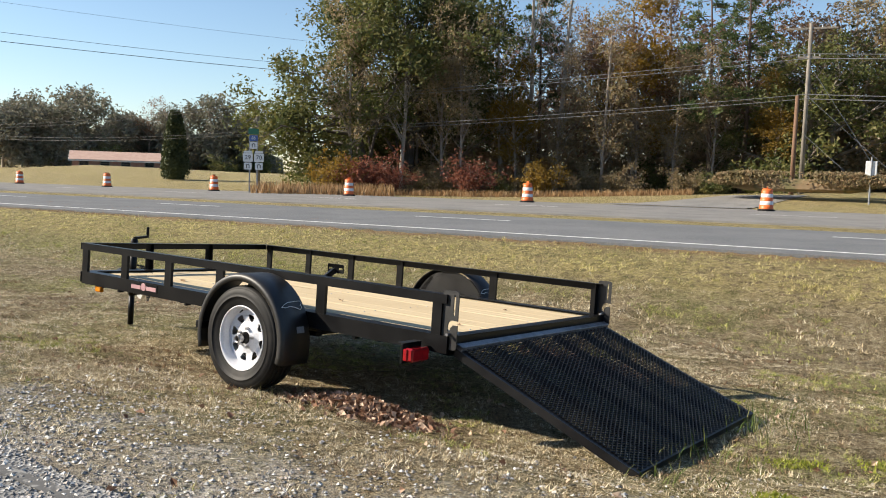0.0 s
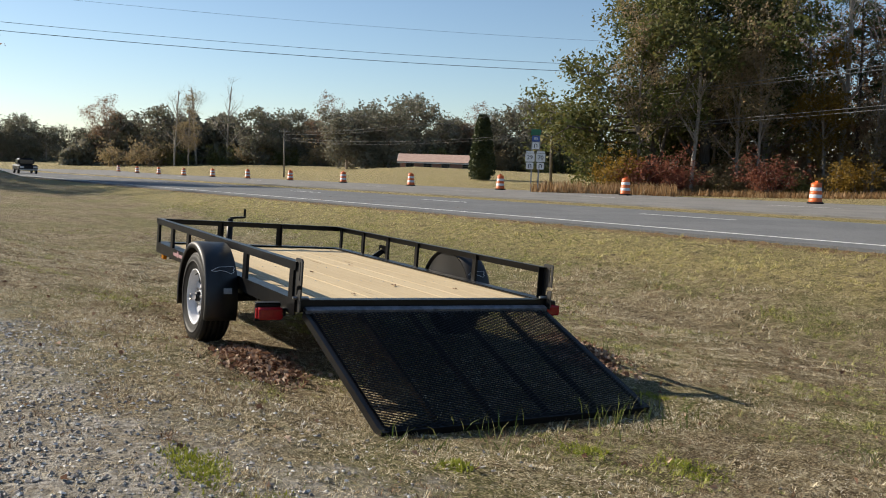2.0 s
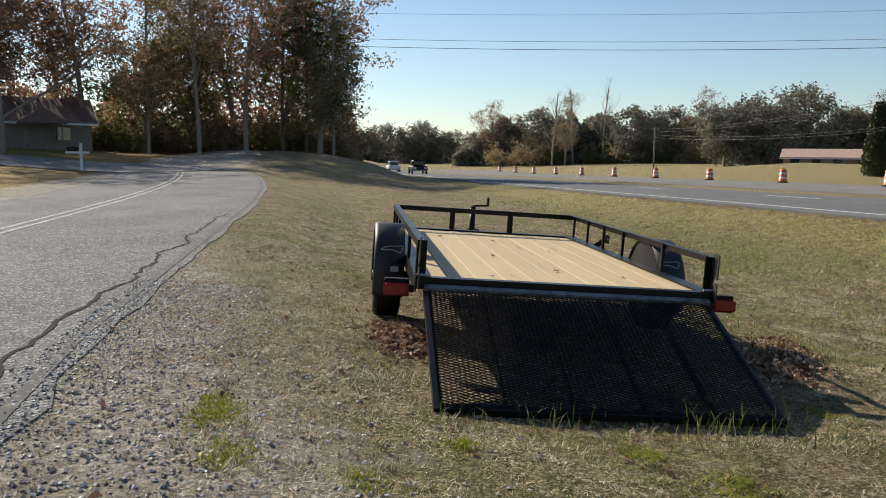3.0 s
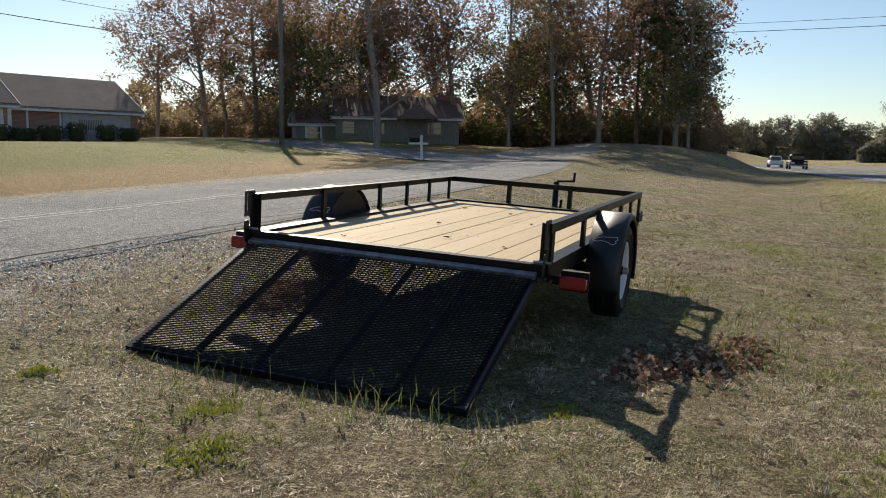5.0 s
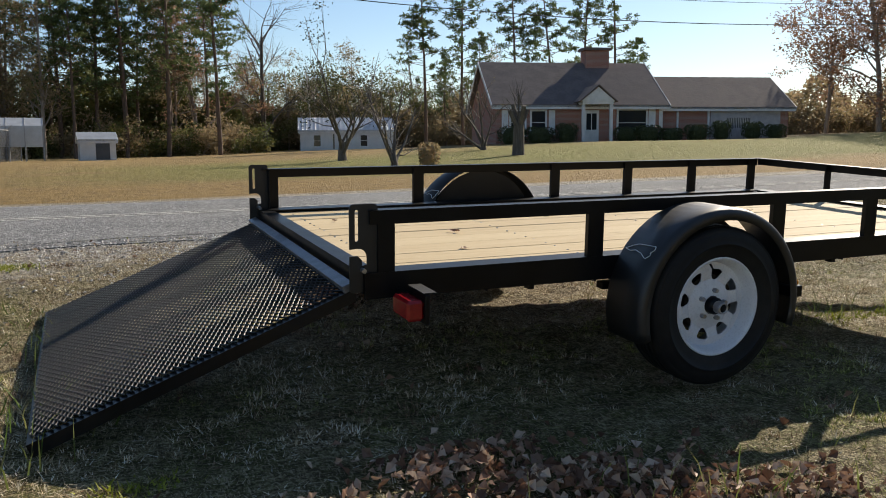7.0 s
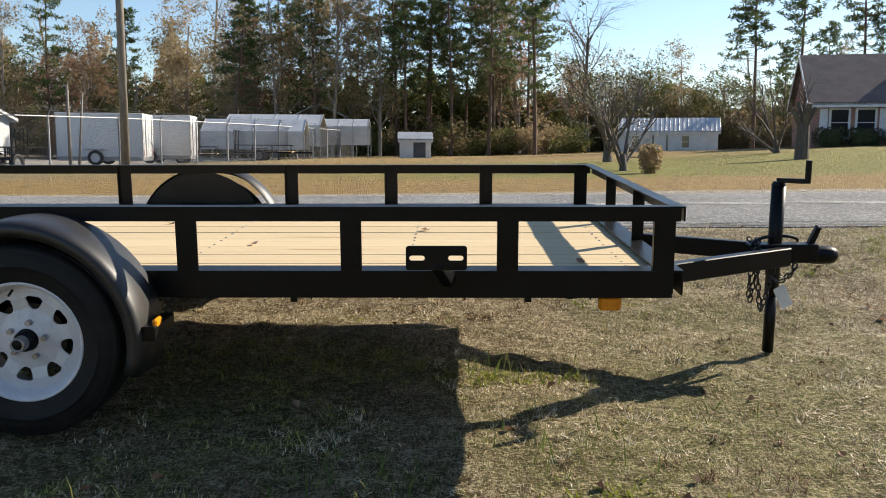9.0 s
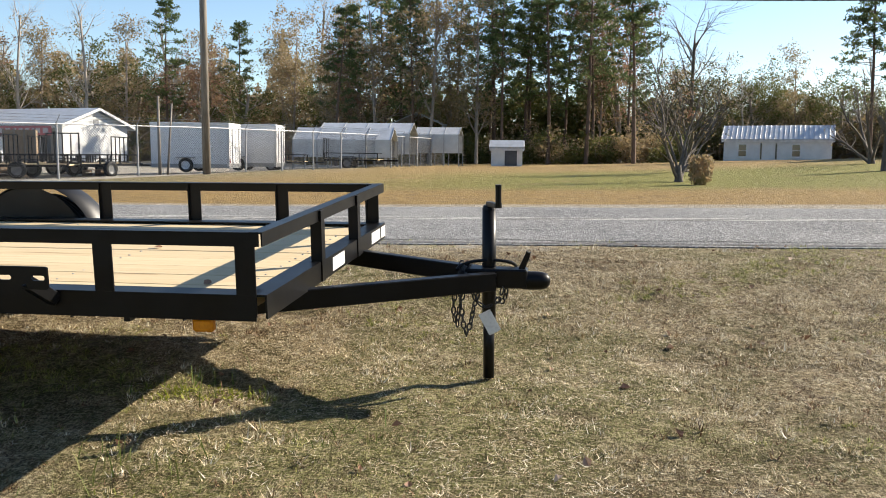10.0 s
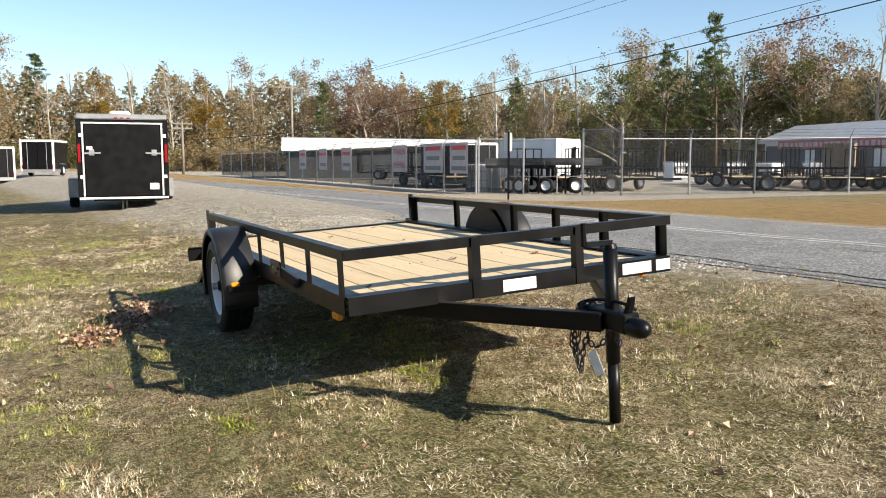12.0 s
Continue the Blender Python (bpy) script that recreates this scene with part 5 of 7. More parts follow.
wood_depth("dim brown depth of the wood beyond the highway", -2.7, 4.6, -47, -93, 72, 14, 12.0, 56000, M["tan"], 1, 0.30)
wood_depth("woods across the field, haze put in as grey-brown", -3, 3, -7, -42, 206, 20, 14.5, 52000, M["haze"], 2, 0.95)
wood_depth("low woods down the highway, greyed for haze", -3, 3, 3, -8, 300, 30, 12, 11000, M["haze"], 12, 1.2)
wood_depth("rust-brown depth of the wooded bank", -4, 0, 0.9, 18, 80, 10, 14, 11000, M["rust"], 3, 0.36)
wood_depth("thin rust-brown depth behind the wooden house", -4, 0, 17, 33, 82, 10, 9, 5500, M["rust"], 14, 0.36)
wood_depth("brown undergrowth behind the houses", -3.9, -2.7, 30, 88, 98, 12, 7.5, 40000, M["brown"], 4, 0.40)
wood_depth("dark depth of the pine stand", 3.9, -3.9, 82, 108, 90, 10, 11, 34000, M["oak"], 5, 0.40)
wood_depth("brown autumn woods behind the sales yard", 6.5, -3, 142, 186, 114, 16, 15.5, 60000, M["brown"], 6, 0.36)
wood_depth("tall tan woods behind the sales office", 6.5, -3, 104, 144, 106, 14, 16.0, 54000, M["brown"], 7, 0.36)
wood_depth("brown undergrowth on the wooded bank", -4, 0, 0.8, 33, 76, 8, 3.6, 10000, M["rust"], 13, 0.32)


def stump_tree(x, y):
    ob = thing("pollarded_tree", "cut-back stump with short sprouting stems on the lawn", "tree", pose(x, y, land(x, y)))
    rng = random.Random(8)
    bm = bmesh.new()
    cyl(bm, (0, 0, -0.2), (0.03, 0, 1.2), 0.26, 0.21, 12)
    for k in range(4):
        a = k * 1.6
        cyl(bm, (0.02, 0, 1.05), (0.42 * math.cos(a), 0.42 * math.sin(a), 1.75 + 0.3 * rng.random()), 0.13, 0.085, 8)
    part("trunk", bm, M["darkbark"], ob)
    v, f, tips = branchwork(rng, [(14, 1.2, 40, 0.05, 2, 0.0, 0, 0.06), (3, 1.1, 30, 0.1, 3, 0.05, 0.0), (0, 0.5, 35, 0.2, 2, 0.0, 0.2)])
    from_lists("sprouting_top", [(a, b, c + 1.5) for a, b, c in v], f, M["darkbark"], parent=ob)


def leafy_mass(name, label, x, y, rx, ry, h, leaf, count, size, seed, base=0.0, taper=0.0, category="bush", squareness=2.0):
    """A clipped bush, hedge or cedar: twiggy core and many small leaves on an uneven hull."""
    rng = random.Random(seed)
    ob = thing(name, label, category, pose(x, y, land(x, y)))
    v, f = [], []
    for _ in range(count):
        a, u = rng.uniform(0, 2 * math.pi), rng.random() ** 0.7
        z = base + (h - base) * u
        w = (1 - taper * u) * (1 - max(0.0, u - 0.75) ** 2 * 6) * rng.uniform(0.78, 1.04) * (1 + 0.13 * noise.noise(Vector((a * 1.5 + seed, z * 1.3, 0))))
        if u < 0.15:
            w *= 0.75 + u * 1.6
        ca, sa = math.cos(a), math.sin(a)
        e = 2 / squareness
        c = Vector((rx * w * math.copysign(abs(ca) ** e, ca), ry * w * math.copysign(abs(sa) ** e, sa), z))
        p = Vector((rng.gauss(0, 1), rng.gauss(0, 1), rng.gauss(0, 1))).normalized() * size * rng.uniform(0.6, 1.3)
        q = p.cross(Vector((rng.gauss(0, 1), rng.gauss(0, 1), rng.gauss(0, 1)))).normalized() * size * 0.5
        k = len(v)
        v += [tuple(c - p), tuple(c + q), tuple(c + p), tuple(c - q)]
        f.append((k, k + 1, k + 2, k + 3))
    from_lists("foliage", v, f, leaf, parent=ob)
    bm = bmesh.new()
    n = 12
    rings = []
    for u, w in ((0.0, 0.55), (0.2, 0.72), (0.6, 0.70 * (1 - taper * 0.6)), (0.9, 0.42 * (1 - taper * 0.8))):
        rings.append([bm.verts.new((rx * w * math.cos(2 * math.pi * i / n), ry * w * math.sin(2 * math.pi * i / n), base * 0.6 + (h - base) * u)) for i in range(n)])
    for r0, r1 in zip(rings, rings[1:]):
        for i in range(n):
            bm.faces.new((r0[i], r0[(i + 1) % n], r1[(i + 1) % n], r1[i]))
    bm.faces.new(rings[-1])
    part("twig_core", bm, leaf, ob)
    return ob


stump_tree(15.4, 26.2)
leafy_mass("cedar_tree", "dense dark green conical cedar in the field", 74.5, -50.7, 1.75, 1.75, 7.4, M["cedar"], 5200, 0.16, 4, 0.1, 0.62, "tree")
leafy_mass("hedge", "long clipped brown-green hedge on thin stems", 8.3, -40.5, 4.6, 0.9, 1.45, M["brown"], 6000, 0.11, 5, 0.7, 0.1, "hedge", 5.0)
leafy_mass("twiggy_bush", "small brown twiggy bush on the lawn", 8.05, 17.9, 0.26, 0.26, 0.75, M["brown"], 500, 0.05, 6, 0.0, -0.2)


def reeds():
    """Tawny tall grass along the foot of the highway woods, and ragged weeds."""
    rng = random.Random(12)
    v, f = [], []
    for _ in range(6500):
        a = rng.uniform(-40.5, -70)
        d = rng.uniform(50.5, 56) if a > -50 else rng.uniform(54.5, 58)
        x, y = polar(-2.7, 4.6, a, d)
        h = rng.uniform(0.25, 0.95) * (1.0 if a > -50 else 0.6)
        w = rng.uniform(0.03, 0.07)
        t = rng.uniform(0, math.pi)
        dx, dy = math.cos(t) * w, math.sin(t) * w
        z = land(x, y) - 0.05
        k = len(v)
        v += [(x - dx, y - dy, z), (x + dx, y + dy, z), (x + rng.gauss(0, 0.15), y + rng.gauss(0, 0.15), z + h)]
        f.append((k, k + 1, k + 2))
    from_lists("reed_fringe", v, f, M["reed"], "stuff", "tawny dead grass fringe below the woods", "grass")


def height_grid(x0, x1, y0, y1, s):
    xs, ys = np.arange(x0, x1 + s, s), np.arange(y0, y1 + s, s)
    g = np.zeros((len(ys), len(xs)))
    for j, y in enumerate(ys):
        for i, x in enumerate(xs):
            g[j, i] = land(float(x), float(y)) + lumps(float(x), float(y))

    def at(x, y):
        u, v = (x - x0) / s, (y - y0) / s
        i, j = np.clip(u.astype(int), 0, len(xs) - 2), np.clip(v.astype(int), 0, len(ys) - 2)
        u, v = u - i, v - j
        return (g[j, i] * (1 - u) + g[j, i + 1] * u) * (1 - v) + (g[j + 1, i] * (1 - u) + g[j + 1, i + 1] * u) * v
    return at


def turf():
    """Mown dry grass: small upright tufts, thatch lying between them, coarser on the ditch slope, in patches of straw, brown and green."""
    rng = np.random.RandomState(4)
    at = height_grid(-10, 26, -10, 5, 0.125)

    def field(x, y, f, ph):
        return np.sin(x * f + ph + 1.7 * np.sin(y * f * 0.8 + ph)) * np.sin(y * f * 1.2 - ph + 1.4 * np.sin(x * f * 0.9))

    def bare(x, y):
        return 0.44 + 0.30 * field(x, y, 2.3, 1.3) + 0.26 * field(x, y, 5.3, 0.5) + 0.18 * field(x, y, 11.0, 2.7)

    def tone_of(x, y):
        fine = 0.16 * field(x, y, 13.0, 1.0) + 0.12 * field(x, y, 27.0, 2.0)
        green = 0.38 + 0.34 * field(x, y, 0.55, 2.2) + 0.42 * field(x, y, 1.7, 0.7) + fine + 0.85 * np.exp(-((y + 6.4 - 0.06 * x) / 1.3) ** 2) * np.clip((x - 4) / 4, 0, 1)
        dull = bare(x, y) - 0.4 * fine
        green, dull = green + rng.normal(0, 0.10, len(x)), dull + rng.normal(0, 0.08, len(x))
        yb = y - 0.08 * x + rng.normal(0, 0.18, len(x))
        return np.where(yb < -8.7, 2, np.where((yb < -6.7) & (green < 1.0), 3, np.where(green > 0.62, 1, np.where(dull > 0.58, 2, 0))))

    A, B, C, T = [], [], [], []

    def blades(x, y, z, dx, dy, h, w, tone):
        t = np.arctan2(dy, dx) + np.pi / 2 + rng.normal(0, 0.5, len(x))
        A.append(np.stack([x - np.cos(t) * w, y - np.sin(t) * w, z], 1))
        B.append(np.stack([x + np.cos(t) * w, y + np.sin(t) * w, z], 1))
        C.append(np.stack([x + dx, y + dy, z + h], 1))
        T.append(tone)

    def worn(x, y):
        return np.where(y > 2.1 + 0.07 * x, 0.3, 1.0)

    def tufts(n, per, x0, x1, y0, y1, size):
        x, y = rng.uniform(x0, x1, n), rng.uniform(y0, y1, n)
        thick = 0.5 + 0.35 * field(x, y, 1.9, 0.4) + 0.35 * field(x, y, 7.0, 1.9) + 0.2 * field(x, y, 19.0, 0.3)
        keep = rng.uniform(0, 1, n) < np.clip(0.15 + 0.9 * thick, 0.08, 1.0) * np.clip(1.5 - 1.3 * bare(x, y), 0.25, 1.0) * worn(x, y)
        x, y, thick = x[keep], y[keep], np.clip(thick[keep], 0.1, 1.2)
        tone, n = tone_of(x, y), len(x)
        tall = rng.uniform(0.5, 1.25, n) * (0.5 + 0.6 * thick) * size
        x, y, tone, tall = (np.repeat(v, per) for v in (x, y, tone, tall))
        m = len(x)
        a, r = rng.uniform(0, 2 * np.pi, m), np.abs(rng.normal(0, 0.014, m)) * size
        px, py = x + np.cos(a) * r, y + np.sin(a) * r
        reach = rng.uniform(0.006, 0.034, m) * tall
        la = a + rng.normal(0, 0.7, m)
        blades(px, py, at(px, py) - 0.004, np.cos(la) * reach, np.sin(la) * reach, rng.uniform(0.010, 0.034, m) * tall, rng.uniform(0.0011, 0.0026, m) * size, tone)

    def thatch(n, x0, x1, y0, y1, size):
        x, y = rng.uniform(x0, x1, n), rng.uniform(y0, y1, n)
        keep = rng.uniform(0, 1, n) < np.clip(1.25 - 1.7 * bare(x, y), 0.05, 1.0) * worn(x, y)
        x, y = x[keep], y[keep]
        m = len(x)
        la, reach = rng.uniform(0, 2 * np.pi, m), rng.uniform(0.015, 0.055, m) * size
        blades(x, y, at(x, y) + rng.uniform(0.0, 0.006, m), np.cos(la) * reach, np.sin(la) * reach, rng.uniform(0.0, 0.010, m) * size, rng.uniform(0.0010, 0.0024, m) * size, tone_of(x, y))

    tufts(56000, 12, -5.5, 9.5, -4.0, 3.3, 1.0)
    tufts(14000, 9, -8.5, 15.0, -6.0, 3.4, 1.5)
    tufts(20000, 8, -9.0, 25.0, -10.2, -3.6, 2.1)
    thatch(240000, -5.5, 9.5, -4.0, 3.3, 1.0)
    A, B, C, tone = np.concatenate(A), np.concatenate(B), np.concatenate(C), np.concatenate(T)
    for mask, mat, label in ((tone == 0, M["blade"], "short dry straw-coloured mown grass"), (tone == 1, M["blade2"], "patches of short greener grass"), (tone == 2, M["blade3"], "matted brown grass"), (tone == 3, M["bankstraw"], "pale yellow grass on the ditch slope")):
        V = np.stack([A[mask], B[mask], C[mask]], 1).reshape(-1, 3)
        k = len(V) // 3
        me = bpy.data.meshes.new("turf")
        me.vertices.add(len(V))
        me.vertices.foreach_set("co", V.astype(np.float32).ravel())
        me.loops.add(len(V))
        me.loops.foreach_set("vertex_index", np.arange(len(V), dtype=np.int32))
        me.polygons.add(k)
        me.polygons.foreach_set("loop_start", np.arange(0, len(V), 3, dtype=np.int32))
        me.update(calc_edges=True)
        me.materials.append(mat)
        tagged(new("turf", me), label, "grass", "", "stuff")
    verts, faces = [], []
    # green tufts round the ramp foot, wheel and front corner
    spots = [(-1.25, 0.3, 40, 0.9), (-1.25, -0.5, 60, 1.0), (-1.2, -0.95, 30, 1.0), (-1.3, 0.8, 30, 0.6), (3.3, -1.15, 40, 1.0), (2.6, -1.45, 50, 0.8), (0.55, -2.0, 30, 1.2), (0.9, -2.05, 40, 1.3), (1.9, -1.9, 40, 0.9), (-2.6, 0.6, 60, 0.5), (-2.3, -1.4, 80, 0.5), (4.0, -0.8, 20, 0.6), (1.1, 1.5, 16, 0.7), (-1.9, 1.9, 60, 0.35), (-3.4, 1.6, 60, 0.4), (3.2, -0.35, 40, 0.9)]
    for cx, cy, cnt, tall in spots:
        for _ in range(cnt):
            X, Y = cx + rng.normal(0, 0.16), cy + rng.normal(0, 0.13)
            z = land(X, Y) - 0.01
            h = rng.uniform(0.05, 0.15) * tall
            t = rng.uniform(0, 2 * np.pi)
            w = rng.uniform(0.002, 0.004)
            lx, ly = rng.normal(0, 0.04), rng.normal(0, 0.04)
            dx, dy = math.cos(t) * w, math.sin(t) * w
            k = len(verts)
            verts += [(X - dx, Y - dy, z), (X + dx, Y + dy, z), (X + lx * 0.4 + dx * 0.7, Y + ly * 0.4 + dy * 0.7, z + h * 0.6), (X + lx * 0.4 - dx * 0.7, Y + ly * 0.4 - dy * 0.7, z + h * 0.6), (X + lx, Y + ly, z + h)]
            faces += [(k, k + 1, k + 2, k + 3), (k + 3, k + 2, k + 4)]
    from_lists("grass_tufts", verts, faces, M["sprig"], "stuff", "longer green grass tufts round the trailer", "grass")


def moss_patches():
    """Bright low moss where the ground stays damp, and loose stones along the road edge."""
    rng = random.Random(17)
    v, f = [], []
    for cx, cy, rx, ry, n in ((-1.55, 1.94, 0.16, 0.09, 1500), (-1.35, 1.95, 0.12, 0.08, 900), (-2.06, 1.80, 0.14, 0.09, 1100), (-1.75, 0.88, 0.10, 0.07, 800), (-2.05, -0.25, 0.16, 0.10, 1300), (-1.64, 0.03, 0.16, 0.09, 900), (-0.83, -1.31, 0.12, 0.08, 500), (-2.5, 0.55, 0.10, 0.08, 600), (3.2, -0.4, 0.3, 0.10, 900), (3.4, -1.5, 0.2, 0.10, 600), (-2.3, 1.3, 0.12, 0.1, 500)):
        for _ in range(n // 3):
            x, y = cx + rng.gauss(0, rx * 0.6), cy + rng.gauss(0, ry * 0.6)
            z = land(x, y) + lumps(x, y) - 0.003
            a, w = rng.uniform(0, 6.28), rng.uniform(0.003, 0.007)
            k = len(v)
            v += [(x - math.cos(a) * w, y - math.sin(a) * w, z), (x + math.cos(a) * w, y + math.sin(a) * w, z), (x + rng.gauss(0, 0.012), y + rng.gauss(0, 0.012), z + rng.uniform(0.01, 0.03))]
            f.append((k, k + 1, k + 2))
    from_lists("moss", v, f, M["moss"], "stuff", "bright yellow-green moss patches in the turf", "moss")
    v, f = [], []
    for _ in range(9000):
        x = rng.uniform(-6, 2.2)
        e = side_near(x)
        y = e + 0.25 - abs(rng.gauss(0, 0.75 + 0.1 * max(0, -x)))
        s = rng.uniform(0.004, 0.013)
        z = max(land(x, y) + lumps(x, y), side_z(x) + 0.002 if y > e else -9) + s * 0.3
        a = rng.uniform(0, 6.28)
        k = len(v)
        for i in range(4):
            r = s * rng.uniform(0.7, 1.4)
            v.append((x + math.cos(a + i * 1.57) * r, y + math.sin(a + i * 1.57) * r, z + rng.uniform(-0.2, 0.3) * s))
        v.append((x + rng.gauss(0, s * 0.3), y + rng.gauss(0, s * 0.3), z + s * rng.uniform(0.5, 0.9)))
        f += [(k + i, k + (i + 1) % 4, k + 4) for i in range(4)]
    from_lists("loose_gravel", v, f, M["stone"], "stuff", "loose grey gravel along the road edge", "gravel")


def fallen_leaves():
    """Two drifts of curled brown leaves by the wheels, and strays."""
    rng = random.Random(9)
    verts, faces = [], []

    def leaf(x, y, lift):
        s = rng.uniform(0.013, 0.029)
        m = pose(x, y, land(x, y) + lumps(x, y) + 0.012 + lift, rng.uniform(-70, 70), rng.uniform(-70, 70), rng.uniform(0, 360))
        pts = [(0, -1, 0), (0.5, -0.35, 0.3), (0.75, 0.15, 0.45), (0.3, 0.45, 0.2), (0, 1.05, -0.1), (-0.35, 0.45, 0.25), (-0.75, 0.1, 0.4), (-0.45, -0.4, 0.25), (0, 0, -0.12)]
        k = len(verts)
        for p in pts:
            verts.append(tuple(m @ (Vector(p) * s)))
        for i in range(8):
            faces.append((k + i, k + (i + 1) % 8, k + 8))

    for cx, cy, sx, sy, n in ((0.57, 0.97, 0.24, 0.12, 1000), (0.12, -1.52, 0.20, 0.09, 260), (0.48, -1.80, 0.24, 0.11, 380), (0.95, -2.04, 0.20, 0.09, 240)):
        for _ in range(n):
            q = rng.gauss(0, 1), rng.gauss(0, 1)
            leaf(cx + q[0] * sx, cy + q[1] * sy, max(0, 0.075 - 0.035 * math.hypot(*q)) * rng.random())
    for _ in range(260):
        leaf(rng.uniform(-4.5, 8), rng.uniform(-3.6, 3.2), 0.0)
    from_lists("leaf_litter", verts, faces, M["fallen"], "stuff", "drifts of curled brown fallen leaves", "leaves")


reeds()
turf()
moss_patches()
fallen_leaves()


def deck_litter():
    """A few leaves and twigs on the deck."""
    rng = random.Random(21)
    for x, y, s in ((2.78, 0.05, 0.03), (2.05, -0.35, 0.025), (2.95, 0.55, 0.035), (3.4, -0.75, 0.022), (0.75, -0.1, 0.03), (1.5, 0.25, 0.025), (0.3, 0.45, 0.02), (0.6, -0.55, 0.02)):
        bm = bmesh.new()
        c = bm.verts.new((0, 0, 0.002))
        ring = [bm.verts.new((s * math.cos(a) * rng.uniform(0.5, 1.2), s * math.sin(a) * rng.uniform(0.4, 1.0), rng.uniform(0, 0.014))) for a in [i * math.pi / 4 for i in range(8)]]
        for i in range(8):
            bm.faces.new((c, ring[i], ring[(i + 1) % 8]))
        ob = part("dry_leaf", bm, M["fallen"])
        ob.matrix_world = TRAILER @ pose(x, y, DK + 0.003, 0, 0, rng.uniform(0, 360))
        tagged(ob, "curled brown oak leaf on the deck", "leaf", "leaves on the deck")


deck_litter()


# ---- houses ----
def gable_block(parent, x0, x1, y0, y1, zb, ze, zr, wallm, roofm, over=0.35, name="wall"):
    """Four walls with gable ends, a pitched roof of two thick slopes, fascia boards."""
    ym = (y0 + y1) / 2
    bm = bmesh.new()
    pts = [(y0, zb), (y1, zb), (y1, ze), (ym, zr - 0.1), (y0, ze)]
    a = [bm.verts.new((x0, y, z)) for y, z in pts]
    b = [bm.verts.new((x1, y, z)) for y, z in pts]
    bm.faces.new(a)
    bm.faces.new(b[::-1])
    for i in range(5):
        bm.faces.new((a[i], b[i], b[(i + 1) % 5], a[(i + 1) % 5]))
    bmesh.ops.recalc_face_normals(bm, faces=bm.faces[:])
    part(name, bm, wallm, parent)
    k = (zr - ze) / (ym - y0)
    for s, ya in ((-1, y0 - over), (1, y1 + over)):
        bm = bmesh.new()
        zl = ze - k * over
        v = [(x0 - over, ya, zl), (x1 + over, ya, zl), (x1 + over, ym, zr), (x0 - over, ym, zr)]
        lo = [bm.verts.new(p) for p in v]
        hi = [bm.verts.new((p[0], p[1], p[2] + 0.14)) for p in v]
        bm.faces.new(lo)
        bm.faces.new(hi[::-1])
        for i in range(4):
            bm.faces.new((lo[i], hi[i], hi[(i + 1) % 4], lo[(i + 1) % 4]))
        bmesh.ops.recalc_face_normals(bm, faces=bm.faces[:])
        part("roof", bm, roofm, parent)
        part("fascia", box(x0 - over, x1 + over, min(ya, ya - s * 0.03) , max(ya, ya - s * 0.03) , zl - 0.14, zl + 0.10), M["trim"], parent)
    for xe in (x0 - over, x1 + over):
        for s, ya in ((-1, y0 - over), (1, y1 + over)):
            part("rake_board", beam((xe, ya, ze - k * over + 0.03), (xe, ym, zr + 0.03), 0.05, 0.2), M["trim"], parent)


def window_unit(parent, x0, x1, y, z0, z1, panes=2, frame_m=None):
    w = part("window", box(x0 - 0.09, x1 + 0.09, y - 0.05, y + 0.02, z0 - 0.09, z1 + 0.09), frame_m or M["trim"], parent, "white framed window")
    n = panes
    for k in range(n):
        a = x0 + (x1 - x0) * k / n + 0.03
        b = x0 + (x1 - x0) * (k + 1) / n - 0.03
        part("pane", box(a, b, y - 0.058, y - 0.052, z0 + 0.02, (z0 + z1) / 2 - 0.02), M["glass"], w)
        part("pane", box(a, b, y - 0.058, y - 0.052, (z0 + z1) / 2 + 0.02, z1 - 0.02), M["glass"], w)
    part("sill", box(x0 - 0.14, x1 + 0.14, y - 0.12, y, z0 - 0.15, z0 - 0.09), frame_m or M["trim"], w)


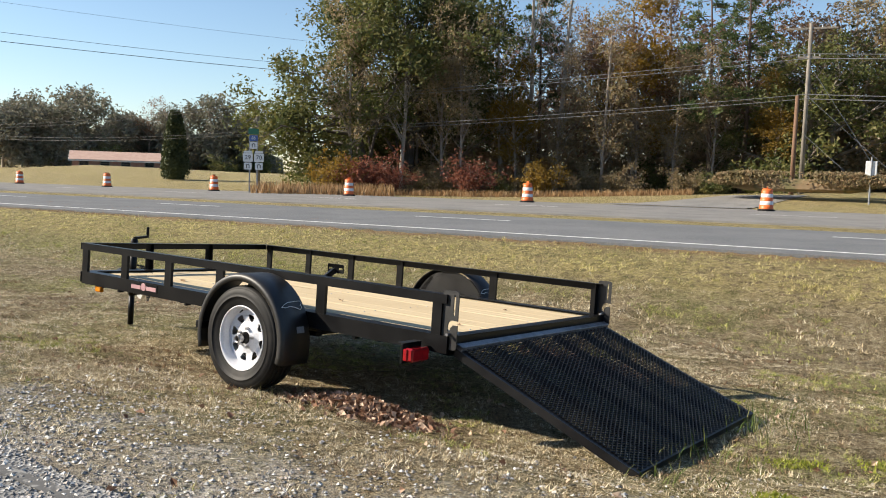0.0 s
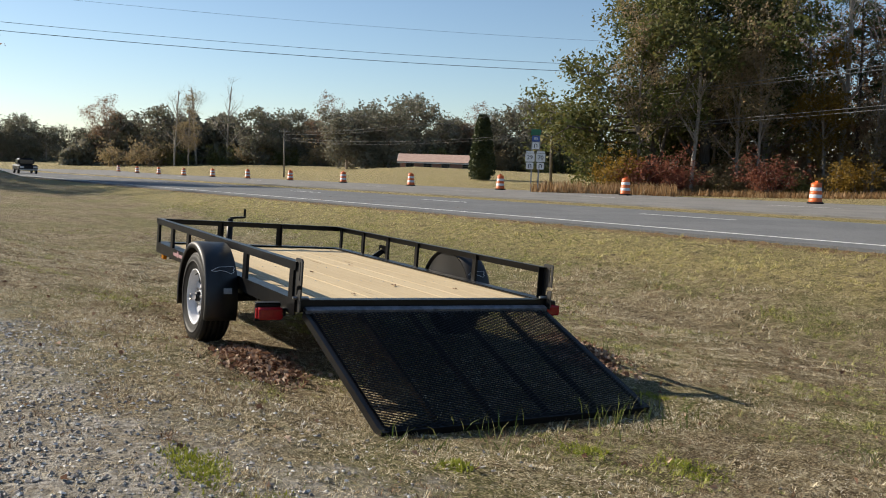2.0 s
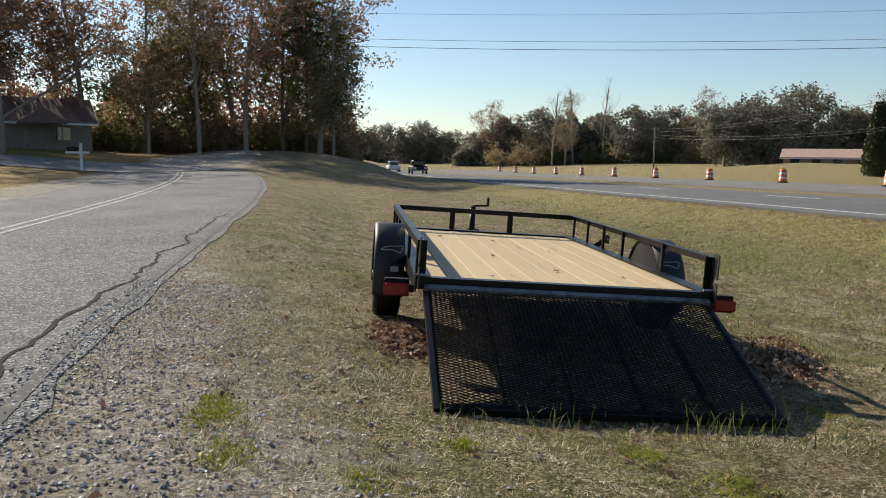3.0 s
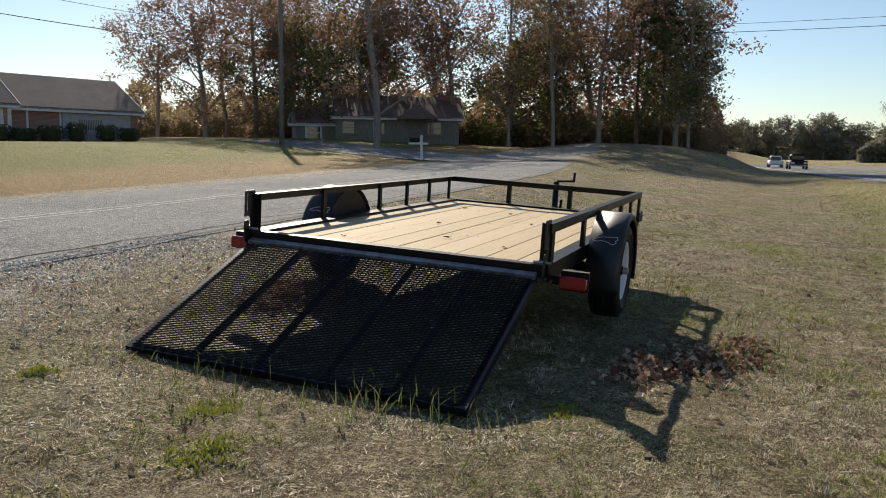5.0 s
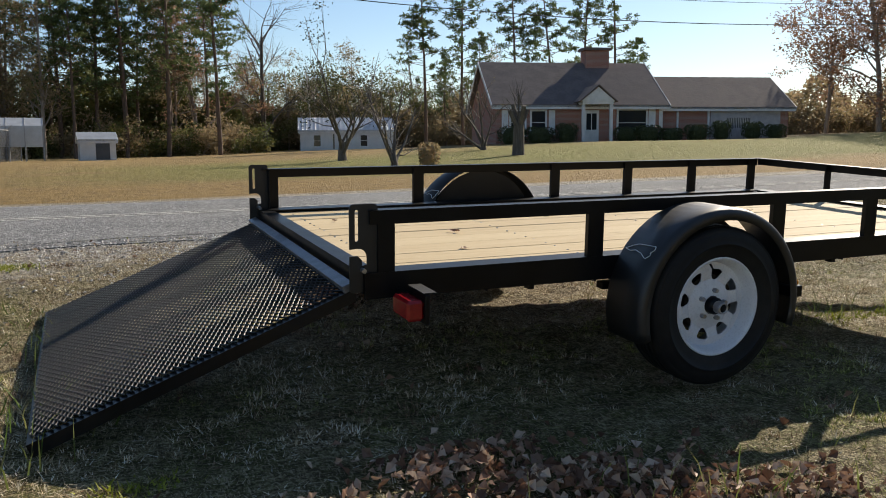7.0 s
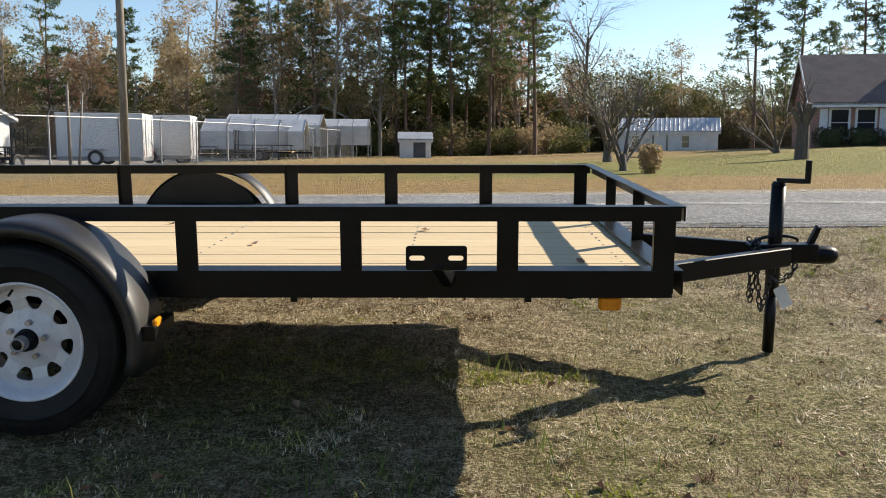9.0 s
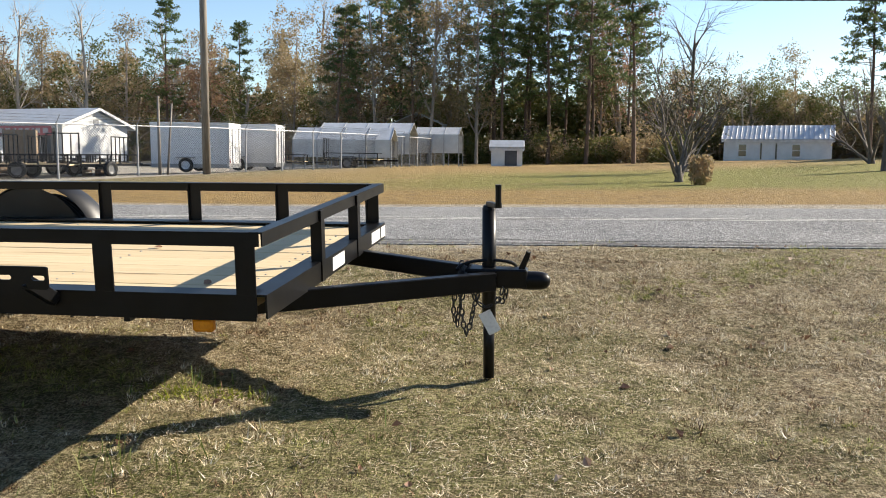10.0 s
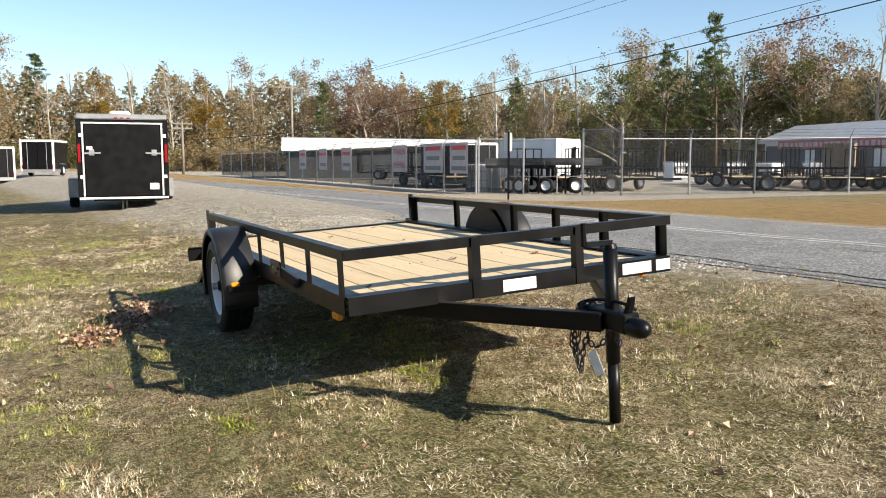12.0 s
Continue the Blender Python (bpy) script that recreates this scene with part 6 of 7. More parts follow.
def brick_house():
    h = thing("brick_house", "low red brick house with white trim and brown shingle roof", "house", pose(22.5, 42.1, 0, 0, 0, -15.0))
    zb, ze = 0.4, 3.62
    gable_block(h, 0, 10.7, 0, 8.2, zb, ze, 6.35, M["brick"], M["shingle"])
    gable_block(h, 10.7, 19.6, 0.7, 6.8, zb, ze - 0.1, 5.45, M["brick"], M["shingle"])
    ch = part("chimney", box(6.75, 8.35, 3.5, 4.6, 5.2, 7.25), M["brick"], h, "square red brick chimney")
    part("chimney_cap", box(6.6, 8.5, 3.35, 4.75, 7.25, 7.42), M["shingle"], ch)
    # porch gablet with two white columns and a door
    pr = part("porch_roof", box(5.1, 7.05, -1.15, 0.1, 3.52, 3.68), M["trim"], h, "white gabled porch")
    bm = bmesh.new()
    a = [bm.verts.new((x, -1.2, z)) for x, z in ((5.0, 3.68), (7.15, 3.68), (6.075, 4.55))]
    b = [bm.verts.new((x, 1.3, z)) for x, z in ((5.0, 3.68), (7.15, 3.68), (6.075, 4.55))]
    bm.faces.new(a)
    bm.faces.new(b[::-1])
    for i in range(3):
        bm.faces.new((a[i], b[i], b[(i + 1) % 3], a[(i + 1) % 3]))
    bmesh.ops.recalc_face_normals(bm, faces=bm.faces[:])
    part("gablet", bm, M["trim"], pr)
    for s in (-1, 1):
        part("gablet_slope", beam((6.075 + s * 1.2, 0.05, 3.66), (6.075, 0.05, 4.66), 2.7, 0.07, up=(0, 0, 1)), M["shingle"], pr)
    for x in (5.2, 6.95):
        part("column", box(x - 0.09, x + 0.09, -1.08, -0.90, 1.1, 3.52), M["trim"], pr)
    part("porch_floor", box(5.0, 7.15, -1.3, 0.0, 0.7, 1.12), M["brick"], pr)
    dr = part("door", box(5.55, 6.5, -0.06, -0.01, 1.14, 3.2), M["trim"], h, "white panelled front door")
    part("door_pane", box(5.7, 6.0, -0.07, -0.062, 2.0, 3.0), M["glass"], dr)
    part("door_pane", box(6.05, 6.35, -0.07, -0.062, 2.0, 3.0), M["glass"], dr)
    window_unit(h, 0.9, 1.8, 0.0, 1.75, 3.15, 1)
    window_unit(h, 2.2, 3.1, 0.0, 1.75, 3.15, 1)
    part("shutter", box(0.35, 0.75, -0.05, -0.005, 1.7, 3.2), M["trim"], h)
    part("shutter", box(3.3, 3.7, -0.05, -0.005, 1.7, 3.2), M["trim"], h)
    window_unit(h, 7.75, 9.6, 0.0, 1.65, 3.2, 1)
    part("shutter", box(9.75, 10.2, -0.05, -0.005, 1.6, 3.25), M["trim"], h)
    part("corner_board", box(10.45, 10.68, -0.04, 0.02, 0.6, 3.6), M["trim"], h)
    part("downpipe", box(11.9, 12.02, 0.60, 0.69, 0.6, 3.5), M["trim"], h)
    part("downpipe", box(14.0, 14.12, 0.60, 0.69, 0.6, 3.5), M["trim"], h)
    # pale lattice screen on the wing
    sc = part("lattice_panel", box(14.2, 19.0, 0.62, 0.69, 0.8, 3.42), M["banner"], h, "pale grey lattice-brick screen")
    bm = bmesh.new()
    for k in range(14):
        bx(bm, 15.3 + 0.12 * k, 15.35 + 0.12 * k, 0.60, 0.618, 2.1, 2.75)
    tagged(part("lattice", bm, M["glass"], sc, "dark lattice openings"), kind="stuff")
    rng = random.Random(3)
    ang = radians(-15.0)
    for lx, w, hh in ((0.8, 0.9, 1.0), (2.5, 1.0, 0.9), (4.2, 0.7, 1.1), (8.0, 0.9, 0.8), (9.4, 1.0, 0.9), (10.9, 0.8, 0.7), (12.6, 0.9, 0.9), (14.2, 0.6, 1.1), (16.3, 0.7, 1.0), (17.8, 0.7, 0.8)):
        x = 22.5 + lx * math.cos(ang) - (-0.9) * math.sin(ang)
        y = 42.1 + lx * math.sin(ang) + (-0.9) * math.cos(ang)
        leafy_mass("foundation_shrub", "rounded dark green shrub against the brick wall", x, y, w, 0.6, hh + 0.05, M["cedar"], 650, 0.07, int(lx * 10))["group"] = "foundation shrubs"


def second_house():
    h = thing("wooden_house", "small weathered house with a rusty shingle roof behind trees", "house", pose(57.5, 31.0, 0, 0, 0, -65))
    gable_block(h, 0, 10.2, 0, 7, 0.9, 3.9, 5.6, M["pole"], M["shingle2"], 0.4)
    window_unit(h, 0.5, 1.5, 0.0, 2.4, 3.4, 1, M["pole"])
    window_unit(h, 7.6, 8.7, 0.0, 2.4, 3.4, 1, M["pole"])
    window_unit(h, 3.0, 4.0, 0.0, 2.4, 3.4, 1, M["pole"])
    gable_block(h, -3.8, 0.0, 1.6, 6.2, 0.9, 3.3, 4.5, M["pole"], M["shingle2"], 0.3, "wing_wall")
    window_unit(h, -2.6, -1.4, 1.6, 1.9, 3.0, 1)
    bm = bmesh.new()
    a = [bm.verts.new((x, -2.2, z)) for x, z in ((5.0, 3.6), (8.3, 3.6), (8.3, 3.72), (6.65, 4.75), (5.0, 3.72))]
    b = [bm.verts.new((v.co.x, 1.4, v.co.z)) for v in a]
    bm.faces.new(a)
    bm.faces.new(b[::-1])
    for k in range(5):
        bm.faces.new((a[k], b[k], b[(k + 1) % 5], a[(k + 1) % 5]))
    bmesh.ops.recalc_face_normals(bm, faces=bm.faces[:])
    pr = part("porch_roof", bm, M["shingle2"], h, "gabled porch roof")
    for x in (5.4, 7.9):
        part("porch_post", box(x - 0.06, x + 0.06, -1.95, -1.83, 1.6, 3.75), M["pole"], pr)
    part("chimney", box(8.6, 9.6, 3.0, 4.0, 4.6, 5.9), M["brick"], h)


def far_house():
    h = thing("ranch_house", "long low brick ranch house across the field", "house", pose(119.2, -64.3, 0, 0, 0, -122))
    gable_block(h, 0, 13.0, 0, 8, 0.2, 2.35, 3.55, M["brick"], M["paleshingle"], 0.5)
    for x in (1, 4.0, 7.0, 10.5):
        window_unit(h, x, x + 1.3, 0.0, 1.4, 2.1, 1, M["pole"])


def white_shed():
    h = thing("garden_shed", "white wooden shed with a ribbed metal roof", "shed", pose(19.0, 77.6, 0.15, 0, 0, -14.5))
    gable_block(h, 0, 9.2, 0, 4.5, 0.3, 2.55, 3.75, M["siding"], M["metalroof"], 0.2)
    for x in (1.3, 5.9):
        window_unit(h, x, x + 0.7, 0.0, 1.0, 2.1, 1)
    for x in (3.2, 4.5):
        part("door_strip", box(x, x + 0.14, -0.03, -0.005, 0.75, 2.2), M["glass"], h)
    for k in range(24):
        part("roof_rib", beam((-0.2 + 9.6 * k / 23, -0.2, 2.60), (-0.2 + 9.6 * k / 23, 2.25, 3.90), 0.05, 0.05), M["metalroof"], h)


brick_house()
second_house()
far_house()
white_shed()


# ---- the sales yard ----
def small_wheel(parent, x, y, z, r=0.33, axis="Y", rimmat=None):
    w = part("wheel", lathe([(r * 0.6, -0.09), (r * 0.9, -0.1), (r, -0.07), (r, 0.07), (r * 0.9, 0.1), (r * 0.6, 0.09)], axis, 24), M["rubber"], parent, "", True)
    w.location = (x, y, z)
    part("rim", lathe([(0.0, -0.05), (r * 0.3, -0.06), (r * 0.55, -0.04), (r * 0.62, -0.085), (r * 0.62, 0.085), (r * 0.55, 0.04), (r * 0.3, 0.06), (0.0, 0.05)], axis, 20), rimmat or M["rim"], w, "", True)
    return w


def box_trailer(x, y, turn, length, width, height, label, dark=False):
    """An enclosed box trailer: skin, roof cap, corner strips, rear doors with bars, wheels."""
    skin = M["black"] if dark else M["boxwhite"]
    t = thing("box_trailer", label, "trailer", pose(x, y, land(x, y), 0, 0, turn), "box trailers")
    z0 = 0.28
    body = part("body", box(0, length, -width / 2, width / 2, z0, z0 + height, 0.03), skin, t)
    part("roof_cap", box(-0.02, length + 0.02, -width / 2 - 0.02, width / 2 + 0.02, z0 + height - 0.10, z0 + height + 0.03, 0.02), M["trim"], t)
    part("lower_rail", box(-0.01, length + 0.01, -width / 2 - 0.015, width / 2 + 0.015, z0 - 0.08, z0 + 0.10), M["galv"], t)
    for s in (-1, 1):
        part("corner_strip", box(-0.03, 0.08, s * width / 2 - 0.05, s * width / 2 + 0.05, z0, z0 + height), M["trim"], t)
        part("rear_door", box(-0.035, -0.005, 0.03 if s > 0 else -width / 2 + 0.09, width / 2 - 0.09 if s > 0 else -0.03, z0 + 0.14, z0 + height - 0.14), skin, t)
        part("door_bar", rod((-0.06, s * width * 0.3, z0 + 0.12), (-0.06, s * width * 0.3, z0 + height - 0.12), 0.018, 0.018, 8), M["galv"], t)
        part("tail_lamp", box(-0.05, -0.02, s * (width / 2 - 0.05) - 0.03, s * (width / 2 - 0.05) + 0.03, z0 + 0.15, z0 + 0.35), M["red"], t)
        small_wheel(t, length * 0.55, s * (width / 2 + 0.02), 0.33)
        part("fender", box(length * 0.55 - 0.42, length * 0.55 + 0.42, s * (width / 2 + 0.02) - 0.12, s * (width / 2 + 0.02) + 0.12, 0.66, 0.70, 0.01), M["galv"], t)
    part("tongue", beam((length, 0, z0), (length + 1.1, 0, z0), 0.12, 0.1), M["black"], t)
    return t


def cargo_trailer():
    """Black enclosed trailer seen from behind: twin rear doors, pale frame, silver wheel guards."""
    t = thing("cargo_trailer", "black enclosed cargo trailer with pale framed rear doors", "trailer", pose(-10.95, -0.80, land(-10.95, -0.8), 0, 0, 177.5))
    W2, z0, zt = 0.85, 0.24, 1.94
    body = part("body", box(0.0, 3.6, -W2, W2, z0, zt, 0.03), M["black"], t)
    part("roof_cap", box(-0.03, 3.62, -W2 - 0.02, W2 + 0.02, zt - 0.09, zt + 0.02, 0.02), M["galv"], t)
    part("roof_vent", box(0.9, 1.4, -0.22, 0.22, zt + 0.02, zt + 0.14, 0.05), M["trim"], t, "white domed roof vent")
    part("sill_frame", box(-0.05, 0.0, -W2 - 0.01, W2 + 0.01, z0 - 0.01, z0 + 0.03), M["trim"], t)
    for s in (-1, 1):
        part("door_frame", box(-0.06, 0.02, s * (W2 - 0.09) - 0.016, s * (W2 - 0.09) + 0.016, z0 + 0.05, zt - 0.17), M["trim"], t)
        part("corner_post", box(-0.04, 0.03, s * (W2 - 0.01) - 0.04, s * (W2 - 0.01) + 0.04, z0, zt - 0.09), M["black"], t)
        lamp = part("tail_lamp", box(-0.055, -0.04, s * (W2 - 0.015) - 0.025, s * (W2 - 0.015) + 0.025, 0.98, 1.35, 0.005), M["red"], t, "tall narrow red lamp")
        for z in (0.68, 1.52):
            part("hinge", box(-0.07, -0.03, s * (W2 - 0.05) - 0.045, s * (W2 - 0.05) + 0.03, z - 0.03, z + 0.04), M["trim"], t)
        part("door_latch", beam((-0.075, s * (W2 - 0.1), 1.16), (-0.075, s * (W2 - 0.42), 1.17), 0.02, 0.035), M["galv"], t, "bright door latch arm")
        part("latch_plate", box(-0.072, -0.06, s * 0.60 - 0.05, s * 0.60 + 0.05, 1.12, 1.24), M["galv"], t)
        small_wheel(t, 1.85, s * (W2 + 0.13), 0.28, 0.30)
        part("wheel_guard", box(1.40, 2.32, s * (W2 + 0.12) - 0.12, s * (W2 + 0.12) + 0.12, 0.60, 0.63, 0.01), M["galv"], t, "bright wheel guard")
        part("wheel_guard", box(1.395, 1.415, s * (W2 + 0.12) - 0.12, s * (W2 + 0.12) + 0.12, 0.22, 0.60, 0.004), M["galv"], t)
    part("door_frame", box(-0.058, 0.02, -W2 + 0.07, W2 - 0.07, zt - 0.18, zt - 0.15), M["trim"], t)
    part("rear_door", box(-0.045, -0.01, -W2 + 0.13, W2 - 0.13, z0 + 0.06, zt - 0.19), M["black"], t, "black ramp door")
    part("label", box(-0.05, -0.0455, -0.68, -0.50, 0.42, 0.55), M["white"], t, "white printed label")
    part("label", box(-0.05, -0.0455, 0.58, 0.70, 1.24, 1.30), M["white"], t)
    for y in (-0.12, 0.0, 0.12):
        part("marker_lamp", box(-0.05, -0.03, y - 0.03, y + 0.03, zt - 0.075, zt - 0.05), M["red"], t)
    for y in (-0.05, 0.03):
        part("stand_leg", rod((0.3, y, 0.0), (0.3, y, z0), 0.02, 0.02, 8), M["galv"], t)
    part("bed", box(0.0, 3.6, -0.6, 0.6, z0 - 0.05, z0), M["black"], t)


cargo_trailer()
for i, (x, y) in enumerate(((-44.5, -4.6), (-45.5, -2.6))):
    box_trailer(x, y, 190 - 25 * i, 3.2, 1.7, 1.75, "small dark enclosed trailer with silver corners", True)
box_trailer(-10.75, 33.6, 180 + 8, 3.6, 2.0, 1.95, "white enclosed trailer behind the fence")
box_trailer(-9.6, 36.6, 180 + 8, 3.4, 2.0, 1.95, "white enclosed trailer behind the fence")
box_trailer(-26.5, 15.6, 178, 4.2, 2.1, 1.75, "dark enclosed trailer with a white roof behind the roadside fence", True)
box_trailer(-27.4, 21.2, 205, 3.4, 2.2, 2.0, "white enclosed trailer parked in the yard")


def yard_trailer():
    t = thing("flat_trailer", "black open utility trailer with a raised mesh gate", "trailer", None, "yard trailers")
    for s in (-1, 1):
        part("side_beam", box(0, 3.2, s * 0.9 - 0.03, s * 0.9 + 0.03, 0.45, 0.55), M["black"], t)
        part("rail", box(0, 3.2, s * 0.9 - 0.025, s * 0.9 + 0.025, 0.88, 0.93), M["black"], t)
        for x in (0.03, 1.0, 2.1, 3.17):
            part("post", box(x - 0.025, x + 0.025, s * 0.9 - 0.025, s * 0.9 + 0.025, 0.55, 0.88), M["black"], t)
        small_wheel(t, 1.4, s * 1.05, 0.33, 0.33, "Y", M["wire"])
        part("fender", box(0.95, 1.85, s * 1.05 - 0.1, s * 1.05 + 0.1, 0.70, 0.73, 0.01), M["black"], t)
    part("deck", box(0, 3.2, -0.87, 0.87, 0.50, 0.55), M["plank"], t, "pine deck")
    part("front_rail", box(3.17, 3.22, -0.9, 0.9, 0.88, 0.93), M["black"], t)
    g = part("gate", box(-0.05, 0.0, -0.9, 0.9, 0.55, 0.60), M["black"], t, "upright ramp gate")
    part("gate_top", box(-0.05, 0.0, -0.9, 0.9, 1.72, 1.77), M["black"], g)
    for y in (-0.88, -0.45, 0.0, 0.45, 0.88):
        part("gate_bar", box(-0.045, -0.005, y - 0.02, y + 0.02, 0.58, 1.74), M["black"], g)
    part("tongue", beam((3.2, 0, 0.48), (4.3, 0, 0.48), 0.1, 0.09), M["black"], t)
    return t


def yard_clutter():
    """Crates, pallets, drums and tanks that stand about the sales yard."""
    rng = random.Random(14)
    c = thing("wooden_crate", "tall brown plywood crate with upright battens", "crate", pose(-21.8, 32.4, land(-21, 32), 0, 0, 25))
    part("body", box(0, 1.45, 0, 0.5, 0.12, 2.05), M["crate"], c)
    for k in range(4):
        part("batten", box(0.45 * k, 0.45 * k + 0.09, -0.04, -0.002, 0.1, 2.1), M["pole"], c)
    for k in range(2):
        part("runner", box(0.15 + 0.95 * k, 0.35 + 0.95 * k, 0, 0.5, 0, 0.12), M["pole"], c)
    for x, y, turn, h in ((-18.2, 27.0, 10, 3), (-22.0, 31.5, 40, 5), (-21.2, 14.9, 5, 4), (-24.6, 16.4, 30, 3), (-15.8, 29.2, 15, 2), (-29.5, 17.0, 0, 4)):
        p = thing("pallet_stack", "stack of grey weathered wooden pallets", "pallet", pose(x, y, land(x, y), 0, 0, turn), "pallet stacks")
        for k in range(h):
            z = 0.145 * k
            for j in range(6):
                part("board", box(0, 1.2, 0.2 * j, 0.2 * j + 0.11, z + 0.10, z + 0.12), M["crate"], p)
            for j in (0, 0.52, 1.04):
                part("runner", box(j, j + 0.09, 0, 1.11, z, z + 0.10), M["crate"], p)
    for x, y in ((-23.0, 29.0), (-26.8, 31.0), (-24.2, 34.2), (-31.0, 31.0), (-22.3, 12.9)):
        p = thing("liquid_tank", "white square plastic tank in a steel cage", "tank", pose(x, y, land(x, y), 0, 0, rng.uniform(0, 90)), "plastic tanks")
        part("tank", box(0.03, 1.07, 0.03, 0.97, 0.15, 1.1, 0.06), M["boxwhite"], p)
        part("base", box(0, 1.1, 0, 1.0, 0, 0.14), M["galv"], p)
        for k in range(5):
            for yy in (0.0, 1.0):
                part("cage_bar", box(0.02 + 0.26 * k, 0.045 + 0.26 * k, yy - 0.012, yy + 0.012, 0.14, 1.16), M["galv"], p)
        for z in (0.45, 0.8, 1.15):
            for yy in (0.0, 1.0):
                part("cage_rail", box(0, 1.1, yy - 0.02, yy + 0.0, z - 0.012, z + 0.012), M["galv"], p)
    # folded small trailers leaning together beside the gate
    for k, (x, y) in enumerate(((-20.6, 13.7), (-20.0, 14.3), (-21.4, 13.4), (-19.6, 15.1))):
        p = thing("folding_trailer", "small dark folding trailer standing in a stack", "trailer", pose(x, y, land(x, y), 0, 0, 35 + 9 * k), "folding trailers")
        part("bed", box(0, 1.9, -0.55, 0.55, 0.95 + 0.12 * (k % 2), 1.05 + 0.12 * (k % 2), 0.02), M["black"], p)
        for s in (-1, 1):
            part("side", box(0, 1.9, s * 0.55 - 0.02, s * 0.55 + 0.02, 1.05, 1.32), M["cloth"], p)
            part("leg", rod((0.25, s * 0.5, 0.0), (0.25, s * 0.5, 1.0), 0.03, 0.03, 8), M["galv"], p)
            part("leg", rod((1.65, s * 0.5, 0.0), (1.65, s * 0.5, 1.0), 0.03, 0.03, 8), M["black"], p)
            small_wheel(p, 0.95, s * 0.62, 0.30, 0.30)
            part("fender", box(0.55, 1.35, s * 0.62 - 0.1, s * 0.62 + 0.1, 0.62, 0.65, 0.01), M["galv"], p)
        part("axle", rod((0.95, -0.6, 0.3), (0.95, 0.6, 0.3), 0.03, 0.03, 8), M["black"], p)
        for s in (-1, 1):
            part("spring_hanger", box(0.90, 1.0, s * 0.45 - 0.03, s * 0.45 + 0.03, 0.3, 0.96), M["black"], p)


yard_clutter()
YT = yard_trailer()
first = True
for x, y, turn in ((-17.5, 25.5, 20), (-19.0, 29.0, 12), (-20.5, 33.0, 15), (-22.5, 21.5, -70), (-23.5, 26.0, 25), (-16.5, 33.5, 185), (-25.0, 30.0, 10), (-28.0, 34.5, 8), (-30.0, 27.5, 200), (-21.0, 17.2, 60), (-23.5, 18.8, 75), (-33.5, 18.5, 80), (-36.0, 16.5, 70), (-40.0, 18.0, 95), (-46.0, 17.0, 60), (-13.0, 41.0, 12), (-9.5, 44.5, 4), (-18.6, 23.3, 45), (-20.3, 24.6, 40), (-26.5, 27.6, 30), (-22.2, 28.0, 32), (-24.8, 17.2, 5), (-28.6, 14.4, 0), (-32.0, 14.6, 5), (-19.4, 32.0, 25), (-15.2, 27.0, 75)):
    m = pose(x, y, land(x, y), 0, 0, turn)
    if first:
        YT.matrix_world = m
        first = False
    else:
        copy_thing(YT, m)


def office():
    """Metal office: pale gable end, long shop front coloured dark for the eave's shade, banner along the fascia."""
    h = thing("office_building", "white metal office with a long red-lettered banner", "building", pose(-33.1, 54.6, land(-36, 57) - 0.05, 0, 0, 168.4))
    gable_block(h, 0, 17.0, -7.0, 0, 0.0, 3.15, 4.4, M["siding"], M["metalroof"], 0.45)
    part("shop_front", box(0.5, 16.8, 0.0, 0.06, 0.0, 2.6), M["darkfront"], h, "glazed shop front, eave shade in its dark colour")
    bn = part("banner", box(0.6, 14.5, 0.42, 0.46, 2.30, 3.0), M["bannerred"], h, "long red banner with pale letter bars")
    rng = random.Random(6)
    x = 0.9
    while x < 14.0:
        w = rng.uniform(0.25, 0.6)
        part("letter_bar", box(x, x + w, 0.462, 0.472, 2.46, 2.84), M["banner"], bn)
        x += w + rng.uniform(0.10, 0.3)
    for x in (2.0, 5.5, 10.0):
        window_unit(h, x, x + 1.1, 0.12, 0.9, 2.1, 1)
    part("porch_post", box(0.6, 0.75, 0.3, 0.42, 0.0, 2.75), M["pole"], h)
    part("porch_post", box(8.0, 8.15, 0.3, 0.42, 0.0, 2.75), M["pole"], h)
    part("gable_vent", box(-0.03, -0.005, -3.8, -3.2, 3.2, 3.6), M["galv"], h)


office()


def canopy(x, y, turn, length, width, eave, ridge, label, sides=True):
    """An open display shelter: legs, bowed roof of ribbed sheet, a hanging side sheet."""
    t = thing("metal_carport", label, "carport", pose(x, y, land(x, y), 0, 0, turn), "carports")
    for s in (-1, 1):
        bm = bmesh.new()
        v = [(0, s * width / 2, eave), (length, s * width / 2, eave), (length, 0, ridge), (0, 0, ridge)]
        lo = [bm.verts.new(p) for p in v]
        hi = [bm.verts.new((p[0], p[1], p[2] + 0.05)) for p in v]
        bm.faces.new(lo)
        bm.faces.new(hi[::-1])
        for i in range(4):
            bm.faces.new((lo[i], hi[i], hi[(i + 1) % 4], lo[(i + 1) % 4]))
        bmesh.ops.recalc_face_normals(bm, faces=bm.faces[:])
        part("roof_sheet", bm, M["metalroof"], t)
        n = max(3, int(length / 1.5))
        for k in range(n + 1):
            xx = length * k / n
            part("leg", box(xx - 0.03, xx + 0.03, s * width / 2 - 0.03, s * width / 2 + 0.03, 0, eave), M["galv"], t)
            part("roof_rib", beam((xx, s * width / 2, eave + 0.06), (xx, 0, ridge + 0.06), 0.05, 0.04), M["galv"], t)
        if sides:
            part("side_sheet", box(0.05, length - 0.05, s * width / 2 - 0.01, s * width / 2 + 0.01, eave * 0.42, eave), M["metalroof"], t)
    return t


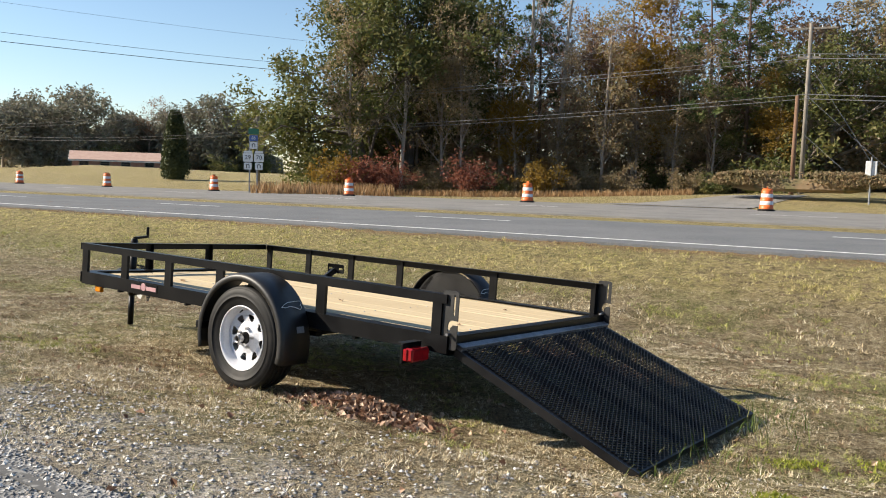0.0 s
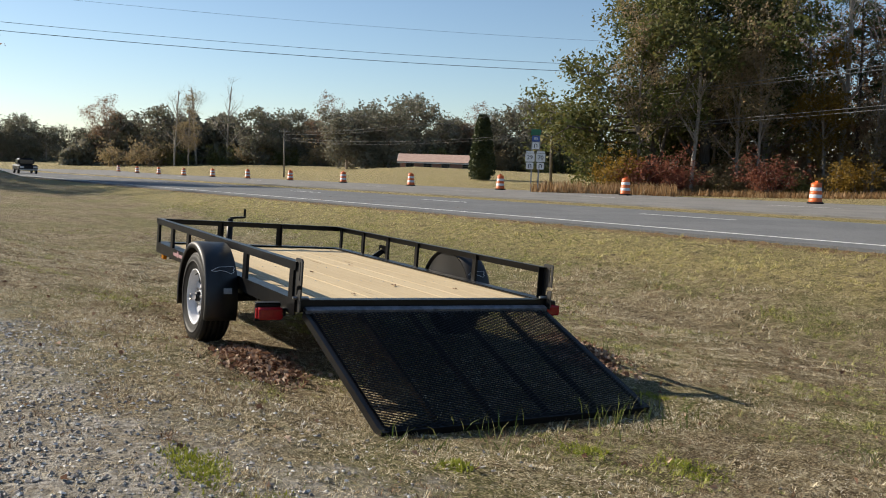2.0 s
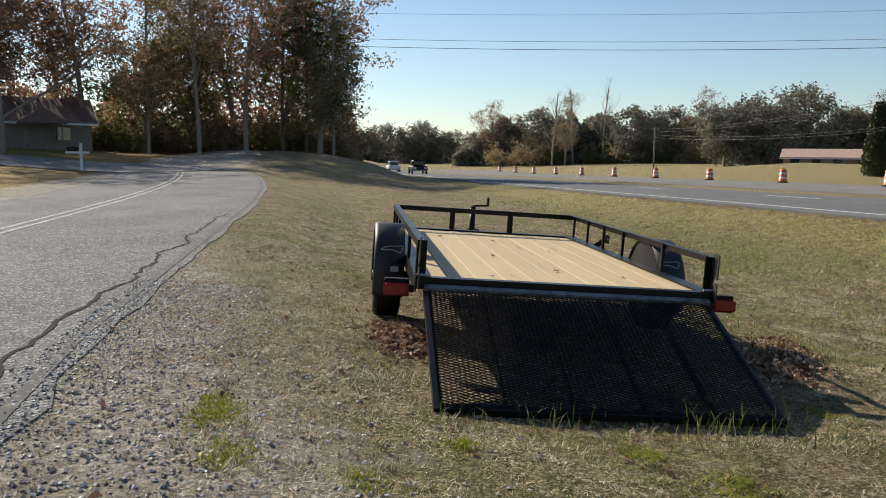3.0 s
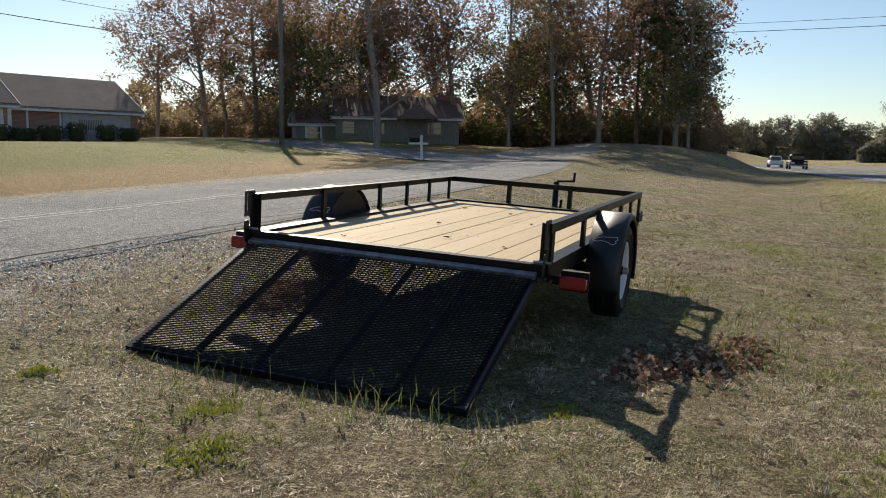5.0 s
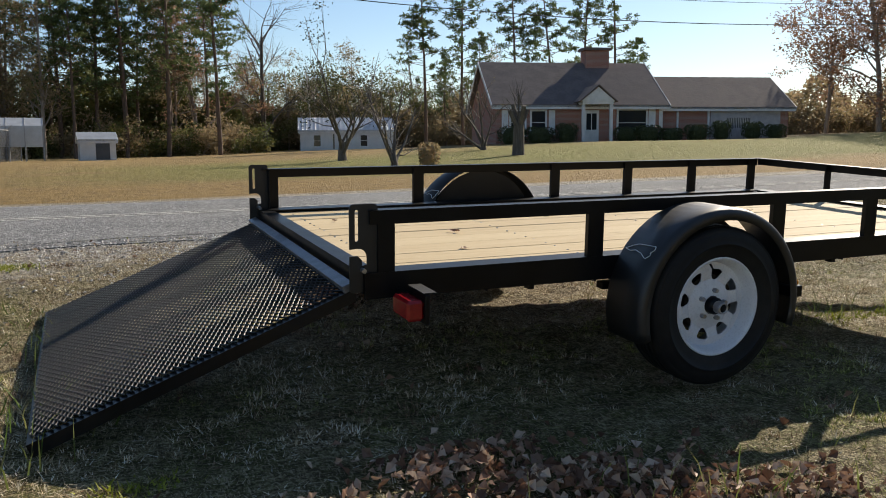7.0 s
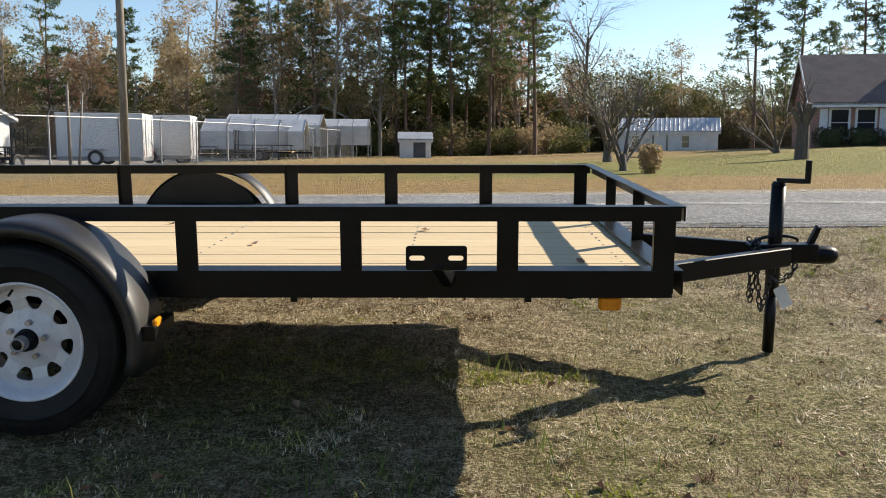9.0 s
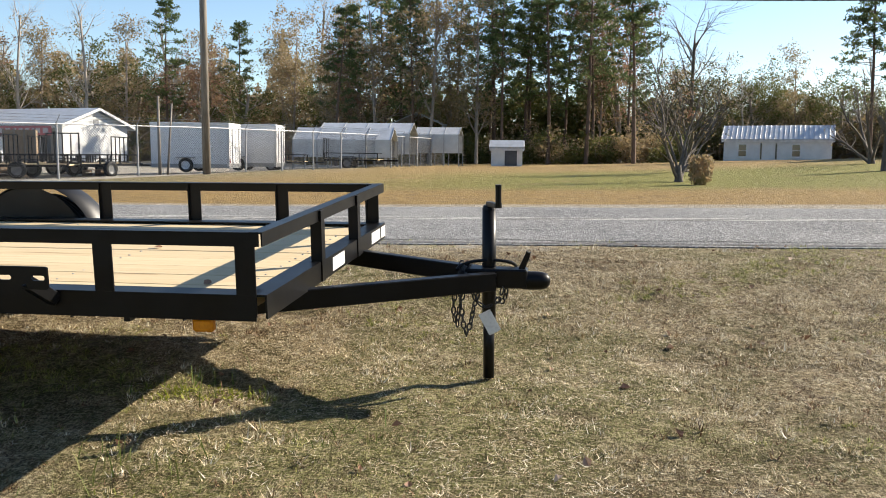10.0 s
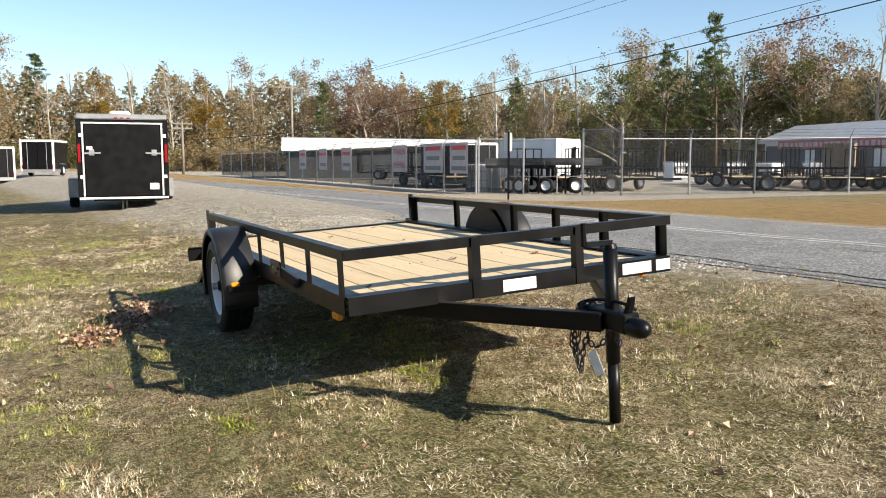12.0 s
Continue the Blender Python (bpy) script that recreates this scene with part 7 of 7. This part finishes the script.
canopy(-11.9, 46.5, 4, 6.0, 3.0, 1.75, 2.5, "grey metal display shelter with translucent sides")
canopy(-11.9, 52.0, 3, 6.2, 4.2, 2.25, 3.0, "pale ribbed metal carport behind the fence")
canopy(-6.3, 57.0, 2, 3.2, 3.2, 2.2, 2.75, "white metal storage shelter", True)
canopy(-9.4, 73.0, 90, 6.0, 5.0, 3.6, 4.7, "grey gabled shelter among the trees", True)
shed2 = thing("display_shed", "small grey display shed beside the pines", "shed", pose(-0.95, 58.0, land(0, 58.5), 0, 0, 4))
gable_block(shed2, 0, 2.3, 0, 2.0, 0.0, 1.35, 1.8, M["siding"], M["metalroof"], 0.12)
part("door", box(1.0, 1.9, -0.03, -0.005, 0.05, 1.4), M["darkfront"], shed2)
lowshed = thing("storage_building", "long white storage building with a sloping roof", "building", pose(-52.0, 13.5, land(-50, 14), 0, 0, 75))
# the wall's dark colour stands in for shade under the roof
part("wall", box(0, 14, 0, 5, 0.0, 2.0), M["darkfront"], lowshed)
bm = bmesh.new()
a = [bm.verts.new(p) for p in ((-0.3, -0.6, 1.95), (14.3, -0.6, 2.45), (14.3, 5.5, 2.45), (-0.3, 5.5, 2.75))]
b = [bm.verts.new((v.co.x, v.co.y, v.co.z + 0.35)) for v in a]
bm.faces.new(a)
bm.faces.new(b[::-1])
for i in range(4):
    bm.faces.new((a[i], b[i], b[(i + 1) % 4], a[(i + 1) % 4]))
bmesh.ops.recalc_face_normals(bm, faces=bm.faces[:])
part("roof", bm, M["trim"], lowshed, "white fascia roof")


def chain_fence(name, label, pts, height, mesh=True, cloth=False, arms=True, gap=3.0):
    """Steel posts with top rail, diamond wire, barbed-wire arms; dark cloth where there is some."""
    t = thing(name, label, "fence")
    wv, wf = [], []

    def wire(a, b, r):
        d = (b - a).normalized()
        s = d.cross(Vector((0, 0, 1)))
        s = s.normalized() if s.length > 1e-4 else Vector((1, 0, 0))
        u = s.cross(d)
        k = len(wv)
        for p in (a, b):
            for i in range(3):
                q = 2 * math.pi * i / 3
                wv.append(tuple(p + s * r * math.cos(q) + u * r * math.sin(q)))
        for i in range(3):
            j = (i + 1) % 3
            wf.append((k + i, k + j, k + 3 + j, k + 3 + i))

    for (x0, y0), (x1, y1) in zip(pts, pts[1:]):
        ln = math.hypot(x1 - x0, y1 - y0)
        n = max(1, round(ln / gap))
        P = lambda f, z: Vector((x0 + (x1 - x0) * f, y0 + (y1 - y0) * f, land(x0 + (x1 - x0) * f, y0 + (y1 - y0) * f) + z))
        for k in range(n + 1):
            f = k / n
            part("post", rod(P(f, -0.1), P(f, height + 0.05), 0.040, 0.040, 8), M["galv"], t)
            if arms:
                side = Vector((-(y1 - y0), x1 - x0, 0)).normalized() * 0.22
                part("barb_arm", rod(P(f, height + 0.03), P(f, height + 0.33) - side, 0.018, 0.014, 6), M["galv"], t)
        for k in range(n):
            a, b = k / n, (k + 1) / n
            part("top_rail", rod(P(a, height), P(b, height), 0.022, 0.022, 6), M["galv"], t)
            if cloth:
                bm = bmesh.new()
                q0, q1, q2, q3 = P(a, 0.08), P(b, 0.08), P(b, height - 0.05), P(a, height - 0.05)
                vs = [bm.verts.new(p) for p in (q0, q1, q2, q3)]
                bm.faces.new(vs)
                bmesh.ops.solidify(bm, geom=bm.faces[:], thickness=0.01)
                part("cloth_panel", bm, M["cloth"], t)
            if arms:
                side = Vector((-(y1 - y0), x1 - x0, 0)).normalized()
                for u in (0.1, 0.2, 0.3):
                    wire(P(a, height + u) - side * u * 0.7, P(b, height + u) - side * u * 0.7, 0.006)
        if mesh:
            step_w = 0.11
            m = int(ln / step_w)
            run = height / ln
            for k in range(-int(height / step_w), m):
                for sgn in (1, -1):
                    f0, f1 = k * step_w / ln, k * step_w / ln + run
                    z0, z1 = (0.03, height) if sgn > 0 else (height, 0.03)
                    if f0 < 0:
                        z0 += (z1 - z0) * (-f0) / run
                        f0 = 0.0
                    if f1 > 1:
                        z1 -= (z1 - z0) * (f1 - 1) / run if f1 - f0 > 0 else 0
                        f1 = 1.0
                    wire(P(f0, z0), P(f1, z1), 0.0048)
    if wf:
        from_lists("wire_mesh", wv, wf, M["wire"], "stuff", "grey diamond wire mesh", "", t)
    return t


chain_fence("yard_fence", "galvanised chain-link yard fence topped with barbed wire", [(-15.8, 15.6), (-14.6, 20.5), (-10.6, 30.0), (-7.0, 44.0), (-4.5, 58.0)], 1.95)
chain_fence("roadside_fence", "dark cloth-covered roadside fence with steel posts", [(-19.5, 11.9), (-31.0, 12.2), (-50.0, 12.4), (-66.0, 11.6)], 1.85, False, True)
chain_fence("yard_gate", "open chain-link gate frame at the yard entrance", [(-19.5, 12.0), (-19.0, 13.6)], 2.0, True, False, False, 1.6)
chain_fence("entrance_fence", "short chain-link fence panel beside the entrance", [(-17.4, 15.1), (-15.8, 15.6)], 2.3, True, False, False, 1.6)


def fence_sign(x, y, turn, w, h, text, z=0.75):
    s = thing("hanging_sign", "white sign with red letters on the fence", "sign", pose(x, y, land(x, y) + z, 0, 0, turn), "fence signs")
    part("board", box(-w / 2, w / 2, -0.01, 0.0, 0, h), M["banner"], s)
    rows = len(text)
    for r, line in enumerate(text):
        zz = h * (rows - r - 0.5) / rows
        if line is None:
            e = w * (0.40 - 0.06 * (r % 2))
            part("letter_bar", box(-e, e, -0.016, -0.0105, zz - h * 0.07, zz + h * 0.07), M["signred"] if r == 0 else M["wire"], s)
        else:
            cu = bpy.data.curves.new("lettering", "FONT")
            cu.body, cu.align_x, cu.align_y = line, "CENTER", "CENTER"
            cu.size = min(h / rows * 0.95, w / len(line) * 1.45)
            cu.extrude = 0.003
            cu.materials.append(M["signred"])
            ob = new("lettering", cu)
            ob.parent = s
            ob.matrix_local = pose(0, -0.014, zz, 90, 0, 0)
            tagged(ob, label="red lettering")


for x, w, txt in ((-26.4, 1.7, ("TRAILER", "REPAIR")), (-22.9, 1.8, (None, None, None)), (-33.5, 1.5, (None, None)), (-37.5, 1.5, (None, None)), (-41.5, 1.4, (None, None)), (-20.6, 1.5, (None, None, None))):
    fence_sign(x, 11.75, 0, w, 1.15, txt)


# ---- poles, wires, road furniture ----
def utility_pole(x, y, height, r, label, arms=(), lean=0.0, z=None, wood="pole"):
    t = thing("utility_pole", label, "pole", pose(x, y, land(x, y) if z is None else z, 0, lean, 0), "utility poles")
    part("shaft", rod((0, 0, -0.3), (0, 0, height), r, r * 0.72, 12), M[wood], t, "", True)
    for zz, w, turn in arms:
        c, s = math.cos(radians(turn)) * w / 2, math.sin(radians(turn)) * w / 2
        arm = part("crossarm", beam((-c, -s, zz), (c, s, zz), 0.09, 0.11), M["pole"], t)
        for f in (-0.9, -0.45, 0.45, 0.9):
            part("insulator", rod((c * f, s * f, zz + 0.05), (c * f, s * f, zz + 0.2), 0.035, 0.025, 8), M["galv"], arm)
    return t


def span(name, p, q, sag, r, label, metal=None):
    """One overhead wire with its sag."""
    p, q = Vector(p), Vector(q)
    bm = bmesh.new()
    n = 24
    pts = [p.lerp(q, k / n) - Vector((0, 0, sag * 4 * (k / n) * (1 - k / n))) for k in range(n + 1)]
    rings = [[bm.verts.new(c + Vector((0, r * math.cos(k * math.pi / 2), r * math.sin(k * math.pi / 2))) + Vector((r * math.cos(k * math.pi / 2), 0, 0))) for k in range(4)] for c in pts]
    for r0, r1 in zip(rings, rings[1:]):
        for k in range(4):
            bm.faces.new((r0[k], r0[(k + 1) % 4], r1[(k + 1) % 4], r1[k]))
    ob = part(name, bm, metal or M["cable"])
    return tagged(ob, label, "cable", "overhead wires")


utility_pole(-9.35, 27.4, 12.5, 0.16, "tall weathered wooden utility pole beside the yard fence", ((11.6, 2.2, 70),))
utility_pole(9.4, -45.9, 9.6, 0.14, "weathered utility pole with two crossarms beyond the highway", ((9.3, 2.6, 10), (7.7, 1.2, 10)))
utility_pole(9.4, -43.9, 5.4, 0.14, "short brown wooden pole beside the taller one", wood="newpole")
for gx, gz in ((4.6, 8.4), (3.4, 6.6), (5.6, 4.4)):
    span("guy_wire", (9.4, -45.8, gz), (gx, -45.2, land(gx, -45.2)), 0.0, 0.012, "thin steel guy wire from the utility pole to the ground", M["palewire"])
utility_pole(50.2, -41.3, 7.0, 0.13, "leaning wooden pole with a small crossarm at the wood's edge", ((6.7, 1.6, -40),), 2.5)
utility_pole(42.9, 27.2, 13.0, 0.17, "tall wooden utility pole between the houses", ((12.4, 2.2, 60),))
utility_pole(-60.0, 16.2, 7.4, 0.13, "wooden utility pole with crossarm and transformer behind the yard", ((7.2, 2.2, 100),))
utility_pole(-66.8, 8.5, 4.5, 0.12, "low utility pole with double crossarm", ((4.3, 1.8, 100), (3.9, 1.8, 100)))
utility_pole(100.0, -36.6, 6.2, 0.12, "distant utility pole along the highway", ((5.9, 1.4, 60),))
utility_pole(-12.4, 29.5, 3.3, 0.07, "thin pale wooden post leaning beside the fence", (), 0.0)
utility_pole(-12.1, 29.6, 3.0, 0.05, "thin split wooden stake propped on a post", (), 5.0)
# wires across the highway side, along the woods
for k, (za, zb) in enumerate(((8.9, 7.05), (8.65, 6.85), (6.65, 4.65), (6.4, 4.45))):
    span("overhead_wire", (9.4, -45.8, za), (50.2, -41.2, zb), 0.25, 0.016, "overhead wire along the highway woods", M["palewire"])
    span("overhead_wire", (50.2, -41.2, zb), (100.0, -36.6, land(100.0, -36.6) + 5.9 - 0.35 * k), 0.7, 0.014, "overhead wire across the field")
    span("overhead_wire", (9.4, -45.8, za), (-40, -50.0, za + 0.2), 0.8, 0.022, "overhead wire along the highway woods", M["palewire"])
# wires that cross the highway ahead of the bend
for dz, r in ((0.0, 0.02), (0.6, 0.014), (2.6, 0.008)):
    span("overhead_wire", (67.5, 16.0, 10.95 + dz), (49.1, -45.4, 9.75 + dz), 0.6, r, "overhead wire crossing the highway")
for z, r in ((7.8, 0.018), (8.8, 0.011)):
    span("overhead_wire", (-9.35, 27.4, z), (42.9, 27.2, z - 0.2), 1.3, r, "overhead wire along the lawn")
span("overhead_wire", (-9.35, 27.4, 7.7), (-60.0, 16.2, 3.5), 0.3, 0.024, "thick overhead wire over the sales yard")
span("overhead_wire", (-9.35, 27.4, 8.3), (-60.0, 16.2, 4.0), 0.3, 0.012, "overhead wire over the sales yard")
span("overhead_wire", (-9.35, 27.4, 10.6), (-60.0, 16.2, 7.1), 0.5, 0.010, "overhead wire over the sales yard")
span("overhead_wire", (-9.0, 28.0, 11.6), (-60.0, 17.0, 7.3), 0.5, 0.010, "overhead wire over the sales yard")
span("overhead_wire", (-60.0, 16.2, 3.6), (-95.0, -10.0, 3.4), 0.5, 0.02, "overhead wire behind the parked trailers")


def barrel():
    t = thing("traffic_barrel", "orange and white striped traffic barrel on a black base", "barrel", None, "traffic barrels")
    part("base", lathe([(0.0, 0.0), (0.36, 0.0), (0.36, 0.06), (0.30, 0.09), (0.0, 0.09)], "Z", 20), M["rubber"], t)
    zs = [0.09, 0.27, 0.43, 0.59, 0.75, 0.93]
    for k in range(5):
        r0, r1 = 0.29 - 0.014 * k, 0.285 - 0.014 * k
        part("stripe", lathe([(r0, zs[k]), (r1, zs[k + 1]), (r1 - 0.012, zs[k + 1])] , "Z", 20), M["orange"] if k % 2 == 0 else M["sheet"], t, "orange band" if k % 2 == 0 else "white reflective band", True)
    part("top", lathe([(0.222, 0.93), (0.17, 0.97), (0.0, 0.97)], "Z", 20), M["orange"], t)
    part("handle", box(-0.09, 0.09, -0.015, 0.015, 0.97, 1.05, 0.008), M["orange"], t)
    return t


B = barrel()
first = True
xs = [-3.4, 7.6, 19.0, 30.3, 41.2, 52.2, 63.2, 74.2, 85.2, 96.2, 107.0, 118.0, 129.0, 140.0]
for x in xs:
    m = pose(x, -33.4 + road_bend(x), hw_z(x) + 0.03, 0, 0, x * 37)
    if first:
        B.matrix_world = m
        first = False
    else:
        copy_thing(B, m)


def route_sign():
    """Stacked route shields with direction arrows on two posts."""
    t = thing("route_sign", "stacked route shields and turn arrows on two posts", "sign", pose(36.9, -29.3, land(36.9, -29.3), 0, 0, -127))
    for x in (-0.22, 0.22):
        part("post", box(x - 0.04, x + 0.04, 0.01, 0.07, 0.0, 3.2), M["galv"], t)

    def panel(x, z, w, h, mat, text="", tm=None):
        p = part("panel", plate(rounded(-w / 2, w / 2, -h / 2, h / 2, 0.05), [], Matrix.Translation((x, 0, z)) @ pose(0, 0, 0, 90, 0, 0), 0.01), mat, t)
        if text:
            cu = bpy.data.curves.new("lettering", "FONT")
            cu.body, cu.align_x, cu.align_y, cu.size, cu.extrude = text, "CENTER", "CENTER", h * 0.7, 0.003
            cu.materials.append(tm)
            ob = new("lettering", cu)
            ob.parent = p
            ob.matrix_local = pose(x, -0.016, z, 90, 0, 0)
        return p

    panel(0, 3.75, 0.62, 0.36, M["signgreen"])
    panel(0, 3.35, 0.5, 0.36, M["signblue"], "85", M["white"])
    ar = panel(0, 2.92, 0.42, 0.42, M["white"])
    for x, txt in ((-0.33, "29"), (0.33, "70")):
        panel(x, 2.18, 0.58, 0.52, M["white"], txt, M["cable"])
        panel(x, 2.52, 0.5, 0.12, M["white"])
        panel(x, 1.66, 0.46, 0.42, M["white"])
    for x, z in ((0, 2.92), (-0.33, 1.66), (0.33, 1.66)):
        bm = bmesh.new()
        pts = [Vector((x - 0.08, -0.014, z - 0.13)), Vector((x - 0.08, -0.014, z + 0.06)), Vector((x, -0.014, z + 0.12)), Vector((x + 0.08, -0.014, z + 0.06)), Vector((x + 0.08, -0.014, z - 0.10))]
        for a, b in zip(pts, pts[1:]):
            cyl(bm, a, b, 0.022, 0.022, 4)
        part("turn_arrow", bm, M["cable"], t)


route_sign()


def mail_post():
    t = thing("mailbox", "white mailbox post beside the side road", "mailbox", pose(34.7, 14.0, land(34.7, 14.0), 0, 0, 20))
    part("post", box(-0.06, 0.06, -0.06, 0.06, -0.1, 1.25), M["trim"], t)
    part("arm", box(-0.05, 0.05, -0.35, 0.65, 0.78, 0.88), M["trim"], t)
    part("box", box(-0.11, 0.11, 0.1, 0.6, 0.88, 1.1, 0.05), M["black"], t, "dark mailbox")


def post_sign():
    t = thing("road_sign", "narrow white sign panel on a dark steel post", "sign", pose(-13.5, 9.8, land(-13.5, 9.8), 0, 0, 60))
    part("post", box(-0.03, 0.03, -0.03, 0.03, -0.1, 1.95), M["black"], t)
    part("panel", box(-0.13, 0.10, 0.032, 0.045, 1.40, 1.92), M["white"], t)


def white_sign():
    t = thing("white_sign", "white panel on a thin post by the driveway", "sign", pose(4.8, -39.8, land(4.8, -39.8), 0, 0, 10))
    part("post", rod((0, 0, 0), (0, 0, 2.3), 0.04, 0.04, 8), M["galv"], t)
    part("panel", box(-0.25, 0.25, -0.06, -0.03, 1.0, 2.1, 0.02), M["white"], t)
    for x in (-1.4, -1.1):
        part("meter_box", box(x - 0.1, x + 0.1, -0.1, 0.1, 0, 0.5, 0.03), M["galv"], t)


mail_post()
post_sign()
white_sign()


def far_car(x, turn, label, paint):
    y = -13.0 + road_bend(x)
    t = thing("car", label, "car", pose(x, y, hw_z(x) + 0.02, 0, 0, turn), "cars on the highway")
    part("body", box(-2.3, 2.3, -0.9, 0.9, 0.35, 0.95, 0.12), paint, t)
    cab = part("cabin", box(-1.0, 1.1, -0.8, 0.8, 0.93, 1.65, 0.22), paint, t)
    part("windscreen", box(-1.03, -0.95, -0.65, 0.65, 1.05, 1.5, 0.02), M["glass"], cab)
    for s in (-1, 1):
        part("side_window", box(-0.8, 0.9, s * 0.80 - 0.01, s * 0.80 + 0.01, 1.05, 1.5, 0.004), M["glass"], cab)
        part("headlight", box(-2.33, -2.25, s * 0.65 - 0.2, s * 0.65 + 0.2, 0.62, 0.8, 0.03), M["sheet"], t)
        for xx in (-1.4, 1.4):
            small_wheel(t, xx, s * 0.85, 0.34)
    part("bumper", box(-2.4, -2.25, -0.88, 0.88, 0.36, 0.52, 0.03), M["galv"], t)


far_car(96.0, 3.8, "dark pickup far along the highway", M["black"])
far_car(124.0, 3.8, "white car far along the highway", M["boxwhite"])
